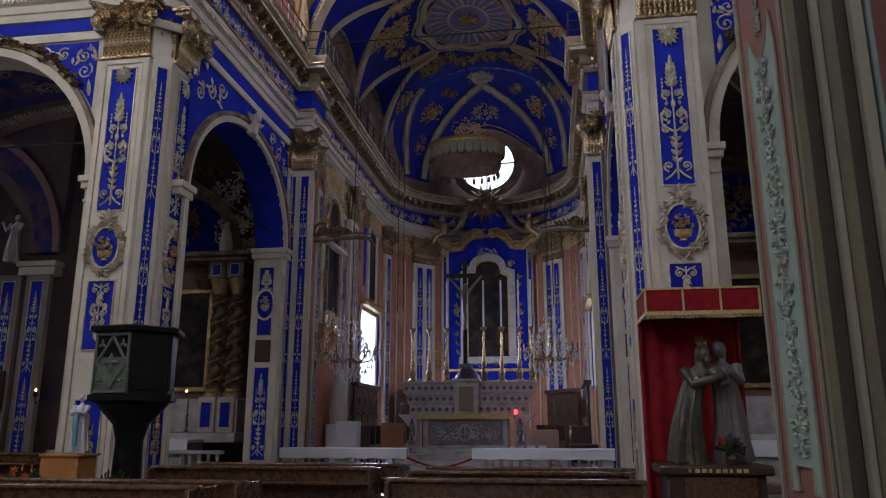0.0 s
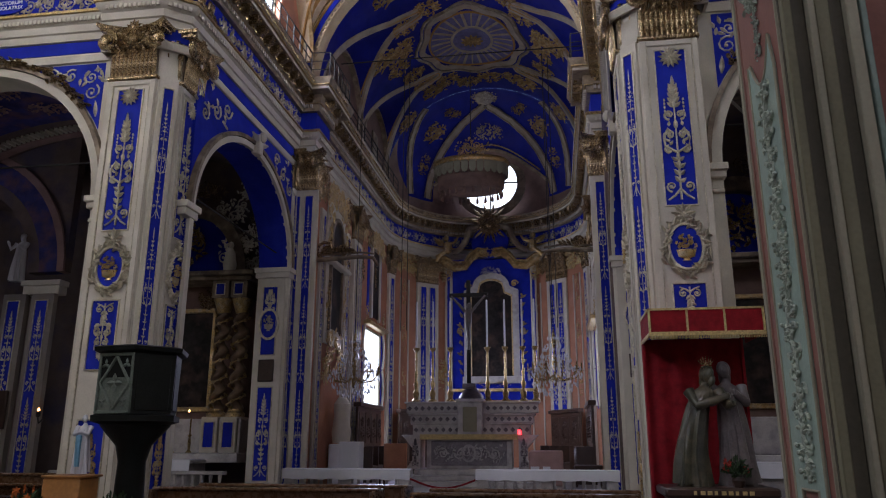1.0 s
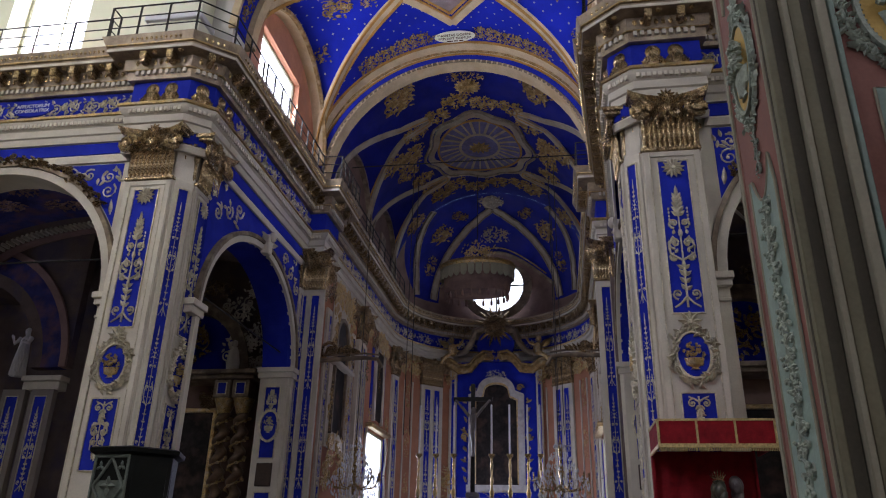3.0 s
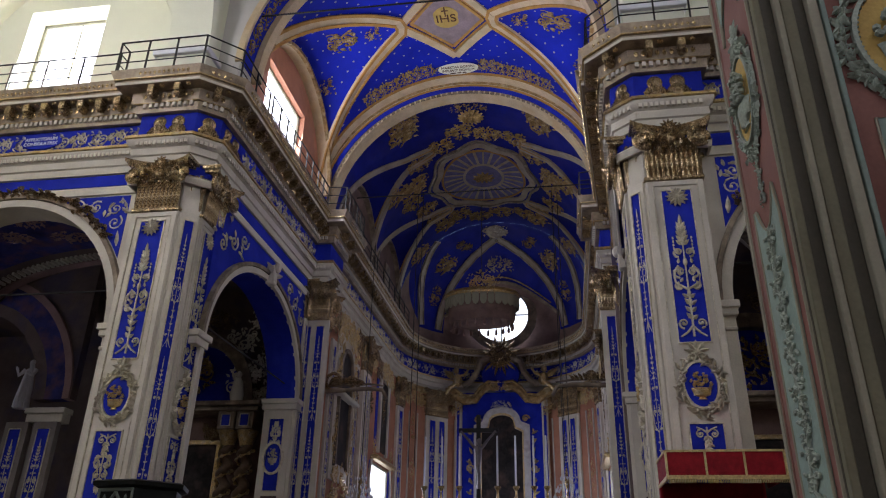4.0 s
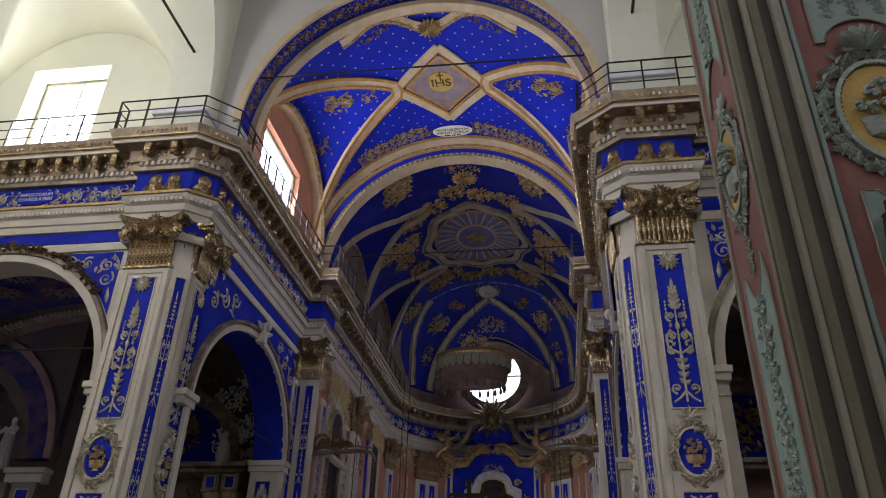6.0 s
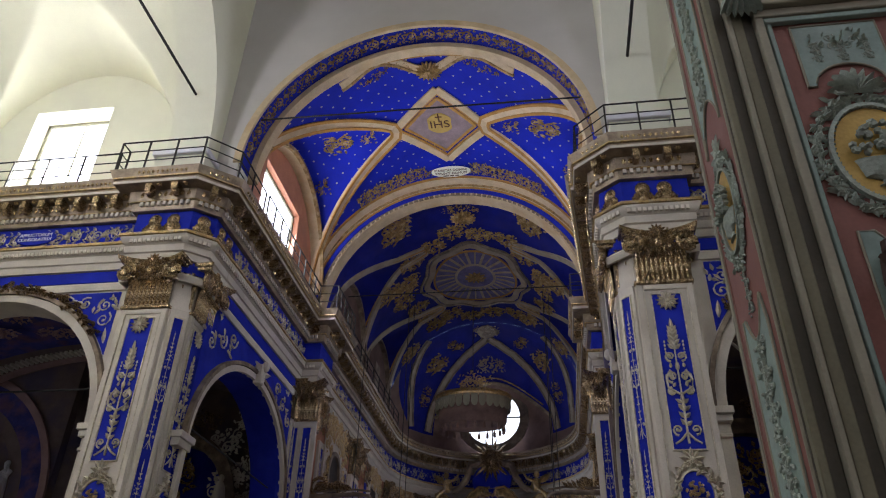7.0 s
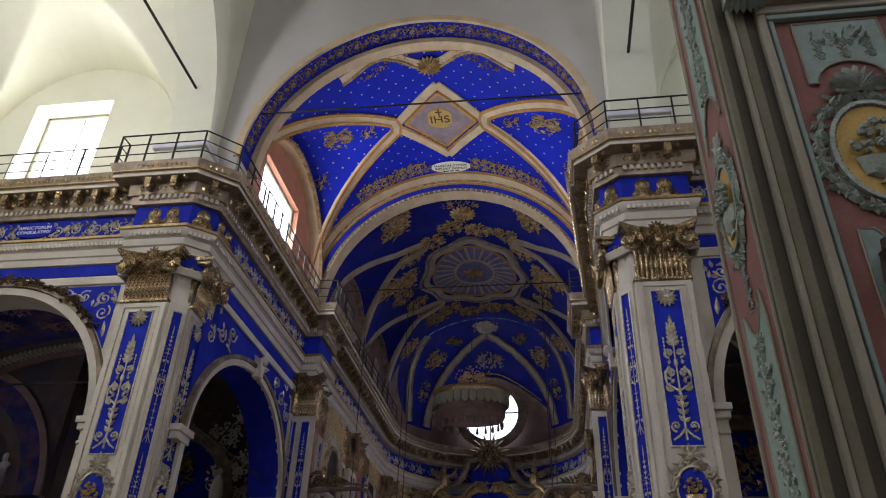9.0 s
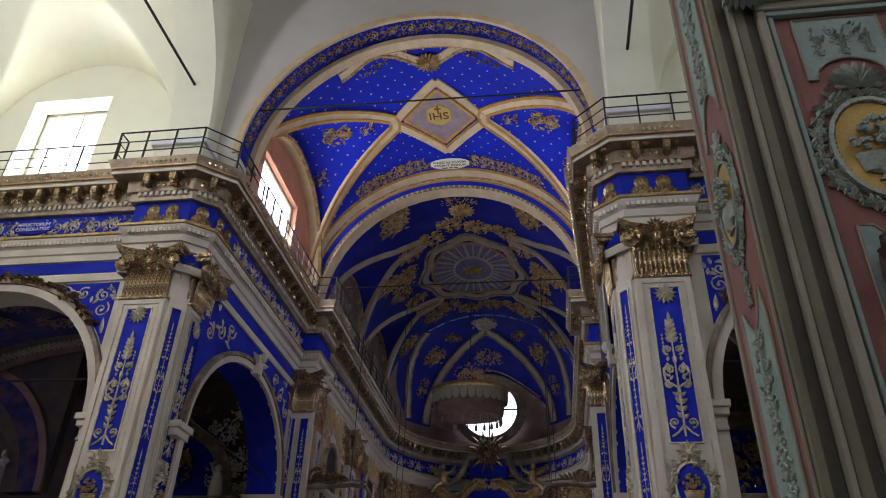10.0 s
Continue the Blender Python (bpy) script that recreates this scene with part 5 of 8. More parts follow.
# sanctuary vault
SR = thing("sanctuary_ribs", pose(0, 0, 0), "cream ribs and ochre ornament of the deep blue sanctuary vault", "vault ribs", kind="structure")


def san_barrel(dx):
    return SAN_Z + SAN_H * math.sqrt(max(0, 1 - (dx / SAN_W) ** 2))


def san_cross(dx, dy):
    u = min(1, max(0, (SAN_W - dx) / (SAN_W - 1.68)))
    return SAN_Z + (2.3 + (SAN_H * 0.93 - 2.3) * u) * math.sqrt(max(0, 1 - (dy / 2.1) ** 2))


sn = barrel_normal(SAN_Z, XS)
for side in (-1, 1):
    for c in (22.2, 26.6):
        g = groin(san_barrel, san_cross, c, 2.1, 1.2, 4.19, side, axis=XS)
        part("rib", ribbon(bmesh.new(), g, 0.26, sn, 0.04), RIB_DULL, SR)
        part("rib_line", ribbon(bmesh.new(), [(x, c + (y - c) * 0.86, san_z(x, c + (y - c) * 0.86)) for x, y, z in g][3:-3], 0.06, numeric_normal(san_z), 0.05), RIB_EDGE, SR)
        wa = [(XS + side * (SAN_W - 0.1), c + y, z) for y, z in arc(0, SAN_Z, 2.08, 2.25, n=24)]
        part("wall_rib", ribbon(bmesh.new(), wa, 0.22, lambda p, c=c: Vector((0, c - p.y, SAN_Z - p.z)).normalized(), 0.03), STONE, SR)
        bm = band(bmesh.new(), arc(0, SAN_Z, 2.07, 2.24, n=20), [(x * 0.0, SAN_Z) for x, z in arc(0, SAN_Z, 2.07, 2.24, n=20)], -0.02, 0.05)
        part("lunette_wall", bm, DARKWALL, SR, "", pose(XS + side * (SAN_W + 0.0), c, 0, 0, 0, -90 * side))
        part("lunette_window", boxes((-0.4, 0.4, -0.06, 0, 12.4, 13.5), bevel=0.02), STONE, SR, "", pose(XS + side * (SAN_W - 0.02), c, 0, 0, 0, -90 * side))
for y, w in ((19.5, 0.3), (23.95, 0.2)):
    pts = [(XS + SAN_W * math.cos(radians(a)), y, SAN_Z + SAN_H * math.sin(radians(a))) for a in range(4, 177, 4)]
    if y != 23.95:
        part("cross_band", ribbon(bmesh.new(), pts, w, sn, 0.04), RIB_DULL if y < 25 else STONE, SR)


def dome(deg, e, r=0.0):
    x, y = apse_point((SAN_W - r) * math.cos(radians(e)), deg)
    return Vector((x, y, SAN_Z + (SAN_H - r) * math.sin(radians(e))))


def dome_normal(p):
    return Vector((XS - p.x, 28.7 - p.y, SAN_Z - p.z)).normalized()


def dome_line(points, n=10):
    """A line on the half dome through (azimuth, elevation) stations."""
    line = []
    for (a0, e0), (a1, e1) in zip(points, points[1:]):
        line += [dome(a0 + (a1 - a0) * i / n, e0 + (e1 - e0) * i / n) for i in range(n)]
    return line + [dome(*points[-1])]


for side in (-1, 1):
    for name, stations in (("rib", ((44, 3), (43, 18), (40, 33), (36, 45), (29, 57), (17, 67), (3, 73))), ("rib", ((58, 3), (61, 15), (68, 28), (77, 41), (90, 54)))):
        line = dome_line([(side * a, e) for a, e in stations])
        part(name, ribbon(bmesh.new(), line, 0.36, dome_normal, 0.05), RIB_DULL, SR)
        for off in (-0.15, 0.15):
            edge = []
            for i, p in enumerate(line):
                d = (line[min(len(line) - 1, i + 1)] - line[max(0, i - 1)]).normalized()
                edge.append(p + d.cross(dome_normal(p)).normalized() * off)
            part("rib_line", ribbon(bmesh.new(), edge, 0.06, dome_normal, 0.08, 0.02), STONE, SR)


def lunette_top(az):
    return 8 + 31 * math.cos(radians(az / 44 * 90))


lun = [dome(az, lunette_top(az)) for az in range(-40, 41, 4)]
part("lunette_rib", ribbon(bmesh.new(), lun, 0.14, dome_normal, 0.06), STONE, SR)
part("lunette_line", ribbon(bmesh.new(), [dome(az, lunette_top(az) + 3.5) for az in range(-36, 37, 4)], 0.05, dome_normal, 0.04), FRESCO, SR)
bm = bmesh.new()
rows = [[bm.verts.new(dome(az, lunette_top(az) * j / 6, 0.03)) for az in range(-40, 41, 4)] for j in range(7)]
for a, b in zip(rows, rows[1:]):
    for k in range(20):
        if not (6 <= k <= 13 and b is not rows[-1]):
            bm.faces.new((a[k], a[k + 1], b[k + 1], b[k]))
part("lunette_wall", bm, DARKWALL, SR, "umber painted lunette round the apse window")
for side in (-1, 1):
    bm = bmesh.new()
    azs = span(60, 90, 10)
    rows = [[bm.verts.new(dome(side * a, (4 + 0.85 * (a - 60)) * j / 4, 0.025)) for a in azs] for j in range(5)]
    for a, b in zip(rows, rows[1:]):
        for k in range(10):
            bm.faces.new((a[k], a[k + 1], b[k + 1], b[k]))
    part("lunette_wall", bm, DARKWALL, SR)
    for az, e, key, w, h in ((54, 47, "dome_group", 1.1, 1.2), (51, 24, "dome_vase", 0.6, 1.1), (50, 63, "dome_spray", 1.0, 0.6)):
        p = dome(side * az, e)
        ornament(key, lambda: foliage_cluster(w, h, 91 + len(key), 40, 6), FRESCO, SR, surface_pose(p + dome_normal(p) * 0.03, dome_normal(p), (0, 0, 1)), "scroll_cluster")
p = dome(0, 52)
part("cloud_group", foliage_cluster(1.7, 0.9, 92, 60, 4), RIB_DULL, SR, "pale painted cloud", surface_pose(p + dome_normal(p) * 0.03, dome_normal(p), (0, 0, 1)))
p = dome(0, 80)
part("shield", oval_plate(0.42, 0.5, 0.06), STONE, SR, "", surface_pose(p, dome_normal(p), (0, 1, 0)))
part("shield_scrolls", foliage_cluster(1.3, 1.0, 93, 40, 6), RIB_DULL, SR, "", surface_pose(p + dome_normal(p) * 0.03, dome_normal(p), (0, 1, 0)))

# oval medallion with rays in the sanctuary vault
OV = thing("ceiling_medallion", pose(0, 0, 0), "oval ceiling medallion with a scalloped cream frame and radiating rays", "ceiling ornament", kind="structure")
MC, MA, MB = (XS, 24.65), 1.82, 2.12


def on_san(x, y):
    return Vector((x, y, san_barrel(abs(x - XS))))


for f, w, material, name in ((1.0, 0.24, RIB_DULL, "oval_frame"), (1.12, 0.1, STONE, "outer_frame"), (0.88, 0.07, RIB_EDGE, "inner_frame"), (0.42, 0.1, RIB_DULL, "hub_frame")):
    pts = []
    for k in range(49):
        a = 2 * math.pi * k / 48
        g = f * (1 + (0.05 * math.cos(8 * a) if f > 0.9 else 0))
        pts.append(on_san(MC[0] + MA * g * math.cos(a), MC[1] + MB * g * math.sin(a)))
    part(name, ribbon(bmesh.new(), pts, w, sn, 0.06), material, OV)
PALEBLUE = mat("grey_blue_ceiling_paint", (0.16, 0.15, 0.30), 0.75, var=0.3, scale=3.0)
bm = bmesh.new()
c0 = bm.verts.new(on_san(*MC) - Vector((0, 0, 0.02)))
rims = [[bm.verts.new(on_san(MC[0] + MA * f * math.cos(2 * math.pi * k / 40), MC[1] + MB * f * math.sin(2 * math.pi * k / 40)) - Vector((0, 0, 0.02))) for k in range(40)] for f in (0.2, 0.4, 0.6, 0.75, 0.9)]
for k in range(40):
    bm.faces.new((c0, rims[0][k], rims[0][(k + 1) % 40]))
    for ra, rb in zip(rims, rims[1:]):
        bm.faces.new((ra[k], rb[k], rb[(k + 1) % 40], ra[(k + 1) % 40]))
part("field", bm, PALEBLUE, OV)
for k in range(28):
    a = 2 * math.pi * (k + 0.5) / 28
    line = [on_san(MC[0] + MA * f * math.cos(a), MC[1] + MB * f * math.sin(a)) for f in (0.46, 0.6, 0.72, 0.84)]
    part("ray", ribbon(bmesh.new(), line, 0.06 if k % 2 else 0.1, sn, 0.05, 0.01), RIB_DULL, OV)
part("hub_rosette", rosette(0.42, 11), FRESCO, OV, "", surface_pose(on_san(*MC) - Vector((0, 0, 0.05)), (0, 0, -1), (0, -1, 0)))
for k in range(18):
    a = 2 * math.pi * k / 18
    g = 1.42 + 0.12 * (k % 2)
    p = on_san(MC[0] + MA * g * math.cos(a), MC[1] + MB * g * math.sin(a))
    ornament(("medal", k % 3), lambda: foliage_cluster(1.05, 0.95, 95 + k % 3, 40, 6), FRESCO, OV, surface_pose(p + sn(p) * 0.03, sn(p), (0, -1, 0)), "scroll_cluster")
p = on_san(XS, 20.6)
part("star", rosette(0.45, 16), FRESCO, OV, "", surface_pose(p + sn(p) * 0.03, sn(p), (0, -1, 0)))
part("star_swag", foliage_cluster(1.8, 0.5, 99, 40, 6), FRESCO, OV, "", surface_pose(on_san(XS, 20.1) - Vector((0, 0, 0.03)), (0, 0, -1), (0, -1, 0)))
for side in (-1, 1):
    for dx, y in ((2.3, 20.4), (2.6, 23.9), (1.9, 27.6), (3.1, 23.4), (2.2, 19.95), (3.2, 28.4)):
        p = on_san(XS + side * dx, y)
        ornament("side_cluster", lambda: foliage_cluster(1.25, 1.1, 101, 46, 6), FRESCO, OV, surface_pose(p + sn(p) * 0.03, sn(p), (0, -0.7, 0.7)), "scroll_cluster")
# ochre bands on the sanctuary arch face
for r, w, material in ((A2R + 0.06, 0.07, STONE), (A2R + 0.15, 0.14, BLUE), (A2R + 0.31, 0.06, RIB_EDGE), (A2R + 0.42, 0.1, FRESCO), (A2R + 0.56, 0.06, STONE)):
    bm = band(bmesh.new(), arc(XC, A2Z, r, r - 0.08, n=40), arc(XC, A2Z, r + w, r + w - 0.08, n=40), 18.76, 18.82)
    part("arch_band", bm, material, SR)
bm = bmesh.new()
for k in range(70):
    a = radians(4 + 172 * k / 69)
    box(bm, -0.025, 0.025, -0.05, 0.02, -0.03, 0.03)
    bmesh.ops.transform(bm, matrix=Matrix.Translation((XC + (A2R + 0.02) * math.cos(a), 18.8, A2Z + (A2H + 0.02) * math.sin(a))), verts=bm.verts[-8:])
tagged(part("dentil_row", bm, RIB, SR), kind="stuff")

# frieze reliefs on the entablature
def frieze_bust():
    """A low rounded relief of a haloed bust, standing on z = 0."""
    bm = bmesh.new()
    blob(bm, (0, -0.01, 0.13), 0.2, 0.05, 0.15, 0, 12, 6)
    blob(bm, (0, -0.03, 0.33), 0.085, 0.06, 0.11, 0, 10, 7)
    blob(bm, (0, 0.0, 0.33), 0.15, 0.035, 0.16, 0, 12, 6)
    for s in (-1, 1):
        for k in range(4):
            leaf(bm, (s * (0.06 + 0.035 * k), 0.02), 0.2 - 0.03 * k, 0.06, -s * radians(12 + 8 * k), y=-0.03, curl=0.04)
    return bm


FR = thing("frieze_relief", pose(0, 0, 0), "gilded scrollwork along the blue frieze", "relief", kind="structure")
for k in range(9):
    ornament("frieze_scroll", lambda: scroll_strip(1.0, 0.46, 7), SILVER, FR, pose(-17 + 0.93 * k, TW - 0.065, 10.43), "frieze_scroll")
    ornament("frieze_scroll", None, None, FR, pose(mo(-8.7) + 0.9 * k - 0.04, TW - 0.065, 10.43))
for k in range(5):
    for s, m in ((1, LEFT), (-1, RIGHT)):
        again(ORN["frieze_scroll"], m @ pose(s * (13.4 + k * 1.06) - (1.0 if s < 0 else 0), -0.065, 10.43), FR)
for k in range(9):
    for s, x in ((1, -6.77), (-1, ms(-6.77))):
        again(ORN["frieze_scroll"], pose(x, 20.0 + k + (1 if s < 0 else 0), 10.43, 0, 0, 90 * s), FR)
for d in range(-80, 81, 15):
    again(ORN["frieze_scroll"], apse_pose(APSE_R - 0.08, d, 10.43) @ pose(-0.5, 0, 0), FR)
for x, y, rz in ((-8.22, 11.93, 0), (-7.8, 11.93, 0), (-7.18, 12.12, 45), (-6.98, 12.6, 90), (-6.98, 13.0, 90)):
    for s in (0, 1):
        ornament("frieze_bust", frieze_bust, CAPITAL, FR, pose(mo(x) if s else x, y, 10.18, 0, 0, -rz if s else rz), "bust_relief")
INS = thing("frieze_inscription", pose(-11.19, TW - 0.1, 10.44), "small blue cartouche with white Latin lettering in the frieze", "inscription")
part("cartouche", oval_plate(0.5, 0.2, 0.03), BLUE, INS, "", pose(0, 0.01, 0))
lettering("AFFLICTORUM", 0.12, LINEN, INS, pose(0, -0.03, 0.06, 90, 0, 0))
lettering("CONSOLATRIX", 0.12, LINEN, INS, pose(0, -0.03, -0.06, 90, 0, 0))
bm = bmesh.new()
for x, y, a in run_points(RUN, 0.42, 0.38):
    n0 = len(bm.verts)
    box(bm, -0.07, 0.07, -0.13, 0.1, 11.02, 11.2)
    box(bm, -0.05, 0.05, -0.1, 0.1, 10.96, 11.02)
    bmesh.ops.transform(bm, matrix=pose(x, y, 0, 0, 0, math.degrees(a)), verts=bm.verts[n0:])
tagged(part("modillion_row", bm, CAPITAL, ENT), kind="stuff")
bm = bmesh.new()
for x, y, a in run_points(RUN, 0.13, 0.275):
    n0 = len(bm.verts)
    blob(bm, (0, 0, 11.07), 0.045, 0.03, 0.075, 0, 4, 3)
    bmesh.ops.transform(bm, matrix=pose(x, y, 0, 0, 0, math.degrees(a)), verts=bm.verts[n0:])
for x, y, a in run_points(RUN, 0.42, 0.44):
    n0 = len(bm.verts)
    blob(bm, (0.21, 0, 11.2), 0.07, 0.06, 0.04, 0, 6, 3)
    bmesh.ops.transform(bm, matrix=pose(x, y, 0, 0, 0, math.degrees(a)), verts=bm.verts[n0:])
tagged(part("gilt_leaf_row", bm, BRIGHTGILT, ENT), kind="stuff")
bm = bmesh.new()
for x, y, a in run_points(RUN, 0.105, 0.6):
    n0 = len(bm.verts)
    blob(bm, (0, 0, 11.45), 0.04, 0.035, 0.06, 0, 4, 2)
    bmesh.ops.transform(bm, matrix=pose(x, y, 0, 0, 0, math.degrees(a)), verts=bm.verts[n0:])
tagged(part("egg_moulding", bm, BRIGHTGILT, ENT), kind="stuff")


# ---------------------------------------------------------------- windows, railings, rods
def window(name, m, w, h, label, bars=2, glow=None):
    t = thing(name, m, label, "window", "", "structure")
    part("pane", boxes((-w / 2, w / 2, 0.0, 0.02, 0, h)), glow or SKYGLOW, t, "bright daylit pane")
    part("window_frame", boxes((-w / 2, -w / 2 + 0.07, -0.06, 0, 0, h), (w / 2 - 0.07, w / 2, -0.06, 0, 0, h), (-w / 2, w / 2, -0.06, 0, h - 0.07, h), (-w / 2, w / 2, -0.06, 0, 0, 0.07)), PUTTY, t)
    for k in range(1, bars):
        part("glazing_bar", boxes((-w / 2 + w * k / bars - 0.015, -w / 2 + w * k / bars + 0.015, -0.03, 0, 0.07, h - 0.07)), PUTTY, t)
    return t


window("window_1", pose(-11.55, 12.84, 11.75), 2.1, 2.7, "large bright transept window in a splayed white opening")
window("window_2", pose(mo(-11.55), 12.84, 11.75), 2.1, 2.7, "large bright transept window in a splayed white opening")
window("window_3", LEFT @ pose(15.55, 0.22, 11.6), 2.7, 2.4, "bright chancel window above the cornice", 1)
window("window_4", RIGHT @ pose(-15.55, 0.22, 11.6), 2.7, 2.4, "bright chancel window above the cornice", 3)
window("window_5", pose(-6.9, 27.25, 2.75, 0, 0, 90), 2.7, 2.9, "tall glaring sanctuary window", 1, OCULUSGLOW)
window("window_6", pose(ms(-6.9), 27.25, 2.75, 0, 0, -90), 2.7, 2.9, "tall glaring sanctuary window", 1, OCULUSGLOW)
# these three windows are out of view, added to go with the fill lamps
window("window_7", pose(XO, -18.0, 8.4, 0, 0, 180), 4.2, 5.2, "unseen entrance window, added as a frontal light source", 4)
window("window_8", pose(-13.4, -3.0, 12.3, 0, 0, 90), 3.2, 3.3, "unseen nave side window, added as fill light", 3)
window("window_9", pose(mo(-13.4), -3.0, 12.3, 0, 0, -90), 3.2, 3.3, "unseen nave side window, added as fill light", 3)

# both aisle windows are added glowing panes that lift the dark aisles
window("window_11", pose(-18.98, 15.0, 6.0, 0, 0, 90), 1.3, 1.7, "added aisle window, glowing to lift the dark aisle", 2)
window("window_13", pose(mo(-18.98), 15.0, 6.0, 0, 0, -90), 1.3, 1.7, "added aisle window, glowing to lift the dark aisle", 2)
# added out of view, so the pilasters are lit from high up
window("window_12", pose(-11.55, 2.5, 11.75, 0, 0, 180), 2.1, 2.7, "large bright window in the near transept wall", 2)
OC = thing("window_10", pose(XS - 0.03, 32.35, 13.2), "round apse window glaring behind the hanging canopy", "window", "", "structure")
bm = bmesh.new()
lathe(bm, [(1.28, 0), (1.28, 0.03)], 32)
bm.transform(pose(0, 0, 0, 90, 0, 0))
part("pane", bm, OCULUSGLOW, OC, "bright daylit pane")
part("window_frame", oval_ring(1.26, 1.26, 0.4, 0.12), STONE, OC)
part("glazing_bar", boxes((-0.03, 0.03, -0.08, -0.02, -1.3, 1.3), bevel=0.005), BLACK, OC)
part("glazing_bar", boxes((-1.3, 1.3, -0.08, -0.02, -0.03, 0.03), bevel=0.005), BLACK, OC)


def railing(path, z, h, label, spacing=0.75, rails=3, kind_group="cornice railings"):
    t = thing("railing", pose(0, 0, 0), label, "railing", kind_group)
    for k in range(rails):
        zz = z + h * (k + 1) / rails
        bm = bmesh.new()
        tube(bm, [(x, y, zz) for x, y in path], 0.014 if k < rails - 1 else 0.02, segs=5)
        part("rail", bm, BLACK, t)
    post = None
    for a, b in zip(path, path[1:]):
        n = max(1, round((Vector(b) - Vector(a)).length / spacing))
        for k in range(n + (1 if b == path[-1] else 0)):
            p = Vector(a).lerp(Vector(b), k / n)
            m = Matrix.Translation((p.x, p.y, z))
            if post is None:
                post = part("post", boxes((-0.016, 0.016, -0.016, 0.016, 0, h)), BLACK, t, "", m)
            else:
                again(post, m)
    return t


R_L = "thin black iron railing on top of the cornice"
for s in (0, 1):
    def q(pts):
        return [((mo if y < 13.65 else mx if y < 18.2 else ms)(x) if s else x, y) for x, y in pts]
    railing(q([(-9.2, 11.75), (-9.2, 11.45), (-7.2, 11.45), (-6.6, 12.05), (-6.6, 13.6)]), 11.55, 0.82, R_L)
    railing(q([(-16.5, 11.75), (-13.0, 11.75), (-9.4, 11.75)]), 11.55, 0.8, R_L, 0.9)
    railing(q([(-6.55, 13.7), (-6.55, 18.2)]), 11.55, 0.8, R_L, 0.5)
    railing(q([(-6.55, 18.2), (-6.02, 18.25), (-6.02, 20.3)]), 11.55, 0.8, R_L, 0.4)
    railing(q([(-6.28, 20.4), (-6.28, 28.8)]), 11.55, 0.7, R_L, 0.9)
bm = bmesh.new()
tube(bm, [(XC - ARCH_R, 12.45, 13.72), (XC + ARCH_R, 12.45, 13.6)], 0.022, segs=6)
solid("tie_rod", bm, BLACK, "black iron tie rod across the chancel arch", "tie rod", "", "tie rods")
for x in (-7.85, mo(-7.85)):
    bm = bmesh.new()
    tube(bm, [(x, 11.85, 13.85), (x, 3.2, 13.85)], 0.035, segs=6)
    solid("tie_rod", bm, BLACK, "black iron tie rod across the crossing arch", "tie rod", "", "tie rods")
for c in (-11.45, mo(-11.45)):
    bm = bmesh.new()
    tube(bm, [(c - 2.75, 12.6, 6.95), (c + 2.75, 12.6, 6.95)], 0.02, segs=6)
    solid("tie_rod", bm, BLACK, "black iron tie rod across the aisle arch", "tie rod", "", "tie rods")
    bm = bmesh.new()
for s, c in ((1, 15.42), (-1, 15.42)):
    x = -7.35 if s > 0 else mx(-7.35)
    bm = bmesh.new()
    tube(bm, [(x, 13.1, 6.5), (x, 18.4, 6.5)], 0.018, segs=6)
    solid("tie_rod", bm, BLACK, "black iron tie rod across the chapel arch", "tie rod", "", "tie rods")
bm = bmesh.new()
tube(bm, [(XS - 3.8, 20.6, 13.3), (XS + 3.8, 20.6, 13.3)], 0.018, segs=6)
solid("tie_rod", bm, BLACK, "black iron tie rod across the sanctuary vault", "tie rod", "", "tie rods")

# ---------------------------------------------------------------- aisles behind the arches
# aisle plaster and blue fresco are toned down to carry the aisle's shade
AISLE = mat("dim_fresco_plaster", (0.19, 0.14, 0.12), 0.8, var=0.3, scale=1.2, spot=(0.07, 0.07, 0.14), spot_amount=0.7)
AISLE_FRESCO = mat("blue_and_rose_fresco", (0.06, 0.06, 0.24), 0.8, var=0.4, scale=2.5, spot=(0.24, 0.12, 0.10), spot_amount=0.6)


def aisle_z(x, y):
    dx = min(1, abs(x + 12.1) / 4.3)
    return 8.75 + 1.4 * math.sqrt(1 - dx * dx)


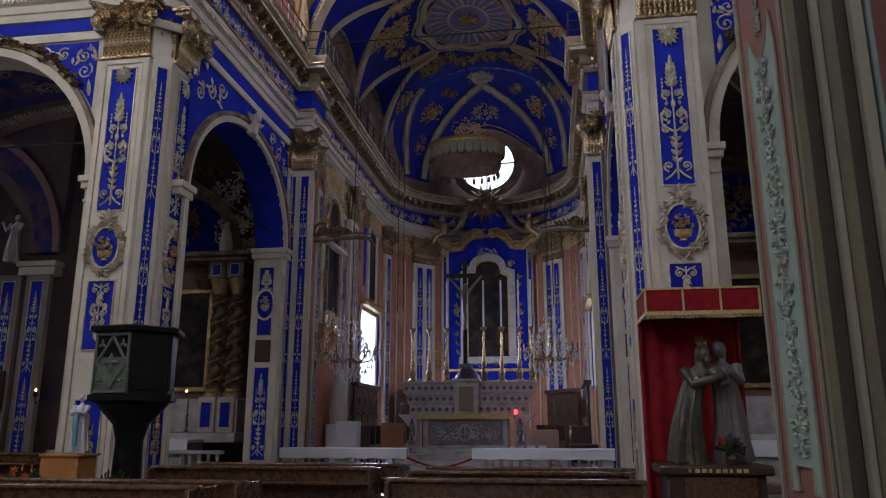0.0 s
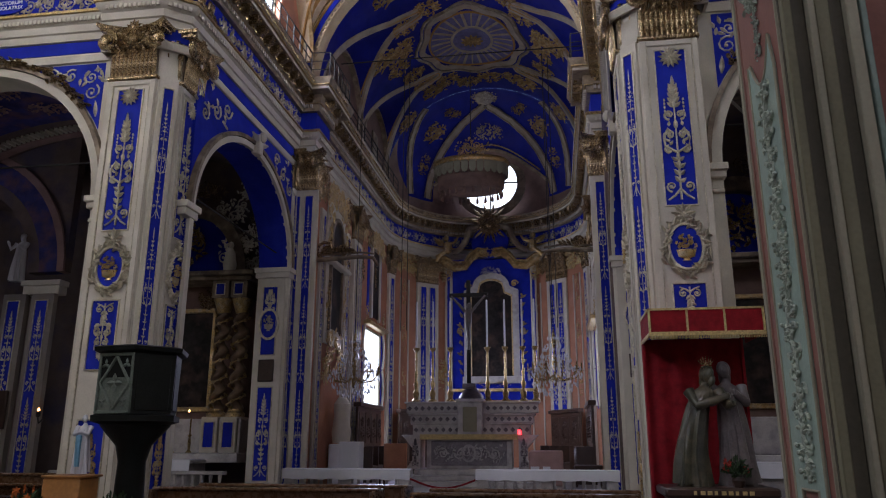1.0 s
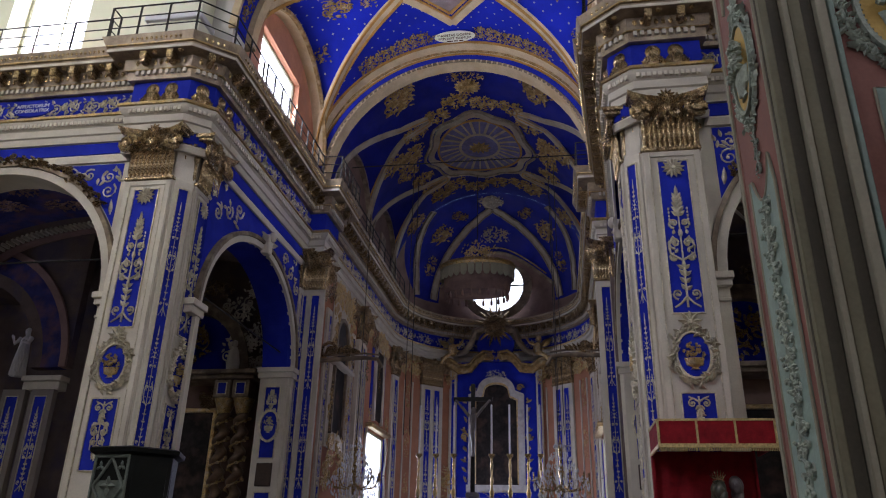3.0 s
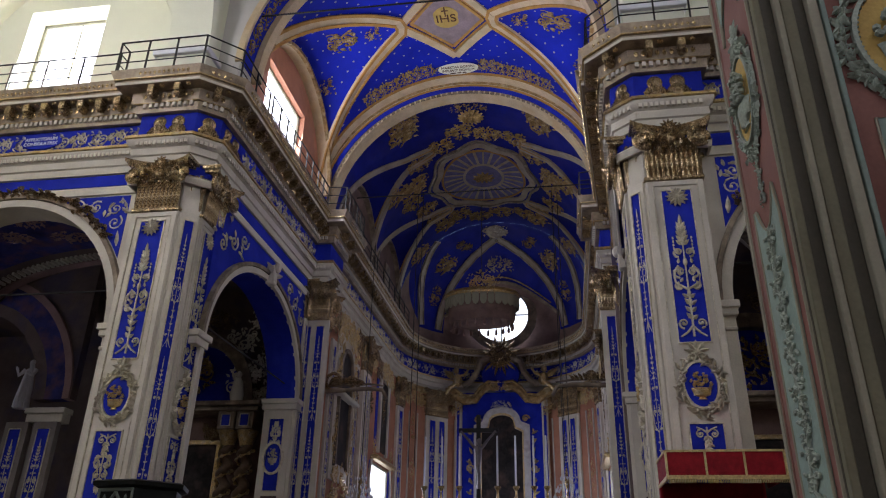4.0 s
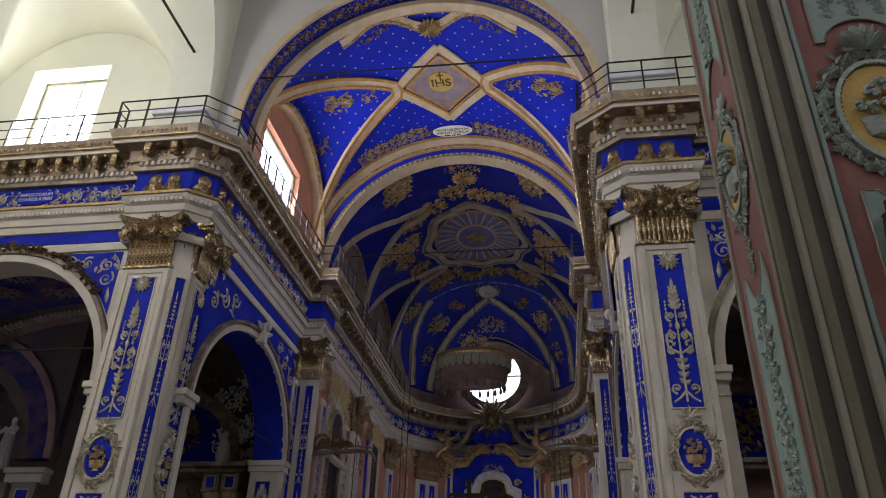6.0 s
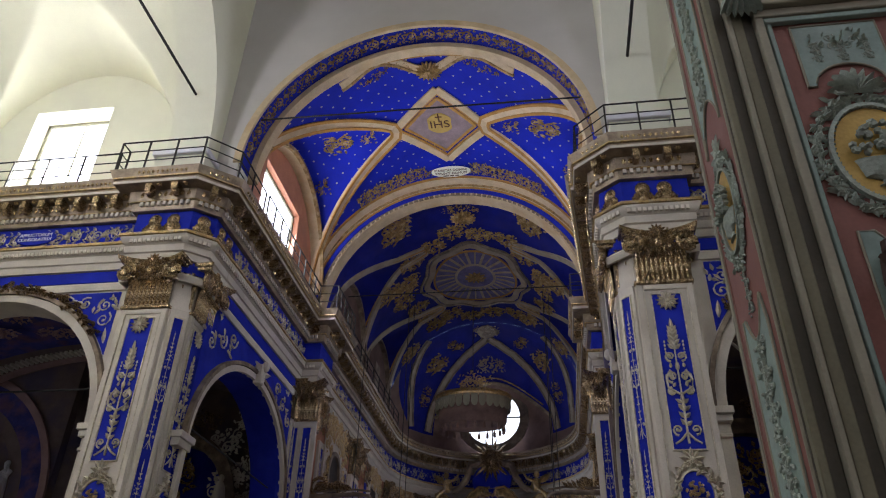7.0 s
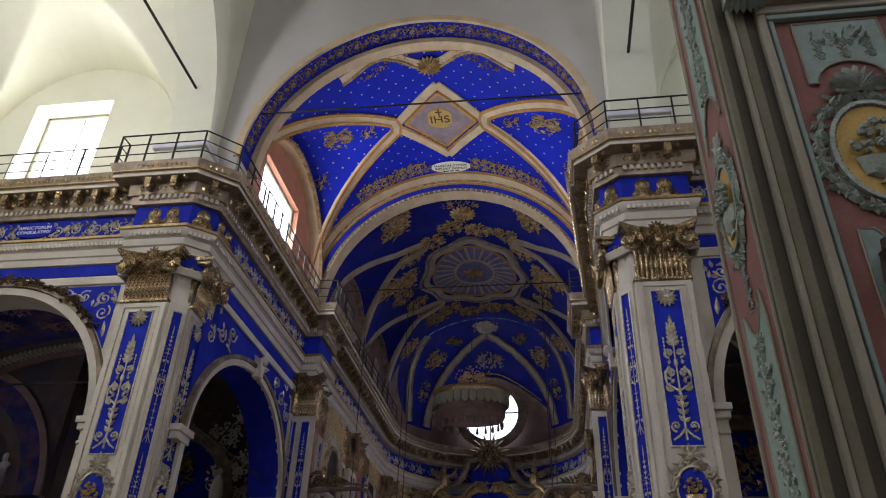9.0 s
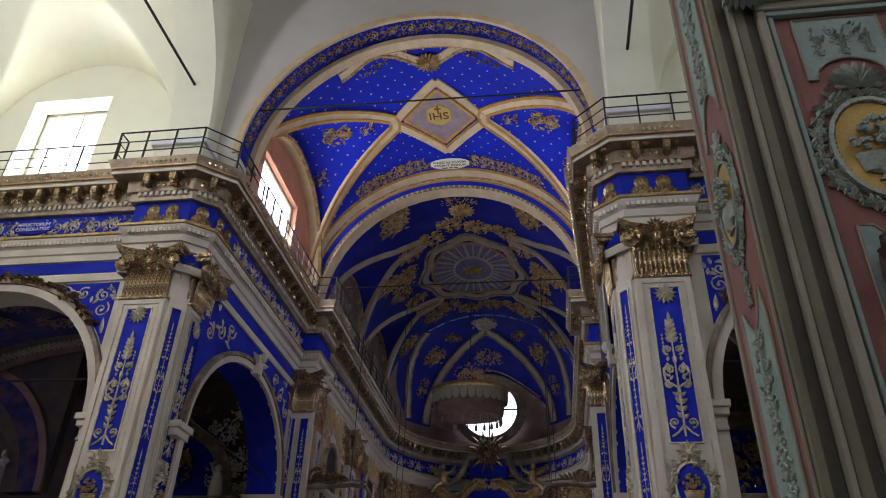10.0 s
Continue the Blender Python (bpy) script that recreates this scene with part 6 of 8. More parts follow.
for s in (0, 1):
    side = "right" if s else "left"
    flip = Matrix.Translation((2 * XO, 0, 0)) @ Matrix.Diagonal((-1, 1, 1, 1)) if s else Matrix.Identity(4)
    bm = height_sheet(aisle_z, span(-19.2, -7.8, 34), span(12.9, 20.6, 8))
    bm.transform(flip)
    solid("ceiling_aisle_" + side, bm, AISLE, "aisle vault with frescoes, colour darkened for shade")
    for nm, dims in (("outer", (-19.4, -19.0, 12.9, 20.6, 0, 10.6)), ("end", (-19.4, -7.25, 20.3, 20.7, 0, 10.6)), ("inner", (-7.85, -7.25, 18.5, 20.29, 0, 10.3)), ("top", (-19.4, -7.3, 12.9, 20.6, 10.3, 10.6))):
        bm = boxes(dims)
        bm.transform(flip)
        solid("ceiling_aisle_cover_" + side if nm == "top" else "wall_aisle_" + nm + "_" + side, bm, AISLE, "painted aisle surface, colour darkened for shade")

    def mir(x):
        return mo(x) if s else x
    # inner transverse arch of the aisle with a rose ring
    t = thing("aisle_arch", pose(mir(-17.1), 18.0, 0), "rose and blue painted inner arch of the side aisle", "arch", "aisle arches")
    part("ring", band(bmesh.new(), arc(0, 6.1, 3.58, n=28), arc(0, 6.1, 3.78, n=28), -0.05, 0.3), PINKSTONE, t, "rose painted ring")
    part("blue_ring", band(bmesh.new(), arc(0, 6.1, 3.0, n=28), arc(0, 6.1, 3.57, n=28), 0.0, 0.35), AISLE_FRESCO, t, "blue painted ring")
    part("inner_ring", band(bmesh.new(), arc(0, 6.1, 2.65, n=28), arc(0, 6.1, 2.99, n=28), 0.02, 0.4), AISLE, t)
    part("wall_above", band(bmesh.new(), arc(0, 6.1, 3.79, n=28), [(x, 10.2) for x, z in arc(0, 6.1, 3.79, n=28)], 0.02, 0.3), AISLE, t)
    for sgn in (-1, 1):
        bm = bmesh.new()
        box(bm, sgn * 3.2 - 0.6, sgn * 3.2 + 0.6, -0.12, 0.3, 5.7, 5.85, 0.02)
        box(bm, sgn * 3.2 - 0.55, sgn * 3.2 + 0.55, -0.06, 0.3, 5.46, 5.7, 0.02)
        part("impost", bm, CREAM, t)
    for x in (mir(-14.6), mir(-13.75)):
        # shafts take the darkened cream in place of aisle shade
        strip_pilaster(pose(x, 18.05, 0), 0.68, 0.18, 5.46, "cream aisle pilaster with a blue strip, cream darkened for shade", 1, cap=False, seed=3, group="aisle pilasters", ground=SHADECREAM)
    bm = boxes((mir(-14.6) - 0.32, mir(-14.6) + 0.32, 17.72, 17.82, 1.85, 2.85), bevel=0.02)
    solid("station_picture", bm, WOOD, "small dark framed picture on an aisle pilaster", "picture", "thing")
    bm = bmesh.new()
    tube(bm, [(0, 0, 0), (0, -0.15, -0.1), (0, -0.2, 0.05)], 0.02)
    lathe(bm, [(0.03, 0.05), (0.06, 0.1), (0.05, 0.2)], 8, (0, -0.2))
    b = thing("wall_bracket", pose(mir(-13.2), 17.8, 2.1), "black iron wall bracket with a red votive light", "wall lamp", "votive lamps")
    part("arm", bm, BLACK, b)
    bm = bmesh.new()
    blob(bm, (0, -0.2, 0.24), 0.03, 0.03, 0.05)
    part("flame", bm, FLAME, b)
    # coffered band on the arch soffit of the aisle vault
    bm = bmesh.new()
    for k in range(54):
        x = -16.6 + 7.6 * k / 53
        n0 = len(bm.verts)
        box(bm, mir(x) - 0.035, mir(x) + 0.035, 17.2, 17.5, aisle_z(x, 0) - 0.09, aisle_z(x, 0) - 0.01)
    tagged(part("dentil_row", bm, CREAM, t, "", pose(-mir(-17.1), -18.0, 0)), kind="stuff")
    rib_pts = [(mir(x), 17.75, aisle_z(x, 0)) for x in span(-16.3, -7.9, 30)]
    part("vault_rib", ribbon(bmesh.new(), rib_pts, 0.28, lambda p: Vector((0, 0, -1)), 0.05), PINKSTONE, t, "", pose(-mir(-17.1), -18.0, 0))
    for ya, yb in ((13.4, 19.8), (19.8, 13.4)):
        dg = [(mir(-11.6 + 3.7 * i / 16), ya + (yb - ya) * i / 16, aisle_z(-11.6 + 3.7 * i / 16, 0)) for i in range(17)]
        part("vault_rib", ribbon(bmesh.new(), dg, 0.3, lambda p: Vector((0, 0, -1)), 0.06), STONE, t, "", pose(-mir(-17.1), -18.0, 0))
        part("vault_rib", ribbon(bmesh.new(), [(x, y + 0.25, z) for x, y, z in dg], 0.08, lambda p: Vector((0, 0, -1)), 0.07), CREAM, t, "", pose(-mir(-17.1), -18.0, 0))
    fresco = thing("ceiling_fresco", pose(0, 0, 0), "blue sky fresco with clouds in the aisle vault, dulled for shade", "fresco", kind="structure")
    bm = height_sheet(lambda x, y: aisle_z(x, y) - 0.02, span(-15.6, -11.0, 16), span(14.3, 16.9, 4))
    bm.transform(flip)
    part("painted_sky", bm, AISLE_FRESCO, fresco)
    for k, (x, y) in enumerate(((-14.4, 15.6), (-13.0, 16.1), (-12.0, 15.3), (-13.6, 15.0))):
        part("cloud", foliage_cluster(1.3, 0.7, 200 + k, 70, 2), PINKSTONE, fresco, "", surface_pose((mir(x), y, aisle_z(x, y) - 0.04), (0, 0, -1), (0, -1, 0)))


def twisted_column(owner, m, h, r, material):
    bm = bmesh.new()
    segs, n = 14, 56
    rings = []
    for i in range(n + 1):
        f = i / n
        a = f * 5 * 2 * math.pi
        cx, cy = 0.4 * r * math.cos(a), 0.4 * r * math.sin(a)
        rings.append([bm.verts.new((cx + r * 0.8 * math.cos(2 * math.pi * k / segs), cy + r * 0.8 * math.sin(2 * math.pi * k / segs), h * f)) for k in range(segs)])
    for a, b in zip(rings, rings[1:]):
        for k in range(segs):
            bm.faces.new((a[k], a[(k + 1) % segs], b[(k + 1) % segs], b[k]))
    bm.faces.new(rings[0][::-1]), bm.faces.new(rings[-1])
    c = part("twisted_column", bm, material, owner, "dark twisted column wound with gilded vine", m)
    bm = bmesh.new()
    pts = [(r * 1.15 * math.cos(f * 31.4 + 2), r * 1.15 * math.sin(f * 31.4 + 2), h * f) for f in span(0.02, 0.98, 60)]
    tube(bm, pts, r * 0.12, segs=5)
    rng = random.Random(4)
    for p in pts[::2]:
        blob(bm, p, 0.06, 0.06, 0.05, rng.random() * 3, 5, 3)
    part("vine", bm, GOLD, c)
    bm = bmesh.new()
    lathe(bm, [(r * 1.4, -0.2), (r * 1.4, -0.1), (r * 1.05, -0.04), (r * 1.0, 0.02)], 14)
    part("base", bm, GOLD, c)
    bm = bmesh.new()
    lathe(bm, [(r * 0.9, h - 0.02), (r * 1.0, h + 0.05), (r * 1.5, h + 0.34), (r * 1.6, h + 0.4)], 14)
    part("capital", bm, GOLD, c)
    return c


def side_altar(m, label):
    """A tall retable with twisted columns, a dark painting and a table."""
    t = thing("side_altar", m, label, "altar", "side altars")
    part("predella", boxes((-2.4, 2.4, -1.2, 0, 1.0, 1.25), (-2.3, 2.3, -0.9, 0, 1.25, 2.15), bevel=0.02), MARBLE, t)
    for x in (-2.0, -1.45, 1.45, 2.0):
        part("pedestal", boxes((x - 0.24, x + 0.24, -1.0, -0.2, 1.25, 2.2), bevel=0.02), CREAM, t)
        add_panel(t, x - 0.14, x + 0.14, 1.4, 2.05, -1.0)
        twisted_column(t, pose(x, -0.62, 2.4), 2.7, 0.19, VINEWOOD)
        part("impost_block", boxes((x - 0.25, x + 0.25, -0.95, -0.2, 5.5, 6.0), bevel=0.02), STONE, t)
        add_panel(t, x - 0.12, x + 0.12, 5.6, 5.9, -0.95)
    part("entablature", boxes((-2.4, 2.4, -1.05, 0, 6.0, 6.12), (-2.5, 2.5, -1.2, 0, 6.12, 6.25), bevel=0.02), STONE, t)
    part("backboard", boxes((-2.3, 2.3, -0.15, 0, 2.15, 6.0)), DARKWALL, t)
    part("painting", boxes((-0.95, 0.95, -0.2, -0.15, 2.5, 5.2)), PAINTING, t, "darkened oil painting")
    part("picture_frame", boxes((-1.08, -0.95, -0.28, -0.14, 2.4, 5.3), (0.95, 1.08, -0.28, -0.14, 2.4, 5.3), (-1.08, 1.08, -0.28, -0.14, 5.2, 5.33), (-1.08, 1.08, -0.28, -0.14, 2.37, 2.5), bevel=0.02), GOLD, t)
    part("gable", band(bmesh.new(), arc(0, 6.25, 1.6, 1.9, n=24), arc(0, 6.25, 1.95, 2.3, n=24), -0.5, 0), STONE, t)
    part("gable_field", band(bmesh.new(), [(0, 6.3)] * 25, arc(0, 6.25, 1.6, 1.9, n=24), -0.2, 0), BLUE, t)
    for k, (x, z, w, h) in enumerate(((-1.5, 6.9, 0.9, 1.3), (1.5, 6.9, 0.9, 1.3), (0, 7.2, 1.2, 1.4), (-0.8, 5.6, 0.7, 0.6), (0.8, 5.6, 0.7, 0.6), (2.1, 7.4, 0.8, 1.0), (-2.1, 7.4, 0.8, 1.0), (2.2, 6.5, 0.9, 0.7), (2.5, 8.1, 1.1, 0.9), (1.3, 8.2, 1.2, 0.9), (0.6, 8.9, 1.2, 0.7), (1.9, 8.9, 1.0, 0.7), (2.75, 5.0, 0.6, 2.2), (2.75, 2.8, 0.6, 1.8))):
        part("stucco_relief", foliage_cluster(w, h, 120 + k, 40, 6), CREAM if k % 2 else CAPITAL, t, "", pose(x, -0.42 if z > 6 else -0.3, z))
    bm = bmesh.new()
    lathe(bm, [(0.16, 0), (0.2, 0.25), (0.14, 0.6), (0.08, 0.72)], 10)
    blob(bm, (0, 0, 0.82), 0.09, 0.1, 0.12)
    f = part("stucco_figure", bm, CREAM, t, "pale stucco figure", pose(-1.6, -0.8, 6.25))
    again(f, pose(1.6, -0.8, 6.25))
    part("altar_table", boxes((-1.4, 1.4, -1.9, -0.9, 0.15, 1.0), (-1.55, 1.55, -2.0, -0.9, 1.0, 1.08), bevel=0.02), MARBLE, t)
    part("altar_cloth", boxes((-1.5, 1.5, -2.02, -1.2, 1.085, 1.1), (-1.5, 1.5, -2.03, -2.005, 0.75, 1.1), bevel=0.004), LINEN, t)
    for x in (-1.0, -0.5, 0.5, 1.0):
        bm = bmesh.new()
        lathe(bm, [(0.09, 0), (0.03, 0.08), (0.045, 0.25), (0.025, 0.4), (0.06, 0.46), (0.02, 0.48), (0.02, 0.9)], 8)
        part("candlestick", bm, BRASS, t, "", pose(x, -1.15, 1.26))
    part("step", boxes((-2.0, 2.0, -2.6, 0, 0, 0.15), bevel=0.015), STONE, t)
    bm = bmesh.new()
    blob(bm, (0.95, -1.2, 2.35), 0.025, 0.025, 0.04)
    part("flame", bm, FLAME, t, "small orange votive flame")
    return t


side_altar(pose(-10.78, 20.3, 0), "dark retable with gilded twisted columns and an old painting")
side_altar(pose(mo(-10.78), 20.3, 0), "dark retable with gilded twisted columns and an old painting")
bm = bmesh.new()
AR = thing("altar_rail", pose(-10.1, 17.4, 0), "white marble balustrade before the side altar", "altar rail", "altar rails")
part("top_rail", boxes((-2.4, 2.2, -0.1, 0.1, 0.78, 0.86), bevel=0.01), MARBLE, AR)
part("bottom_rail", boxes((-2.4, 2.2, -0.1, 0.1, 0.0, 0.12), bevel=0.01), MARBLE, AR)
BAL = None
for k in range(20):
    m = pose(-2.3 + 0.23 * k, 0, 0.12)
    if BAL is None:
        bm = bmesh.new()
        lathe(bm, [(0.05, 0), (0.03, 0.05), (0.06, 0.2), (0.075, 0.3), (0.035, 0.48), (0.05, 0.6), (0.05, 0.66)], 8)
        BAL = part("baluster", bm, MARBLE, AR, "", m)
    else:
        again(BAL, m)


# ---------------------------------------------------------------- sanctuary and apse
STEPS = thing("sanctuary_steps", pose(0, 0, 0), "worn grey stone steps rising to the sanctuary", "steps", kind="structure")
part("sanctuary_floor", boxes((-6.83, ms(-6.83), 18.0, 32.6, 0.0, 0.3), bevel=0.01), FLOOR, STEPS)
for k in range(2):
    part("step", boxes((-4.1, -1.7, 17.4 + 0.3 * k, 18.05, 0.15 * k, 0.15 * (k + 1)), bevel=0.012), STONE, STEPS)
for k in range(3):
    part("step", boxes((XS - 1.9 + 0.15 * k, XS + 2.3 - 0.15 * k, 21.6 + 0.35 * k, 24.6, 0.3 + 0.15 * k, 0.45 + 0.15 * k), bevel=0.012), MARBLE, STEPS)


def communion_rail(x0, x1, y, label):
    t = thing("communion_rail", pose(0, y, 0), label, "altar rail", "communion rails")
    part("base_course", boxes((x0, x1, -0.16, 0.16, 0.0, 0.14), bevel=0.012), MARBLE, t)
    part("handrail", boxes((x0, x1, -0.17, 0.17, 0.82, 0.92), bevel=0.015), MARBLE, t)
    for x in (x0 + 0.14, (x0 + x1) / 2, x1 - 0.14):
        part("pier", boxes((x - 0.13, x + 0.13, -0.13, 0.13, 0.14, 0.82), bevel=0.012), MARBLE, t)
    n = int((x1 - x0) / 0.24)
    for k in range(n):
        again(BAL, pose(x0 + 0.2 + k * (x1 - x0 - 0.3) / n, 0, 0.15), t)
    return t


communion_rail(-6.44, -3.41, 17.55, "white marble communion rail with plump balusters")
communion_rail(-1.84, 1.31, 17.55, "white marble communion rail with plump balusters")
for x0, x1 in ((-6.46, -3.39), (-1.87, 1.34)):
    bm = bmesh.new()
    n = 40
    rows = []
    for j, (yy, zz) in enumerate(((17.36, 0.70), (17.355, 0.80), (17.36, 0.925), (17.55, 0.945), (17.74, 0.925), (17.745, 0.75))):
        rows.append([bm.verts.new((x0 + (x1 - x0) * i / n, yy + (0.012 * math.sin(i * 1.7) if j in (0, 5) else 0.004 * math.sin(i * 2.3)), zz + (0.012 * math.sin(i * 0.9 + j) if j in (0, 5) else 0))) for i in range(n + 1)])
    for a, b in zip(rows, rows[1:]):
        for k in range(n):
            bm.faces.new((a[k], a[k + 1], b[k + 1], b[k]))
    solid("altar_rail_cloth", bm, LINEN, "long white linen cloth draped over the communion rail", "cloth", "", "rail cloths")
bm = bmesh.new()
tube(bm, [(-3.41 + 1.57 * i / 12, 17.5, 0.72 - 0.2 * math.sin(math.pi * i / 12)) for i in range(13)], 0.025)
solid("barrier_rope", bm, RED, "dark sagging rope across the rail's opening", "rope", "thing")

# high altar
ALT = XS - 0.03
HA = thing("high_altar", pose(ALT, 23.3, 0.75), "grey inlaid marble high altar with gradines and tabernacle", "altar")
part("mensa_block", boxes((-1.3, 1.3, -0.4, 0.5, 0, 0.9), bevel=0.015), MARBLE, HA)
part("mensa_top", boxes((-1.5, 1.5, -0.55, 0.5, 0.9, 1.0), bevel=0.02), MARBLE, HA)
fp = part("frontal", boxes((-1.15, 1.15, -0.43, -0.4, 0.1, 0.82), bevel=0.01), MARBLE_MID, HA, "grey inlaid marble frontal")
part("frontal_relief", scroll_strip(2.1, 0.5, 41), MARBLE, fp, "", pose(-1.05, -0.44, 0.46))
part("frontal_roundel", oval_ring(0.16, 0.2, 0.06, 0.05), MARBLE, fp, "", pose(0, -0.44, 0.46))
part("altar_cloth", boxes((-1.48, 1.48, -0.56, 0.3, 1.003, 1.015), (-1.48, 1.48, -0.575, -0.555, 0.86, 1.015), bevel=0.004), BRAID, HA, "gold edged altar cloth")
for sgn in (-1, 1):
    bm = bmesh.new()
    prof = [(1.5, 0.0), (1.95, 0.0), (1.75, 0.25), (1.75, 0.6), (1.95, 0.85), (2.1, 1.0), (1.5, 1.0)]
    a = [bm.verts.new((sgn * x, -0.35, z)) for x, z in prof]
    b = [bm.verts.new((sgn * x, 0.5, z)) for x, z in prof]
    bm.faces.new(a), bm.faces.new(b[::-1])
    for k in range(len(prof)):
        bm.faces.new((a[k], a[(k + 1) % len(prof)], b[(k + 1) % len(prof)], b[k]))
    s = part("side_scroll", bm, MARBLE, HA, "curved marble side bracket")
    part("inlay", candelabrum(0.85, 0.22, 43), MARBLE_DARK, s, "", pose(sgn * 1.66, -0.36, 0.08))
for k, (hw, z0, z1, y0) in enumerate(((1.85, 1.0, 1.32, 0.2), (1.95, 1.38, 1.6, 0.3), (2.1, 1.68, 1.98, 0.4))):
    g = part("gradine", boxes((-hw, hw, y0, 0.9, z0, z1), bevel=0.012), MARBLE, HA, "inlaid marble gradine")
    part("gradine_ledge", boxes((-hw - 0.06, hw + 0.06, y0 - 0.07, 0.9, z1, z1 + 0.06), bevel=0.012), MARBLE, HA)
    n = int(2 * hw / 0.21)
    lozenge = None
    for i in range(n):
        x = -hw + (i + 0.5) * 2 * hw / n
        if abs(x) < 0.4:
            continue
        m = pose(x, y0 - 0.004, (z0 + z1) / 2, 0, 45, 0)
        if lozenge is None:
            lozenge = part("inlay_lozenge", boxes((-0.055, 0.055, -0.012, 0.01, -0.055, 0.055), bevel=0.004), MARBLE_DARK, g, "", m)
        else:
            again(lozenge, m)
tb = part("tabernacle", boxes((-0.38, 0.38, -0.1, 0.9, 1.0, 2.0), (-0.44, 0.44, -0.15, 0.9, 2.0, 2.1), bevel=0.02), MARBLE, HA, "marble tabernacle with a pale door")
part("tabernacle_door", boxes((-0.22, 0.22, -0.13, -0.1, 1.1, 1.85), bevel=0.02), PUTTY, tb)
bm = bmesh.new()
lathe(bm, [(0.42, 2.1), (0.4, 2.2), (0.26, 2.35), (0.14, 2.5), (0.06, 2.62)], 12, (0, 0.35))
part("dome", bm, MARBLE_DARK, tb)

CS = None
for x in (-1.85, -1.3, -0.72, 0.5, 1.08, 1.65, 2.05):
    m = pose(ALT + x, 24.0, 2.79)
    if CS is None:
        CS = thing("candlestick", m, "tall turned brass candlestick with a long white candle", "candlestick", "high altar candlesticks")
        bm = bmesh.new()
        lathe(bm, [(0.15, 0), (0.15, 0.05), (0.07, 0.12), (0.11, 0.28), (0.045, 0.42), (0.085, 0.58), (0.035, 0.72), (0.055, 0.95), (0.028, 1.1), (0.045, 1.38), (0.03, 1.6), (0.11, 1.72), (0.1, 1.76)], 12)
        part("stem", bm, BRASS, CS)
        bm = bmesh.new()
        lathe(bm, [(0.032, 1.76), (0.03, 3.3), (0.008, 3.33)], 8)
        part("candle", bm, LINEN, CS, "long white candle")
    else:
        copy_thing(CS, m)

CR = thing("altar_crucifix", pose(ALT - 0.0, 23.1, 3.3), "tall black wooden crucifix with a pale carved corpus", "crucifix")
part("upright", boxes((-0.065, 0.065, -0.04, 0.04, 0, 3.3), bevel=0.01), BLACK, CR)
part("crossbar", boxes((-0.62, 0.62, -0.045, 0.035, 2.75, 2.88), bevel=0.01), BLACK, CR)
bm = bmesh.new()
for sgn in (-1, 1):
    tube(bm, [(sgn * 0.55, -0.08, 2.78), (sgn * 0.3, -0.1, 2.5), (sgn * 0.1, -0.12, 2.25)], 0.035, 0.055)
tube(bm, [(0, -0.12, 2.3), (0.02, -0.14, 1.95), (0, -0.13, 1.7), (0.03, -0.12, 1.4), (0, -0.09, 1.05)], 0.12, 0.045, 8)
blob(bm, (0.04, -0.17, 2.42), 0.09, 0.1, 0.12)
part("carved_corpus", bm, ROBE_PALE, CR)
part("foot", boxes((-0.2, 0.2, -0.15, 0.15, -0.15, 0.0), bevel=0.02), MARBLE_DARK, CR)
bm = bmesh.new()
lathe(bm, [(0.03, 0), (0.05, 0.04), (0.045, 0.14)], 8)
lamp = thing("sanctuary_lamp", pose(ALT + 1.55, 22.7, 1.75), "small glowing red sanctuary lamp on the altar", "lamp")
part("glass", bm, LAMP_RED, lamp)
part("saucer", lathe(bmesh.new(), [(0.07, -0.02), (0.07, 0.0)], 8), BRASS, lamp)

# altarpiece on the apse wall
AP = thing("altarpiece", pose(XS - 0.07, 32.45, 0), "blue and gold altarpiece framing a dark arched painting", "altarpiece")
part("blue_field", boxes((-1.75, 1.75, -0.08, 0.3, 3.2, 9.6)), BLUE, AP)
inner = [(-0.95, 4.3), (-0.95, 7.9), (-0.62, 8.05), (-0.55, 8.35)] + arc(0, 8.35, 0.55, 0.3, n=10)[1:-1] + [(0.55, 8.35), (0.62, 8.05), (0.95, 7.9), (0.95, 4.3)]
outer = [(-1.22, 4.1), (-1.22, 8.12), (-0.85, 8.28), (-0.78, 8.5)] + arc(0, 8.42, 0.78, 0.5, n=10)[1:-1] + [(0.78, 8.5), (0.85, 8.28), (1.22, 8.12), (1.22, 4.1)]
fr = part("picture_frame", band(bmesh.new(), inner, outer, -0.24, -0.05), MARBLE, AP, "pale marble picture frame with an arched head")
part("frame_foot", boxes((-1.3, 1.3, -0.26, -0.05, 4.0, 4.3), bevel=0.02), MARBLE, fr)
bm = bmesh.new()
v = [bm.verts.new((x, -0.1, z)) for x, z in inner]
bm.faces.new(v)
part("painting", bm, PAINTING, AP, "darkened oil painting of vague figures")
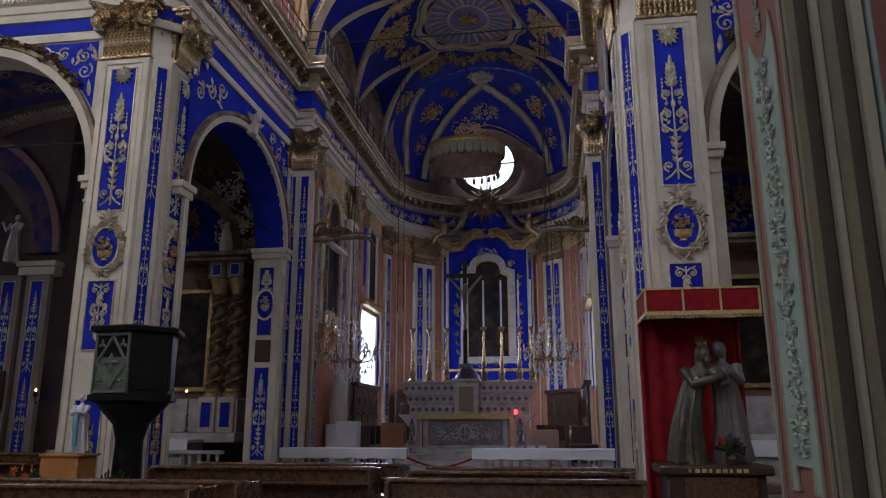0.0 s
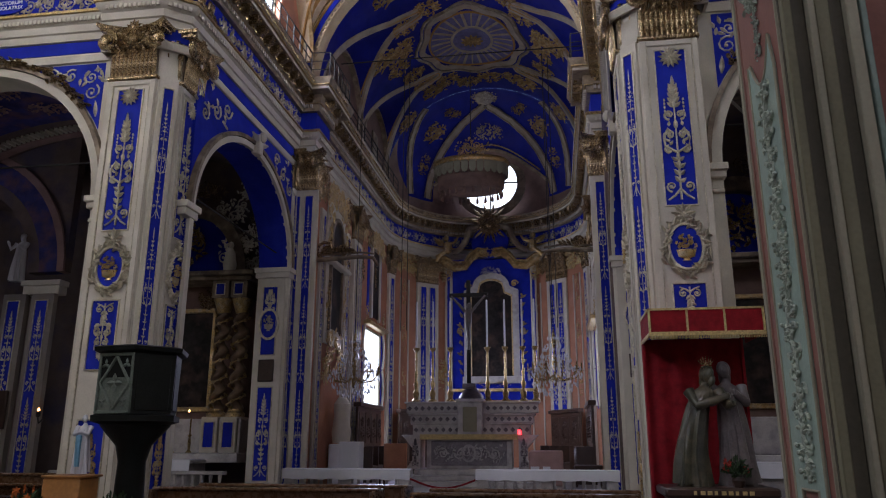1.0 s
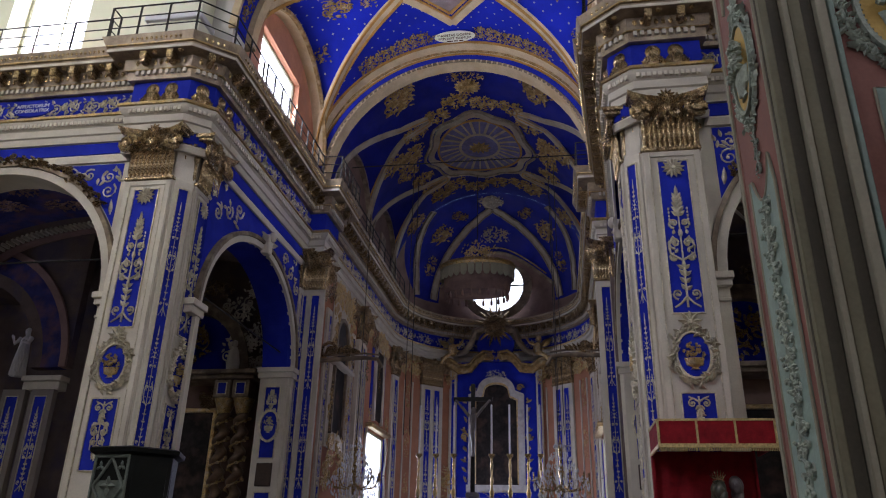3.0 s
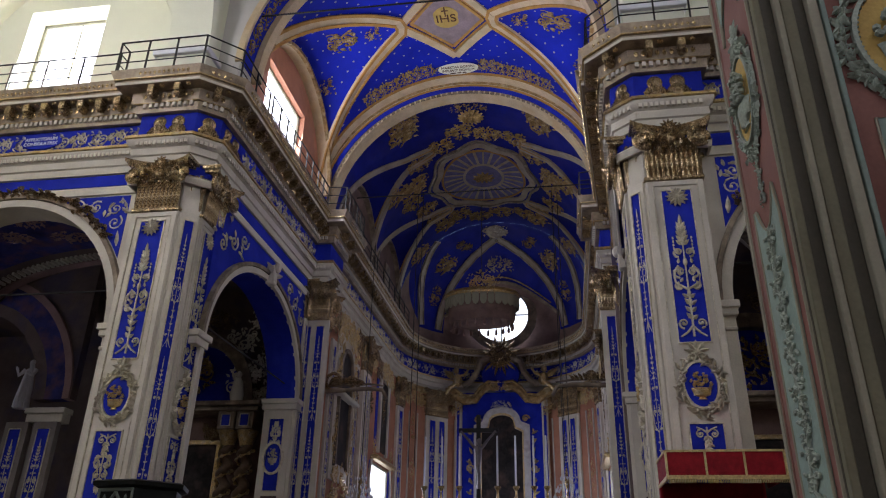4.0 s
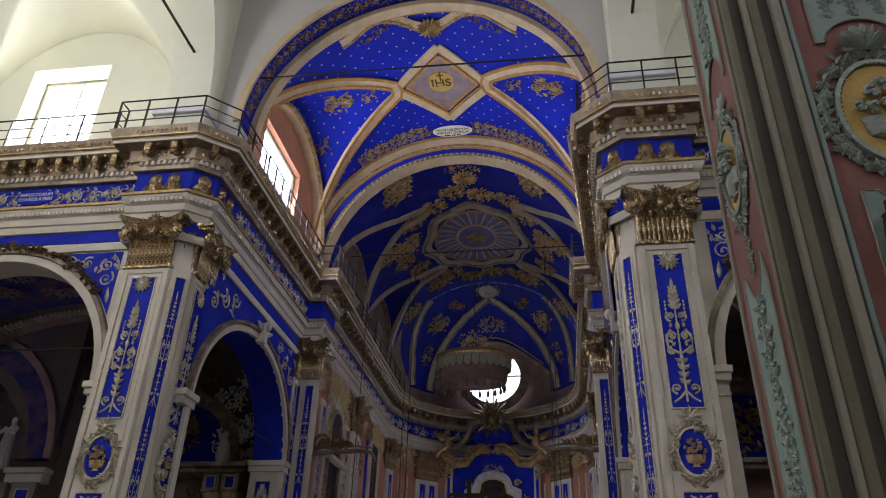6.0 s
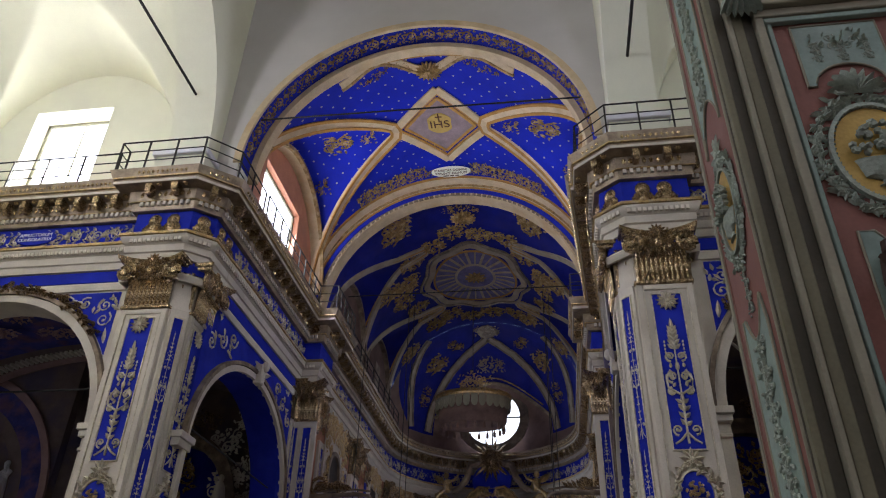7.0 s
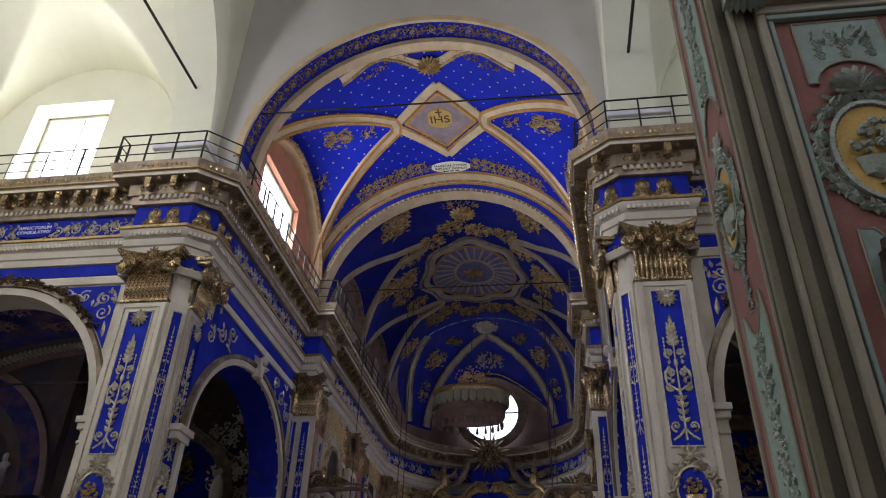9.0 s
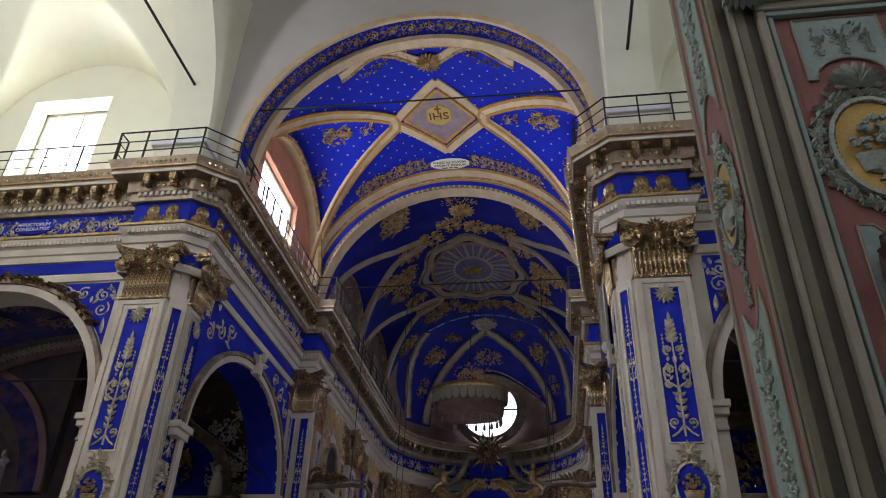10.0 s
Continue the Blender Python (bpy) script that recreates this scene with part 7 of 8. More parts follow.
for sgn in (-1, 1):
    part("side_pilaster", boxes((sgn * 1.9 - 0.14, sgn * 1.9 + 0.14, -0.3, 0.2, 3.2, 9.2), bevel=0.02), CREAM, AP)
    add_panel(AP, sgn * 1.9 - 0.06, sgn * 1.9 + 0.06, 3.6, 8.9, -0.3, name="blue_strip")
    part("gilt_scroll", foliage_cluster(0.7, 1.4, 130, 34, 6), GOLD, AP, "", pose(sgn * 2.1, -0.4, 4.4))
    part("gilt_scroll", foliage_cluster(0.6, 0.9, 131, 30, 5), GOLD, AP, "", pose(sgn * 2.0, -0.4, 8.9))
    bm = bmesh.new()
    pts = [(sgn * 0.15, -0.35, 9.75), (sgn * 0.55, -0.38, 9.8), (sgn * 0.9, -0.4, 9.55), (sgn * 1.15, -0.42, 9.2), (sgn * 1.6, -0.42, 9.15), (sgn * 2.0, -0.42, 9.45), (sgn * 2.45, -0.4, 9.5)]
    tube(bm, pts, 0.17, 0.2, 8)
    tube(bm, [(x, y - 0.12, z + 0.2) for x, y, z in pts], 0.06, 0.06, 6)
    part("broken_pediment", bm, FRESCO, AP, "gilded swelling pediment")
    bm = bmesh.new()
    tube(bm, [(sgn * 0.35, -0.5, 11.1), (sgn * 0.9, -0.55, 10.9), (sgn * 1.05, -0.55, 10.4), (sgn * 1.35, -0.5, 10.0), (sgn * 1.7, -0.45, 9.85)], 0.16, 0.13, 8)
    part("gable_scroll", bm, STONE, AP, "dull gilded gable scroll")
    bm = bmesh.new()
    blob(bm, (0, 0, 0.3), 0.22, 0.2, 0.32)
    blob(bm, (0.05 * sgn, -0.1, 0.72), 0.13, 0.13, 0.15)
    tube(bm, [(0.1 * sgn, -0.1, 0.1), (0.35 * sgn, -0.2, -0.1), (0.5 * sgn, -0.15, -0.35)], 0.11, 0.06)
    tube(bm, [(-0.1 * sgn, -0.1, 0.45), (-0.35 * sgn, -0.2, 0.5), (-0.5 * sgn, -0.15, 0.75)], 0.07, 0.05)
    leaf(bm, (0.15 * sgn, 0.4), 0.6, 0.3, -sgn * 0.9, y=0.05, curl=0.1)
    part("gilt_figure", bm, GOLD, AP, "gilded stucco figure seated on the pediment", pose(sgn * 1.9, -0.6, 9.75))
bm = bmesh.new()
for sgn in (-1, 1):
    for k in range(9):
        leaf(bm, (sgn * 1.3, 4.4 + 0.42 * k), 0.3, 0.12, -sgn * radians(25 + 20 * (k % 3)), y=-0.1, curl=0.06)
        blob(bm, (sgn * (1.36 + 0.06 * (k % 2)), -0.12, 4.55 + 0.42 * k), 0.05, 0.05, 0.07, 0, 6, 4)
    spiral(bm, (sgn * 1.05, 8.4), 0.17, 1.4, 0.04, 0, sgn, -0.2)
    spiral(bm, (sgn * 1.4, 6.3), 0.18, 1.4, 0.045, 0, -sgn, -0.14)
part("gilt_trail", bm, GOLD, AP)
part("gilt_liner", band(bmesh.new(), [(x * 0.93, 6.3 + (z - 6.3) * 0.965) for x, z in inner], inner, -0.2, -0.1), GOLD, AP, "narrow gilt liner round the painting")
part("cloud_relief", foliage_cluster(1.1, 0.5, 134, 30, 5), MARBLE, AP, "", pose(0, -0.34, 8.95))
part("lower_relief", foliage_cluster(2.0, 0.34, 135, 34, 6), GOLD, AP, "", pose(0, -0.32, 3.95))
part("lower_frame", boxes((-1.8, 1.8, -0.3, 0.2, 3.65, 3.78), (-1.8, 1.8, -0.3, 0.2, 3.2, 3.28), bevel=0.02), GOLD, AP)
part("crown_field", oval_plate(0.85, 0.75, 0.1), BLUE, AP, "", pose(0, -0.3, 10.3))
part("gilt_shell", foliage_cluster(0.9, 0.6, 133, 30, 4), GOLD, AP, "", pose(0, -0.62, 9.75))
SB = thing("sunburst", pose(XS - 0.07, 31.9, 11.15), "gilded stucco sunburst over the altarpiece", "relief")
ray0 = None
for k in range(24):
    m = pose(0, 0, 0, 0, 15 * k, 0) @ Matrix.Scale(1.0 if k % 2 else 0.75, 4)
    if ray0 is None:
        bm = bmesh.new()
        leaf(bm, (0, 0.2), 0.8, 0.16, 0, curl=0.06)
        ray0 = part("ray", bm, CAPITAL, SB, "", m)
    else:
        again(ray0, m)
bm = bmesh.new()
blob(bm, (0, -0.05, 0), 0.26, 0.15, 0.26, 0, 10, 6)
for k in range(14):
    a = 0.449 * k
    blob(bm, (0.42 * math.cos(a), -0.04, 0.36 * math.sin(a)), 0.15, 0.1, 0.12, a, 7, 5)
part("cloud", bm, CAPITAL, SB, "dull gilded ring of clouds")

def choir_stalls(m, seats, label):
    ch = thing("choir_stalls", m, label, "choir stalls", "choir stalls")
    w = 0.4 * seats
    part("back_panel", boxes((-w, w, -0.5, -0.42, 0.0, 2.35), bevel=0.01), WOOD, ch)
    part("cornice", boxes((-w - 0.05, w + 0.05, -0.6, -0.35, 2.35, 2.5), bevel=0.02), WOOD, ch)
    part("seat", boxes((-w, w, -1.0, -0.5, 0.42, 0.5), bevel=0.01), WOOD, ch)
    part("seat_front", boxes((-w, w, -1.0, -0.94, 0, 0.42), bevel=0.01), WOOD, ch)
    for k in range(seats + 1):
        px = -w + 0.8 * k
        part("divider", boxes((px - 0.03, px + 0.03, -1.02, -0.5, 0, 1.1), bevel=0.01), WOOD, ch)
        if k < seats:
            cp = part("carved_panel", boxes((px + 0.1, px + 0.7, -0.53, -0.5, 1.2, 2.2), bevel=0.015), WOOD, ch)
            ornament("stall_relief", lambda: foliage_cluster(0.46, 0.8, 190, 24, 5), WOOD, cp, pose(px + 0.4, -0.53, 1.7), "relief")
    return ch


# wall furniture of the sanctuary sides
for s, x in ((1, -6.83), (-1, ms(-6.83))):
    def at(y, z, out=0.0):
        return pose(x + s * out, y, z, 0, 0, 90 * s)
    for y, w in ((20.6, 0.45), (23.3, 0.5), (24.95, 0.3)):
        strip_pilaster(at(y, 0.3), w, 0.08, 8.1, "narrow cream wall strip with a blue ribbon", 1, cap=False, seed=4, group="wall strips")
    t = thing("wall_painting", at(22.0, 0), "dark oval-headed painting in a cream and gilt stucco frame", "painting", "sanctuary paintings")
    part("stucco_field", boxes((-0.95, 0.95, -0.05, 0, 4.4, 9.0), bevel=0.02), CREAM, t)
    bm = bmesh.new()
    pts = [(-0.55, 4.9)] + arc(0, 7.7, 0.55, 0.7, n=12) + [(0.55, 4.9)]
    bm.faces.new([bm.verts.new((px, -0.07, pz)) for px, pz in pts])
    part("canvas", bm, PAINTING, t)
    part("frame", band(bmesh.new(), pts, [(px * 1.2, (pz - 6.5) * 1.06 + 6.5) for px, pz in pts], -0.14, -0.03), STONE, t)
    part("shelf", boxes((-1.0, 1.0, -0.3, 0, 6.85, 6.98), bevel=0.03), CREAM, t)
    for k, (px, pz, w, h) in enumerate(((0, 4.3, 2.1, 1.3), (-0.8, 8.9, 0.9, 1.4), (0.8, 8.9, 0.9, 1.4), (0, 9.2, 1.0, 0.8), (-0.85, 5.6, 0.45, 1.8), (0.85, 5.6, 0.45, 1.8), (-0.85, 7.6, 0.45, 1.4), (0.85, 7.6, 0.45, 1.4), (0.9, 3.6, 0.7, 1.0), (-0.9, 3.6, 0.7, 1.0))):
        part("gilt_relief", foliage_cluster(w, h, 140 + k, 34, 6), GOLD, t, "", pose(px, -0.12, pz))
    if s > 0:
        bm = bmesh.new()
        lathe(bm, [(0.26, 0.0), (0.3, 0.3), (0.24, 0.8), (0.26, 1.15), (0.12, 1.35)], 12)
        blob(bm, (0, -0.03, 1.48), 0.11, 0.12, 0.15, 0, 8, 6)
        bm.transform(at(22.1, 1.5, 0.4))
        solid("niche_statue", bm, CREAM, "pale robed plaster statue on a white pedestal", "statue", "thing")
        solid("pedestal", boxes((x + s * 0.4 - 0.3, x + s * 0.4 + 0.3, 21.8, 22.4, 0.3, 1.48), bevel=0.03), LINEN, "tall white pedestal under a plaster statue", "pedestal", "thing")
    t = thing("window_surround", at(27.25, 0.15), "scalloped blue and cream window surround with a gilt cornice", "window surround", "window surrounds")
    part("gilt_cornice", boxes((-1.5, 1.5, -0.3, 0, 5.55, 5.72), bevel=0.05), GOLD, t)
    for sgn in (-1, 1):
        bm = bmesh.new()
        for k in range(2):
            tube(bm, [(sgn * (1.42 + 0.22 * math.sin(math.pi * i / 8)), -0.06, 2.7 + 1.45 * k + 1.4 * i / 8) for i in range(9)], 0.05)
        part("scalloped_edge", bm, CREAM, t)
        part("blue_margin", boxes((sgn * 1.46 - 0.1, sgn * 1.46 + 0.1, -0.02, 0, 2.6, 5.5)), BLUE, t)
    part("upper_painting", boxes((-0.55, 0.55, -0.06, 0, 6.0, 8.6), bevel=0.02), PAINTING, t)
    part("upper_frame", boxes((-0.7, -0.55, -0.12, 0, 5.9, 8.8), (0.55, 0.7, -0.12, 0, 5.9, 8.8), (-0.7, 0.7, -0.12, 0, 8.65, 8.85), bevel=0.02), CREAM, t)
    for sgn in (-1, 1):
        part("blue_side", boxes((sgn * 0.95 - 0.14, sgn * 0.95 + 0.14, -0.03, 0, 6.0, 8.7), bevel=0.006), BLUE, t)
        part("gilt_relief", foliage_cluster(0.5, 0.9, 150, 24, 4), GOLD, t, "", pose(sgn * 1.3, -0.1, 5.9))
    part("gilt_crest", foliage_cluster(2.0, 0.9, 152, 44, 8), GOLD, t, "", pose(0, -0.12, 9.0))
    choir_stalls(at(25.2, 0.3), 4, "dark carved walnut choir stalls along the sanctuary wall")
    choir_stalls(apse_pose(APSE_R - 0.35, -62 * s, 0.3), 3, "dark carved walnut choir stalls in the curve of the apse")
# apse side facets: cream frames with gilt relief on terracotta
for deg in (-62, -27, 27, 62):
    t = thing("apse_relief", apse_pose(APSE_R, deg, 0), "gilded stucco trails on the terracotta apse wall", "relief", "apse reliefs")
    for k in range(3):
        ornament(("apse_trail", k), lambda: foliage_cluster(0.34, 1.5, 160 + k, 30, 5), GOLD, t, pose(0, -0.03, 4.0 + 1.9 * k), "gilt_trail")
    part("edge_strip", boxes((-0.3, -0.24, -0.06, 0, 0.5, 8.4), (0.24, 0.3, -0.06, 0, 0.5, 8.4), bevel=0.008), CREAM, t)
for deg in (-62, 62):
    part_t = thing("apse_cornice_swag", apse_pose(APSE_R, deg, 9.0), "gilded swag under the apse entablature", "relief", "apse swags")
    part("swag", foliage_cluster(1.6, 0.7, 170, 44, 7), GOLD, part_t, "", pose(0, -0.1, 0))
sash = [apse_point(APSE_R - 0.12, d) for d in range(-86, 87, 6)]
solid("trim_apse_moulding", sweep(bmesh.new(), [(0, 9.3), (0.06, 9.28), (0.1, 9.4), (0.06, 9.55), (0, 9.55)], sash), FRESCO, "ochre moulding under the apse entablature")

# crystal chandeliers, hanging canopy and cables
def chandelier(m, label):
    t = thing("chandelier", m, label, "chandelier", "crystal chandeliers")
    bm = bmesh.new()
    lathe(bm, [(0.03, -0.2), (0.06, 0), (0.03, 0.2), (0.08, 0.45), (0.03, 0.7), (0.06, 1.0), (0.02, 1.35)], 8)
    part("stem", bm, BRASS, t)
    arm = drop = None
    for k in range(10):
        a = 36 * k
        m1 = pose(0, 0, 0, 0, 0, a)
        if arm is None:
            bm = bmesh.new()
            tube(bm, [(0.05, 0, 0.1), (0.25, 0, -0.05), (0.55, 0, 0.0), (0.72, 0, 0.2)], 0.016)
            lathe(bm, [(0.05, 0.2), (0.07, 0.22), (0.02, 0.24), (0.02, 0.42)], 7, (0.72, 0))
            arm = part("arm", bm, BRASS, t, "", m1)
        else:
            again(arm, m1)
    bm = bmesh.new()
    rng = random.Random(9)
    for ring_r, z, n in ((0.72, 0.1, 36), (0.6, -0.1, 30), (0.45, -0.26, 26), (0.3, -0.36, 18), (0.45, 0.5, 26), (0.3, 0.85, 20), (0.16, 1.15, 12), (0.55, 0.3, 30), (0.7, 0.28, 22), (0.36, 0.66, 20)):
        for k in range(n):
            a = 2 * math.pi * k / n + rng.random() * 0.1
            blob(bm, (ring_r * math.cos(a), ring_r * math.sin(a), z - rng.random() * 0.1), 0.026, 0.026, 0.06, 0, 4, 2)
    for k in range(12):
        a = 2 * math.pi * k / 12
        for i in range(10):
            f = i / 9
            blob(bm, ((0.12 + 0.58 * f) * math.cos(a), (0.12 + 0.58 * f) * math.sin(a), 1.1 - 0.95 * f - 0.22 * math.sin(math.pi * f)), 0.022, 0.022, 0.028, 0, 4, 2)
    tagged(part("crystal_drops", bm, CRYSTAL, t, "cut crystal drops and chains"), kind="stuff")
    bm = bmesh.new()
    tube(bm, [(0, 0, 1.35), (0, 0, 8.2)], 0.012, segs=5)
    part("cable", bm, BLACK, t)
    return t


CH = chandelier(pose(-5.6, 20.3, 3.2), "crystal chandelier with brass arms hanging on a long cable")
copy_thing(CH, pose(0.0, 20.3, 3.2))
for x, y, z0, z1 in ((-4.95, 24.45, 5.2, 15.62), (-5.15, 24.45, 5.2, 15.46), (-0.05, 24.45, 5.2, 15.46), (0.15, 24.45, 5.2, 15.3)):
    bm = bmesh.new()
    tube(bm, [(x, y, z0), (x, y, z1)], 0.014, segs=5)
    solid("hanging_cable", bm, BLACK, "thin dark cable hanging from the vault", "cable", "thing", "hanging cables")

for s, x in ((1, -6.83), (-1, ms(-6.83))):
    t = thing("bracket_arm", pose(x, 20.3, 6.75), "scrolled cream and gilt bracket arm on the sanctuary wall", "bracket", "chandelier brackets")
    bm = bmesh.new()
    tube(bm, [(0, 0, 0), (s * 0.6, 0, 0.02), (s * 1.3, 0, 0.05), (s * 1.7, 0, 0.0), (s * 1.85, 0, -0.25)], 0.075, 0.05, 8)
    tube(bm, [(0, 0, 0.14), (s * 0.6, 0, 0.15), (s * 1.3, 0, 0.18), (s * 1.75, 0, 0.12)], 0.035, 0.03, 6)
    part("arm", bm, STONE, t)
    bm = bmesh.new()
    spiral(bm, (s * 0.25, 0.3), 0.3, 1.6, 0.06, radians(-90), -s)
    spiral(bm, (s * 0.75, 0.28), 0.18, 1.5, 0.045, radians(-90), s)
    for k in range(12):
        leaf(bm, (s * (0.1 + 0.1 * k), 0.15), 0.24, 0.1, radians(-50 + 9 * k), y=-0.06, curl=0.06)
    part("scroll_relief", bm, CAPITAL, t)
CAN = thing("hanging_canopy", pose(-2.97, 27.0, 11.72), "gilded hanging canopy with a scalloped tasselled valance", "canopy")
bm = bmesh.new()
lathe(bm, [(1.3, 0.25), (1.5, 0.28), (1.52, 0.34), (1.4, 0.38), (1.5, 0.44), (1.45, 0.5), (1.2, 0.52)], 36, squash=0.6)
part("gilt_cornice", bm, GOLD, CAN)
tab = None
for k in range(30):
    a = 2 * math.pi * k / 30
    m = Matrix.Translation((1.44 * math.cos(a), 0.864 * math.sin(a), 0.25)) @ Matrix.Rotation(math.atan2(0.6 * math.cos(a), -math.sin(a)), 4, "Z")
    if tab is None:
        bm = bmesh.new()
        pts = [(-0.13, 0.02), (-0.13, -0.3), (-0.08, -0.42), (0, -0.47), (0.08, -0.42), (0.13, -0.3), (0.13, 0.02)]
        f0 = [bm.verts.new((px, -0.015, pz)) for px, pz in pts]
        f1 = [bm.verts.new((px, 0.015, pz)) for px, pz in pts]
        bm.faces.new(f0), bm.faces.new(f1[::-1])
        for i in range(len(pts)):
            bm.faces.new((f0[i], f0[(i + 1) % len(pts)], f1[(i + 1) % len(pts)], f1[i]))
        band(bm, arc(0, -0.2, 0.05, 0.1, 0, 360, 10), arc(0, -0.2, 0.08, 0.14, 0, 360, 10), -0.035, 0.0)
        tab = part("valance_tab", bm, PUTTY, CAN, "dim scalloped valance tab", m)
    else:
        again(tab, m)
bm = bmesh.new()
lathe(bm, [(1.24, -0.72), (1.3, -0.6), (1.34, -0.1), (1.38, 0.24)], 30, squash=0.58)
part("inner_cloth", bm, DARKWALL, CAN)
tassel = None
for k in range(22):
    a = 2 * math.pi * k / 22
    m = Matrix.Translation((1.2 * math.cos(a), 0.69 * math.sin(a), -0.72)) @ Matrix.Rotation(math.atan2(0.6 * math.cos(a), -math.sin(a)), 4, "Z")
    if tassel is None:
        bm = bmesh.new()
        lathe(bm, [(0.02, 0.02), (0.02, -0.06), (0.05, -0.1), (0.06, -0.26), (0.03, -0.3)], 7)
        tassel = part("tassel", bm, DARKWALL, CAN, "", m)
    else:
        again(tassel, m)
part("crest", foliage_cluster(1.5, 0.8, 180, 44, 8), GOLD, CAN, "", pose(0.15, -0.7, 0.85))
bm = bmesh.new()
tube(bm, [(0, 0, 0.5), (0, 0, 4.5)], 0.015, segs=5)
part("cable", bm, BLACK, CAN)

# gilded trails below the sanctuary entablature
for s, x in ((1, -6.83), (-1, ms(-6.83))):
    t = thing("gilded_wall_relief", pose(x, 0, 0, 0, 0, 90 * s), "gilded stucco scrolls and leaves under the sanctuary entablature", "relief", "sanctuary reliefs")
    for k in range(9):
        yy = s * (20.4 + 0.95 * k)
        ornament(("wall_trail", k % 3), lambda: foliage_cluster(0.95, 0.9, 240 + k % 3, 34, 6), GOLD if k % 3 else CAPITAL, t, pose(yy, -0.12, 9.0 + 0.12 * (k % 2)), "gilt_trail")
        if k % 2:
            ornament(("wall_drop", 0), lambda: foliage_cluster(0.4, 1.7, 250, 40, 6), CAPITAL, t, pose(yy, -0.1, 7.6), "gilt_trail")
t = thing("gilded_wall_relief", pose(0, 0, 0), "gilded stucco scrolls under the apse entablature", "relief", "sanctuary reliefs")
for k, d in enumerate((-84, -70, -58, -30, -22, 22, 30, 58, 70, 84)):
    ornament(("wall_trail", k % 3), None, None, t, apse_pose(APSE_R - 0.1, d, 8.95) @ Matrix.Scale(0.8, 4), "gilt_trail")


# ---------------------------------------------------------------- loose furnishings of the crossing
def robed_figure(h, lean, width, seed, arm_to, folds=9, head_turn=0.0, hair=True):
    """A robed standing figure as one mesh; lean is how far its head sits from its feet in x."""
    bm = bmesh.new()
    segs, n = 48, 40
    rng = random.Random(seed)
    ph = rng.uniform(0, 6)
    rings = []
    prof = [(0, 0.235), (0.08, 0.215), (0.3, 0.18), (0.48, 0.158), (0.6, 0.138), (0.7, 0.158), (0.76, 0.168), (0.795, 0.14), (0.825, 0.065), (0.86, 0.05)]
    for i in range(n + 1):
        f = 0.86 * i / n
        for (a, ra), (b, rb) in zip(prof, prof[1:]):
            if a <= f <= b + 1e-6:
                r = ra + (rb - ra) * (f - a) / (b - a)
        cx = lean * f * f / 0.75
        depth = 0.30 * (1 - f / 0.85) if f < 0.8 else 0
        ring_v = []
        for k in range(segs):
            a = 2 * math.pi * k / segs
            fold = 1 + depth * (0.55 * math.sin(folds * a + ph + 2.2 * f) + 0.45 * math.sin(5 * a - 3 * f + ph)) + 0.03 * math.sin(17 * a + 9 * f)
            ring_v.append(bm.verts.new((cx + width * r * fold * math.cos(a), 0.72 * r * fold * math.sin(a), f * h)))
        rings.append(ring_v)
    for a, b in zip(rings, rings[1:]):
        for k in range(segs):
            bm.faces.new((a[k], a[(k + 1) % segs], b[(k + 1) % segs], b[k]))
    bm.faces.new(rings[0][::-1]), bm.faces.new(rings[-1])
    hx = lean * 1.08 + 0.02 * head_turn
    blob(bm, (hx, -0.04, h * 0.93), 0.078, 0.095, 0.118, -0.25 * head_turn, 16, 12)
    blob(bm, (hx + 0.03 * head_turn, -0.13, h * 0.925), 0.016, 0.025, 0.03, 0, 6, 5)
    if hair:
        blob(bm, (hx - 0.02 * head_turn, 0.02, h * 0.935), 0.1, 0.1, 0.13, -0.2 * head_turn, 14, 10)
        blob(bm, (hx - 0.03 * head_turn, 0.05, h * 0.87), 0.09, 0.07, 0.13, 0, 12, 8)
        if head_turn > 0:
            blob(bm, (hx + 0.03, -0.1, h * 0.875), 0.05, 0.05, 0.085, -0.3, 10, 7)
    for (sx, ex, ez) in arm_to:
        tube(bm, [(lean * 0.85 + sx * 0.2, 0, h * 0.79), (lean * 0.85 + sx * 0.26 + 0.3 * (ex - sx * 0.2), -0.14, h * 0.66), (lean * 0.85 + ex, -0.24, h * ez)], 0.085, 0.05, 12)
        blob(bm, (lean * 0.85 + ex, -0.26, h * ez), 0.04, 0.04, 0.05)
    # cloak hanging from the shoulders in heavy folds
    n, m2 = 22, 48
    rows = []
    for i in range(n + 1):
        f = 0.775 - 0.75 * i / n
        row = []
        for k in range(m2 + 1):
            a = radians(20 + 250 * k / m2) if head_turn >= 0 else radians(-90 + 250 * k / m2)
            r = (0.125 + 0.15 * (1 - f / 0.775) ** 0.6) * (1 + (0.05 + 0.13 * (1 - f)) * math.sin(9 * a + 3 * f + ph) + 0.04 * math.sin(17 * a - 5 * f))
            row.append(bm.verts.new((lean * f * f / 0.75 + width * r * math.cos(a), 0.8 * r * math.sin(a), f * h)))
        rows.append(row)
    for a, b in zip(rows, rows[1:]):
        for k in range(m2):
            bm.faces.new((a[k], a[k + 1], b[k + 1], b[k]))
    return bm


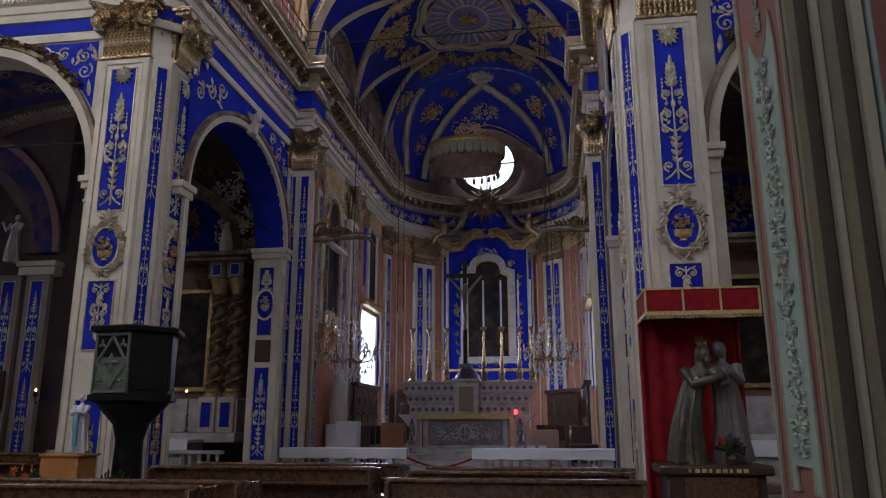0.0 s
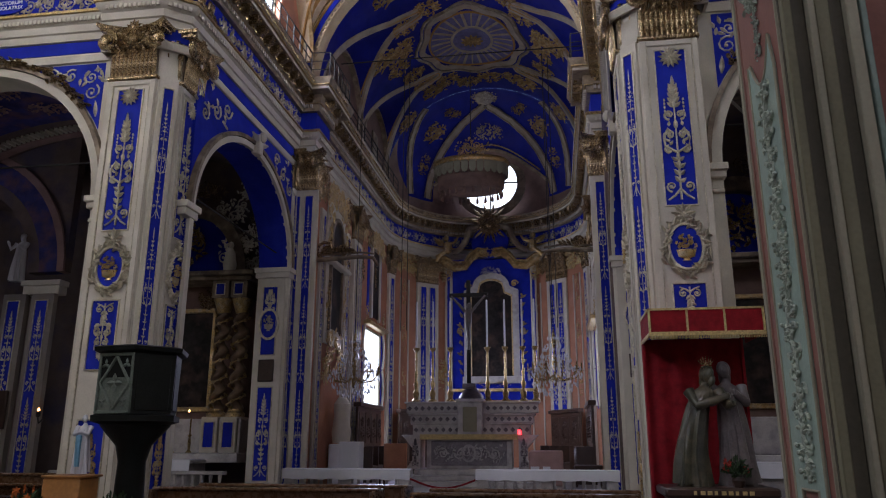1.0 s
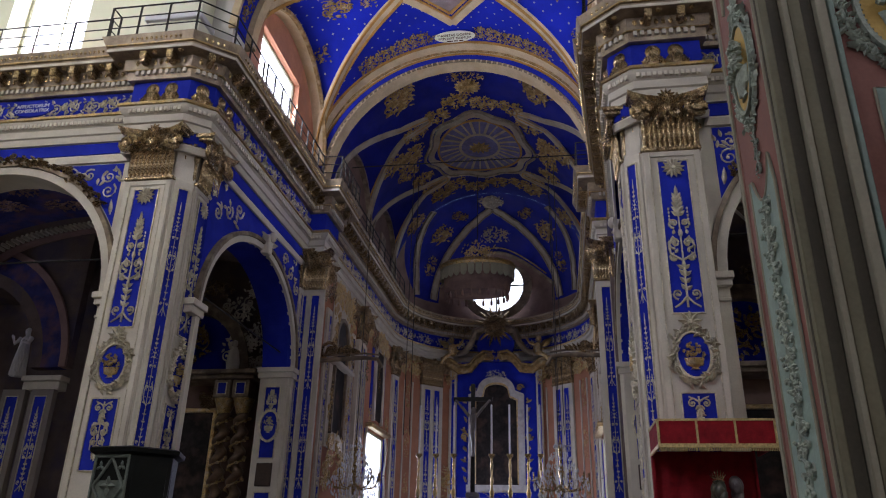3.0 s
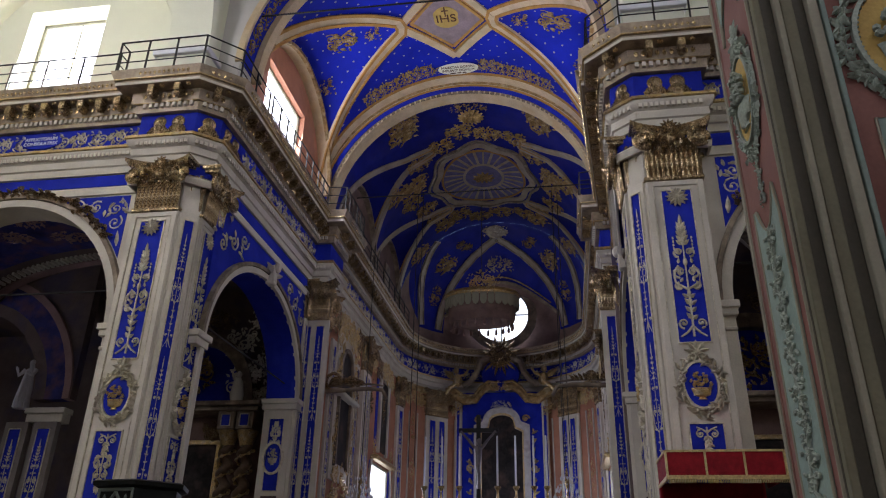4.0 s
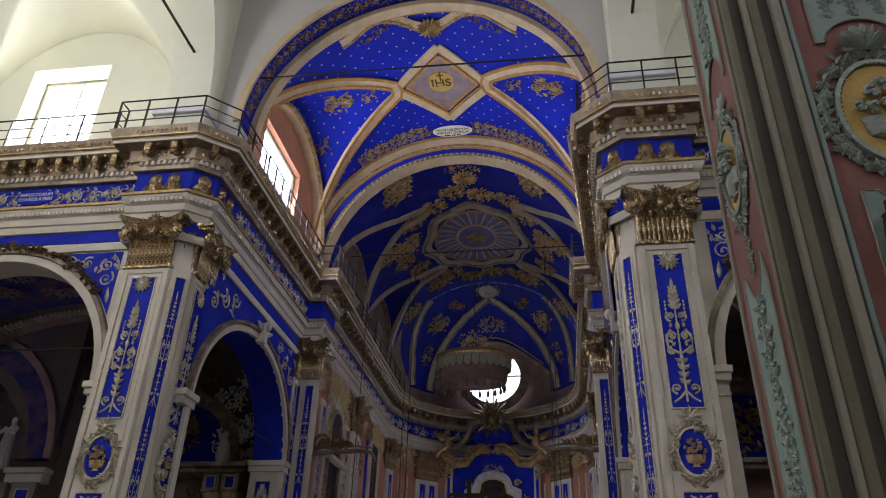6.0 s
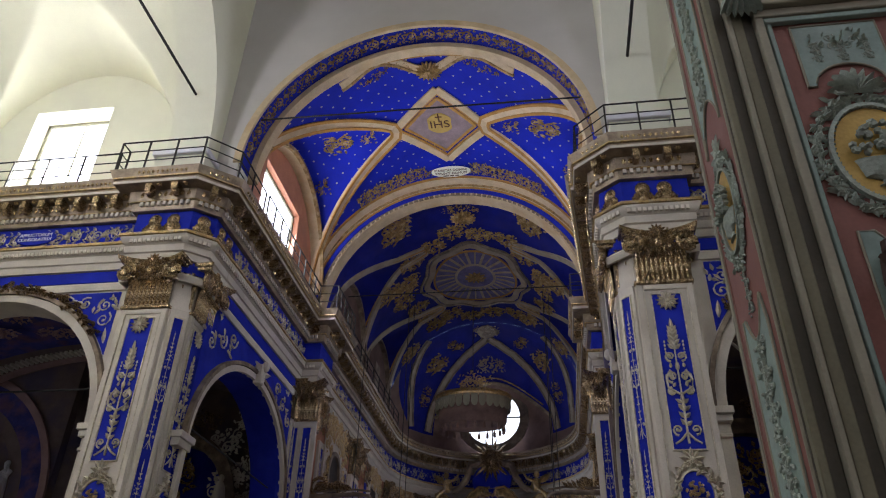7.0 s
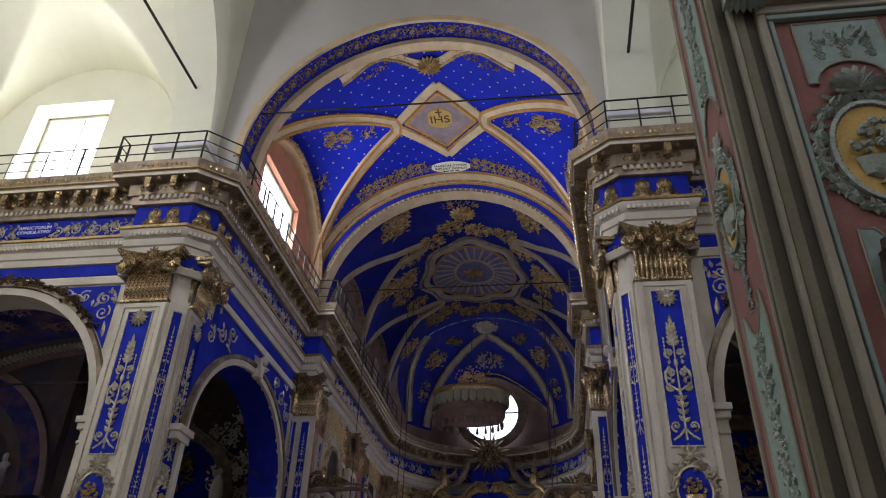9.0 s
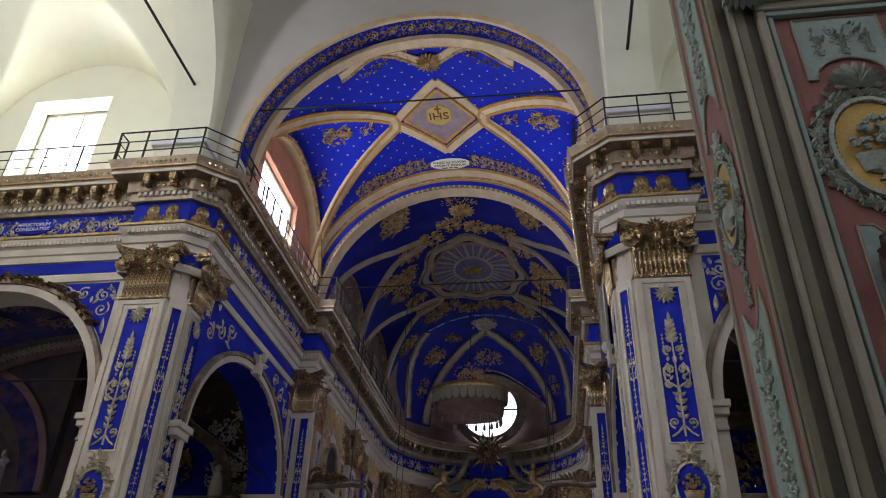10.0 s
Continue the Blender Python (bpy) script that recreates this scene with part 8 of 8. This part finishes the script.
SX = 2.15
PL = thing("statue_plinth", pose(SX, 11.35, 0), "dark wooden plinth with a small gilded inscription plate", "plinth")
part("body", boxes((-0.62, 0.68, -0.42, 0.45, 0, 0.82), bevel=0.02), WOOD, PL)
part("moulded_top", boxes((-0.72, 0.78, -0.5, 0.5, 0.82, 0.95), bevel=0.03), WOOD, PL)
part("front_panel", boxes((-0.4, 0.55, -0.45, -0.42, 0.5, 0.8), bevel=0.01), PEW, PL)
part("worn_lettering", boxes(*[(-0.35 + 0.09 * k, -0.35 + 0.09 * k + (0.06 if k % 3 else 0.04), -0.507, -0.5, 0.86, 0.91) for k in range(9)]), BRAID, PL, "unreadable gilt lettering")
bm = robed_figure(1.66, 0.27, 0.95, 3, ((1, 0.36, 0.68), (-1, 0.28, 0.74)), 8, 1)
bm.transform(pose(SX - 0.27, 11.25, 0.95))
solid("statue", bm, ROBE, "painted wooden statue of a bearded figure in a dark green robe", "statue", "thing", "statue group")
bm = robed_figure(1.74, -0.06, 0.95, 6, ((-1, -0.12, 0.70), (1, 0.05, 0.74)), 11, -1)
bm.transform(pose(SX + 0.37, 11.4, 0.95))
solid("statue", bm, ROBE_PALE, "painted wooden statue of a robed figure in pale lilac cloth", "statue", "thing", "statue group")
bm = bmesh.new()
for k in range(7):
    a = radians(-60 + 20 * k)
    tube(bm, [(0.09 * math.sin(a), 0, 0.05), (0.17 * math.sin(a), 0, 0.05 + 0.17 * math.cos(a))], 0.012, 0.005)
band(bm, arc(0, 0, 0.09, 0.03, 0, 360, 14), arc(0, 0, 0.11, 0.045, 0, 360, 14), -0.02, 0.02)
bm.transform(pose(SX + 0.02, 11.3, 2.72))
bm.transform(Matrix.Translation((SX + 0.03, 11.22, 2.6)) @ Matrix.Scale(0.75, 4) @ Matrix.Translation((-SX - 0.02, -11.3, -2.72)))
solid("tin_crown", bm, CAPITAL, "small silvery rayed crown on a statue's head", "crown", "thing")

BD = thing("red_baldachin", pose(SX, 12.0, 0), "red damask backdrop and canopy trimmed with gold braid", "canopy")
bm = bmesh.new()
n = 24
rows = [[bm.verts.new((-0.74 + 1.42 * i / n, -0.1 + 0.02 * math.sin(i * 1.3), z)) for i in range(n + 1)] for z in (0.2, 1.0, 2.0, 3.1)]
for a, b in zip(rows, rows[1:]):
    for k in range(n):
        bm.faces.new((a[k], a[k + 1], b[k + 1], b[k]))
part("backdrop", bm, RED, BD)
part("edge_board", boxes((-0.78, -0.74, -0.16, -0.02, 0.2, 3.1), (0.68, 0.72, -0.16, -0.02, 0.2, 3.1)), RED, BD)
part("canopy_top", boxes((-0.72, 0.78, -1.05, 0, 3.36, 3.42), bevel=0.01), RED, BD)
for name, dims in (("front_valance", (-0.75, 0.80, -1.07, -1.04, 3.04, 3.42)), ("side_valance", (-0.77, -0.74, -1.05, 0, 3.04, 3.42)), ("side_valance", (0.79, 0.82, -1.05, 0, 3.04, 3.42))):
    part(name, boxes(dims, bevel=0.006), RED, BD)
part("gold_braid", boxes((-0.78, 0.83, -1.085, -1.03, 3.40, 3.43), (-0.78, 0.83, -1.09, -1.03, 3.03, 3.085), (-0.25, -0.22, -1.08, -1.06, 3.08, 3.4), (0.27, 0.30, -1.08, -1.06, 3.08, 3.4), (-0.78, -0.75, -1.085, -1.05, 3.03, 3.43), (0.80, 0.83, -1.085, -1.05, 3.03, 3.43),
                        (-0.785, -0.76, -1.05, 0, 3.03, 3.08), (-0.785, -0.76, -1.05, 0, 3.40, 3.43)), BRAID, BD, "gold braid and fringe")
bm = bmesh.new()
for k in range(72):
    tx = -0.77 + 1.59 * k / 71
    box(bm, tx - 0.006, tx + 0.006, -1.085, -1.075, 2.985, 3.035)
tagged(part("fringe", bm, BRAID, BD, "gold fringe"), kind="stuff")

LEAFMAT = mat("dark_leaves", (0.05, 0.085, 0.035), 0.6, var=0.4, scale=8.0)
FLOWER = mat("red_petals", (0.42, 0.05, 0.03), 0.6, var=0.4, scale=8.0)
ORANGE = mat("orange_petals", (0.6, 0.16, 0.03), 0.6, var=0.3, scale=8.0)
PINE = mat("honey_pine", (0.48, 0.22, 0.06), 0.45, var=0.25, scale=3.0, fine=20)
GLAZE = mat("white_glazed_plaster", (0.72, 0.72, 0.74), 0.4, var=0.06, scale=5.0)
SASH = mat("pale_blue_sash", (0.22, 0.45, 0.62), 0.5, var=0.15, scale=5.0)
PULPIT = mat("black_green_painted_wood", (0.012, 0.013, 0.011), 0.5, var=0.3, scale=3.0)
# paler pulpit colour for the one face that catches the light
PULPIT_LIT = mat("worn_grey_green_paint", (0.17, 0.20, 0.16), 0.55, var=0.3, scale=4.0)


def bouquet(m, r, h, petals, label, seed):
    t = thing("bouquet", m, label, "flowers", "altar flowers")
    rng = random.Random(seed)
    bm = bmesh.new()
    for k in range(70):
        a, e = rng.uniform(0, 6.28), rng.uniform(0.1, 1.4)
        d = rng.uniform(0.3, 1) * r
        c = (d * math.cos(a) * math.cos(e), d * math.sin(a) * math.cos(e), h * 0.4 + d * math.sin(e))
        n0 = len(bm.verts)
        leaf(bm, (0, 0), r * 0.4, r * 0.16, rng.uniform(-1.5, 1.5), curl=0.02)
        bmesh.ops.transform(bm, matrix=Matrix.Translation(c) @ Matrix.Rotation(rng.uniform(0, 6.28), 4, "Z"), verts=bm.verts[n0:])
    tagged(part("leaves", bm, LEAFMAT, t), kind="stuff")
    bm = bmesh.new()
    lathe(bm, [(r * 0.25, 0), (r * 0.38, h * 0.3), (r * 0.3, h * 0.45)], 10)
    part("vase", bm, WOOD, t)
    first_flower = None
    for k in range(9):
        a, d = rng.uniform(0, 6.28), r * rng.uniform(0.4, 1.0)
        mm = pose(d * math.cos(a), d * math.sin(a), h * 0.5 + r * rng.uniform(0.2, 0.9), 0, 0, rng.uniform(0, 360))
        if first_flower is None:
            bm = bmesh.new()
            for j in range(6):
                leaf(bm, (0, 0), r * 0.2, r * 0.12, j * 1.047, curl=0.02)
            blob(bm, (0, -0.01, 0), r * 0.07, r * 0.07, r * 0.07)
            first_flower = part("blossom", bm, petals, t, "", mm)
        else:
            again(first_flower, mm)
    return t


bouquet(pose(SX + 0.28, 11.02, 0.95), 0.24, 0.3, FLOWER, "green leaves with a few red blossoms at the statues' feet", 5)

# pulpit
PU = thing("pulpit", pose(-5.45, 9.2, 0), "dark hexagonal wooden pulpit with carved grey-green panels", "pulpit")
TURN = radians(-9)
bm = bmesh.new()
lathe(bm, [(0.2, 0.0), (0.32, 0.02), (0.3, 0.25), (0.2, 0.32), (0.17, 1.3), (0.22, 1.5), (0.36, 1.66), (0.44, 1.76)], 12)
part("column", bm, PULPIT, PU)
bm = bmesh.new()
lathe(bm, [(0.44, 1.76), (0.58, 1.80), (0.58, 1.87), (0.52, 1.89)], 6, turn=TURN)
part("floor_moulding", bm, PULPIT, PU)
bm = bmesh.new()
lathe(bm, [(0.52, 1.88), (0.54, 2.65)], 6, turn=TURN)
part("box", bm, PULPIT, PU)
bm = bmesh.new()
lathe(bm, [(0.55, 2.65), (0.62, 2.68), (0.63, 2.73), (0.57, 2.75)], 6, turn=TURN)
part("top_moulding", bm, PULPIT, PU)
for k in range(6):
    a = TURN + radians(30 + 60 * k)
    rr = 0.525 * math.cos(radians(30))
    fm = pose(rr * math.cos(a), rr * math.sin(a), 2.27, 0, 0, math.degrees(a) + 90)
    # only the lit face is carved and coloured paler; the rest stay near black
    if k != 4:
        part("plain_panel", boxes((-0.22, 0.22, -0.012, 0.03, -0.34, 0.34), bevel=0.01), PULPIT, PU, "", fm)
        continue
    bm = boxes((-0.265, -0.235, -0.035, 0.03, -0.38, 0.38), (0.235, 0.265, -0.035, 0.03, -0.38, 0.38), (-0.235, 0.235, -0.035, 0.03, 0.34, 0.38), (-0.235, 0.235, -0.035, 0.03, -0.38, -0.34), (-0.235, 0.235, -0.006, 0.03, -0.34, 0.34), bevel=0.006)
    for sg in (-1, 1):
        for e in (-1, 1):
            tube(bm, [(sg * 0.225, -0.015, 0), (0, -0.015, e * 0.335)], 0.02, segs=6)
    pp = part("carved_panel", bm, PULPIT_LIT, PU, "carved lozenge panel, its grey-green lightened as the lit face", fm)
    fl = bmesh.new()
    for j in range(4):
        leaf(fl, (0, 0), 0.12, 0.085, j * math.pi / 2, y=-0.012, curl=0.03)
    blob(fl, (0, -0.03, 0), 0.022, 0.02, 0.022)
    for sg in (-1, 1):
        for e in (-1, 1):
            for j in range(3):
                leaf(fl, (sg * 0.16, e * 0.235), 0.07, 0.05, j * 2.09 + (0 if e > 0 else math.pi), y=-0.012, curl=0.02)
    part("flower", fl, PULPIT_LIT, pp)

# shrine of a small white statue
BX = thing("wooden_box", pose(-5.95, 8.8, 0), "honey coloured pine box stand", "stand")
part("box", boxes((-0.3, 0.2, -0.2, 0.2, 0.5, 1.12), bevel=0.015), PINE, BX)
part("lid", boxes((-0.32, 0.24, -0.22, 0.22, 1.12, 1.15), bevel=0.01), PINE, BX)
part("base", boxes((-0.35, 0.4, -0.25, 0.25, 0, 0.5), bevel=0.015), WOOD, BX)
bm = robed_figure(1.72, 0.0, 0.9, 9, ((-1, -0.02, 0.7), (1, 0.02, 0.7)), 9, 0, False)
bm.transform(Matrix.Translation((-5.9, 8.8, 1.16)) @ Matrix.Scale(0.42, 4))
ST = solid("small_statue", bm, GLAZE, "small white glazed statue with a pale blue sash", "statue", "thing")
bm = bmesh.new()
tube(bm, [(-5.9, 8.70, 1.62), (-5.87, 8.66, 1.45), (-5.86, 8.66, 1.25)], 0.035, 0.03)
solid("ribbon", bm, SASH, "pale blue ribbon hung over a small white statue", "ribbon", "thing")
bouquet(pose(-6.38, 8.7, 0.5), 0.26, 0.5, ORANGE, "orange lilies beside the small white statue", 6)
bouquet(pose(-5.45, 8.9, 0.55), 0.2, 0.4, LEAFMAT, "green pot plant beside the small white statue", 7)
for x, y, h in ((-6.38, 8.7, 0.5), (-5.45, 8.9, 0.55)):
    solid("flower_stand", boxes((x - 0.14, x + 0.14, y - 0.14, y + 0.14, 0, h), bevel=0.01), WOOD, "small dark wooden flower stand", "stand", "thing", "flower stands")
VT = thing("votive_stand", pose(-6.0, 8.1, 0), "low metal stand with rows of white votive candles", "candle stand")
part("tray", boxes((-0.55, 0.25, -0.15, 0.15, 0.66, 0.7), bevel=0.008), BLACK, VT)
part("leg", boxes((-0.45, -0.41, -0.02, 0.02, 0, 0.66)), BLACK, VT)
part("leg", boxes((0.12, 0.16, -0.02, 0.02, 0, 0.66)), BLACK, VT)
WAX = emit("lit_votive_wax", (1.0, 0.85, 0.7), 1.6)
vc = None
for k in range(16):
    m = pose(-0.5 + 0.045 * k, -0.05 + 0.09 * (k % 2), 0.7)
    if vc is None:
        bm = bmesh.new()
        lathe(bm, [(0.018, 0), (0.02, 0.04), (0.006, 0.06)], 7)
        vc = part("votive_candle", bm, WAX, VT, "small lit votive candle", m)
    else:
        again(vc, m)


def pew(m, w, label):
    t = thing("pew", m, label, "pew", "church pews")
    part("seat", boxes((-w / 2, w / 2, -0.02, 0.4, 0.42, 0.46), bevel=0.008), PEW, t)
    part("backrest", boxes((-w / 2, w / 2, -0.08, -0.04, 0.5, 0.88), bevel=0.008), PEW, t)
    part("top_rail", boxes((-w / 2 - 0.04, w / 2 + 0.04, -0.13, 0.02, 0.88, 0.93), bevel=0.015), PEW, t)
    part("book_shelf", boxes((-w / 2, w / 2, -0.3, -0.1, 0.7, 0.73), bevel=0.006), PEW, t)
    for sgn in (-1, 1):
        part("end_panel", boxes((sgn * w / 2 - 0.025, sgn * w / 2 + 0.025, -0.25, 0.45, 0, 0.9), bevel=0.012), PEW, t)
    part("kneeler", boxes((-w / 2, w / 2, -0.55, -0.4, 0.2, 0.25), bevel=0.01), PEW, t)
    part("carved_frieze", scroll_strip(w - 0.3, 0.14, 61), PEW, t, "", pose(-w / 2 + 0.15, -0.085, 0.62))
    return t


pw_r = pew(pose(-0.35, 10.6, 0), 2.75, "dark polished wooden pew with carved back")
for y in (9.75, 8.5):
    copy_thing(pw_r, pose(-0.45, y, 0))
pw_l = pew(pose(-5.4, 7.9, 0), 4.2, "long dark polished wooden pew catching warm light")
for x, y in ((-5.6, 7.25),):
    copy_thing(pw_l, pose(x, y, 0))
pw_c = pew(pose(-3.85, 11.3, 0), 3.2, "dark polished wooden pew before the chancel")
copy_thing(pw_c, pose(-4.1, 10.4, 0))
pw_a = pew(pose(-10.5, 14.2, 0), 3.2, "dark wooden pew in the side aisle")
copy_thing(pw_a, pose(-13.0, 13.4, 0))

solid("white_cabinet", boxes((-5.75, -5.2, 19.6, 20.1, 0.3, 1.55), bevel=0.015), LINEN, "plain white box cabinet behind the communion rail", "cabinet", "thing")
SE = thing("celebrant_seat", pose(-4.75, 21.8, 0.3), "dark wooden chair with a red back", "chair")
part("seat", boxes((-0.35, 0.35, -0.35, 0.3, 0.4, 0.48), bevel=0.02), RED, SE)
part("backrest", boxes((-0.35, 0.35, 0.24, 0.32, 0.48, 1.2), bevel=0.02), TERRA, SE)
for x in (-0.32, 0.32):
    for y in (-0.32, 0.27):
        part("leg", boxes((x - 0.03, x + 0.03, y - 0.03, y + 0.03, 0, 0.4)), WOOD, SE)
CT = thing("credence_table", pose(-0.35, 22.8, 0.3), "small table draped in rose cloth with white papers", "table")
part("drape", boxes((-0.5, 0.5, -0.3, 0.3, 0.0, 1.0), bevel=0.04), PINKSTONE, CT)
part("paper", boxes((-0.45, -0.2, -0.33, -0.3, 0.25, 0.55)), LINEN, CT)
part("paper", boxes((-0.1, 0.12, -0.33, -0.3, 0.25, 0.55)), LINEN, CT)
CF = thing("stool", pose(0.95, 22.4, 0.3), "dark upholstered stool beside the stalls", "stool")
part("seat", boxes((-0.5, 0.3, -0.3, 0.3, 0.5, 0.6), bevel=0.03), WOOD, CF)
for x in (-0.45, 0.25):
    part("leg", boxes((x - 0.03, x + 0.03, -0.25, 0.25, 0, 0.5)), WOOD, CF)
bm = robed_figure(1.72, 0.05, 0.9, 14, ((-1, -0.35, 0.8), (1, 0.1, 0.7)), 9, 1)
bm.transform(Matrix.Translation((-14.75, 18.0, 5.85)) @ Matrix.Scale(0.8, 4))
solid("cornice_statue", bm, LINEN, "small white plaster statue standing on the aisle cornice", "statue", "thing")
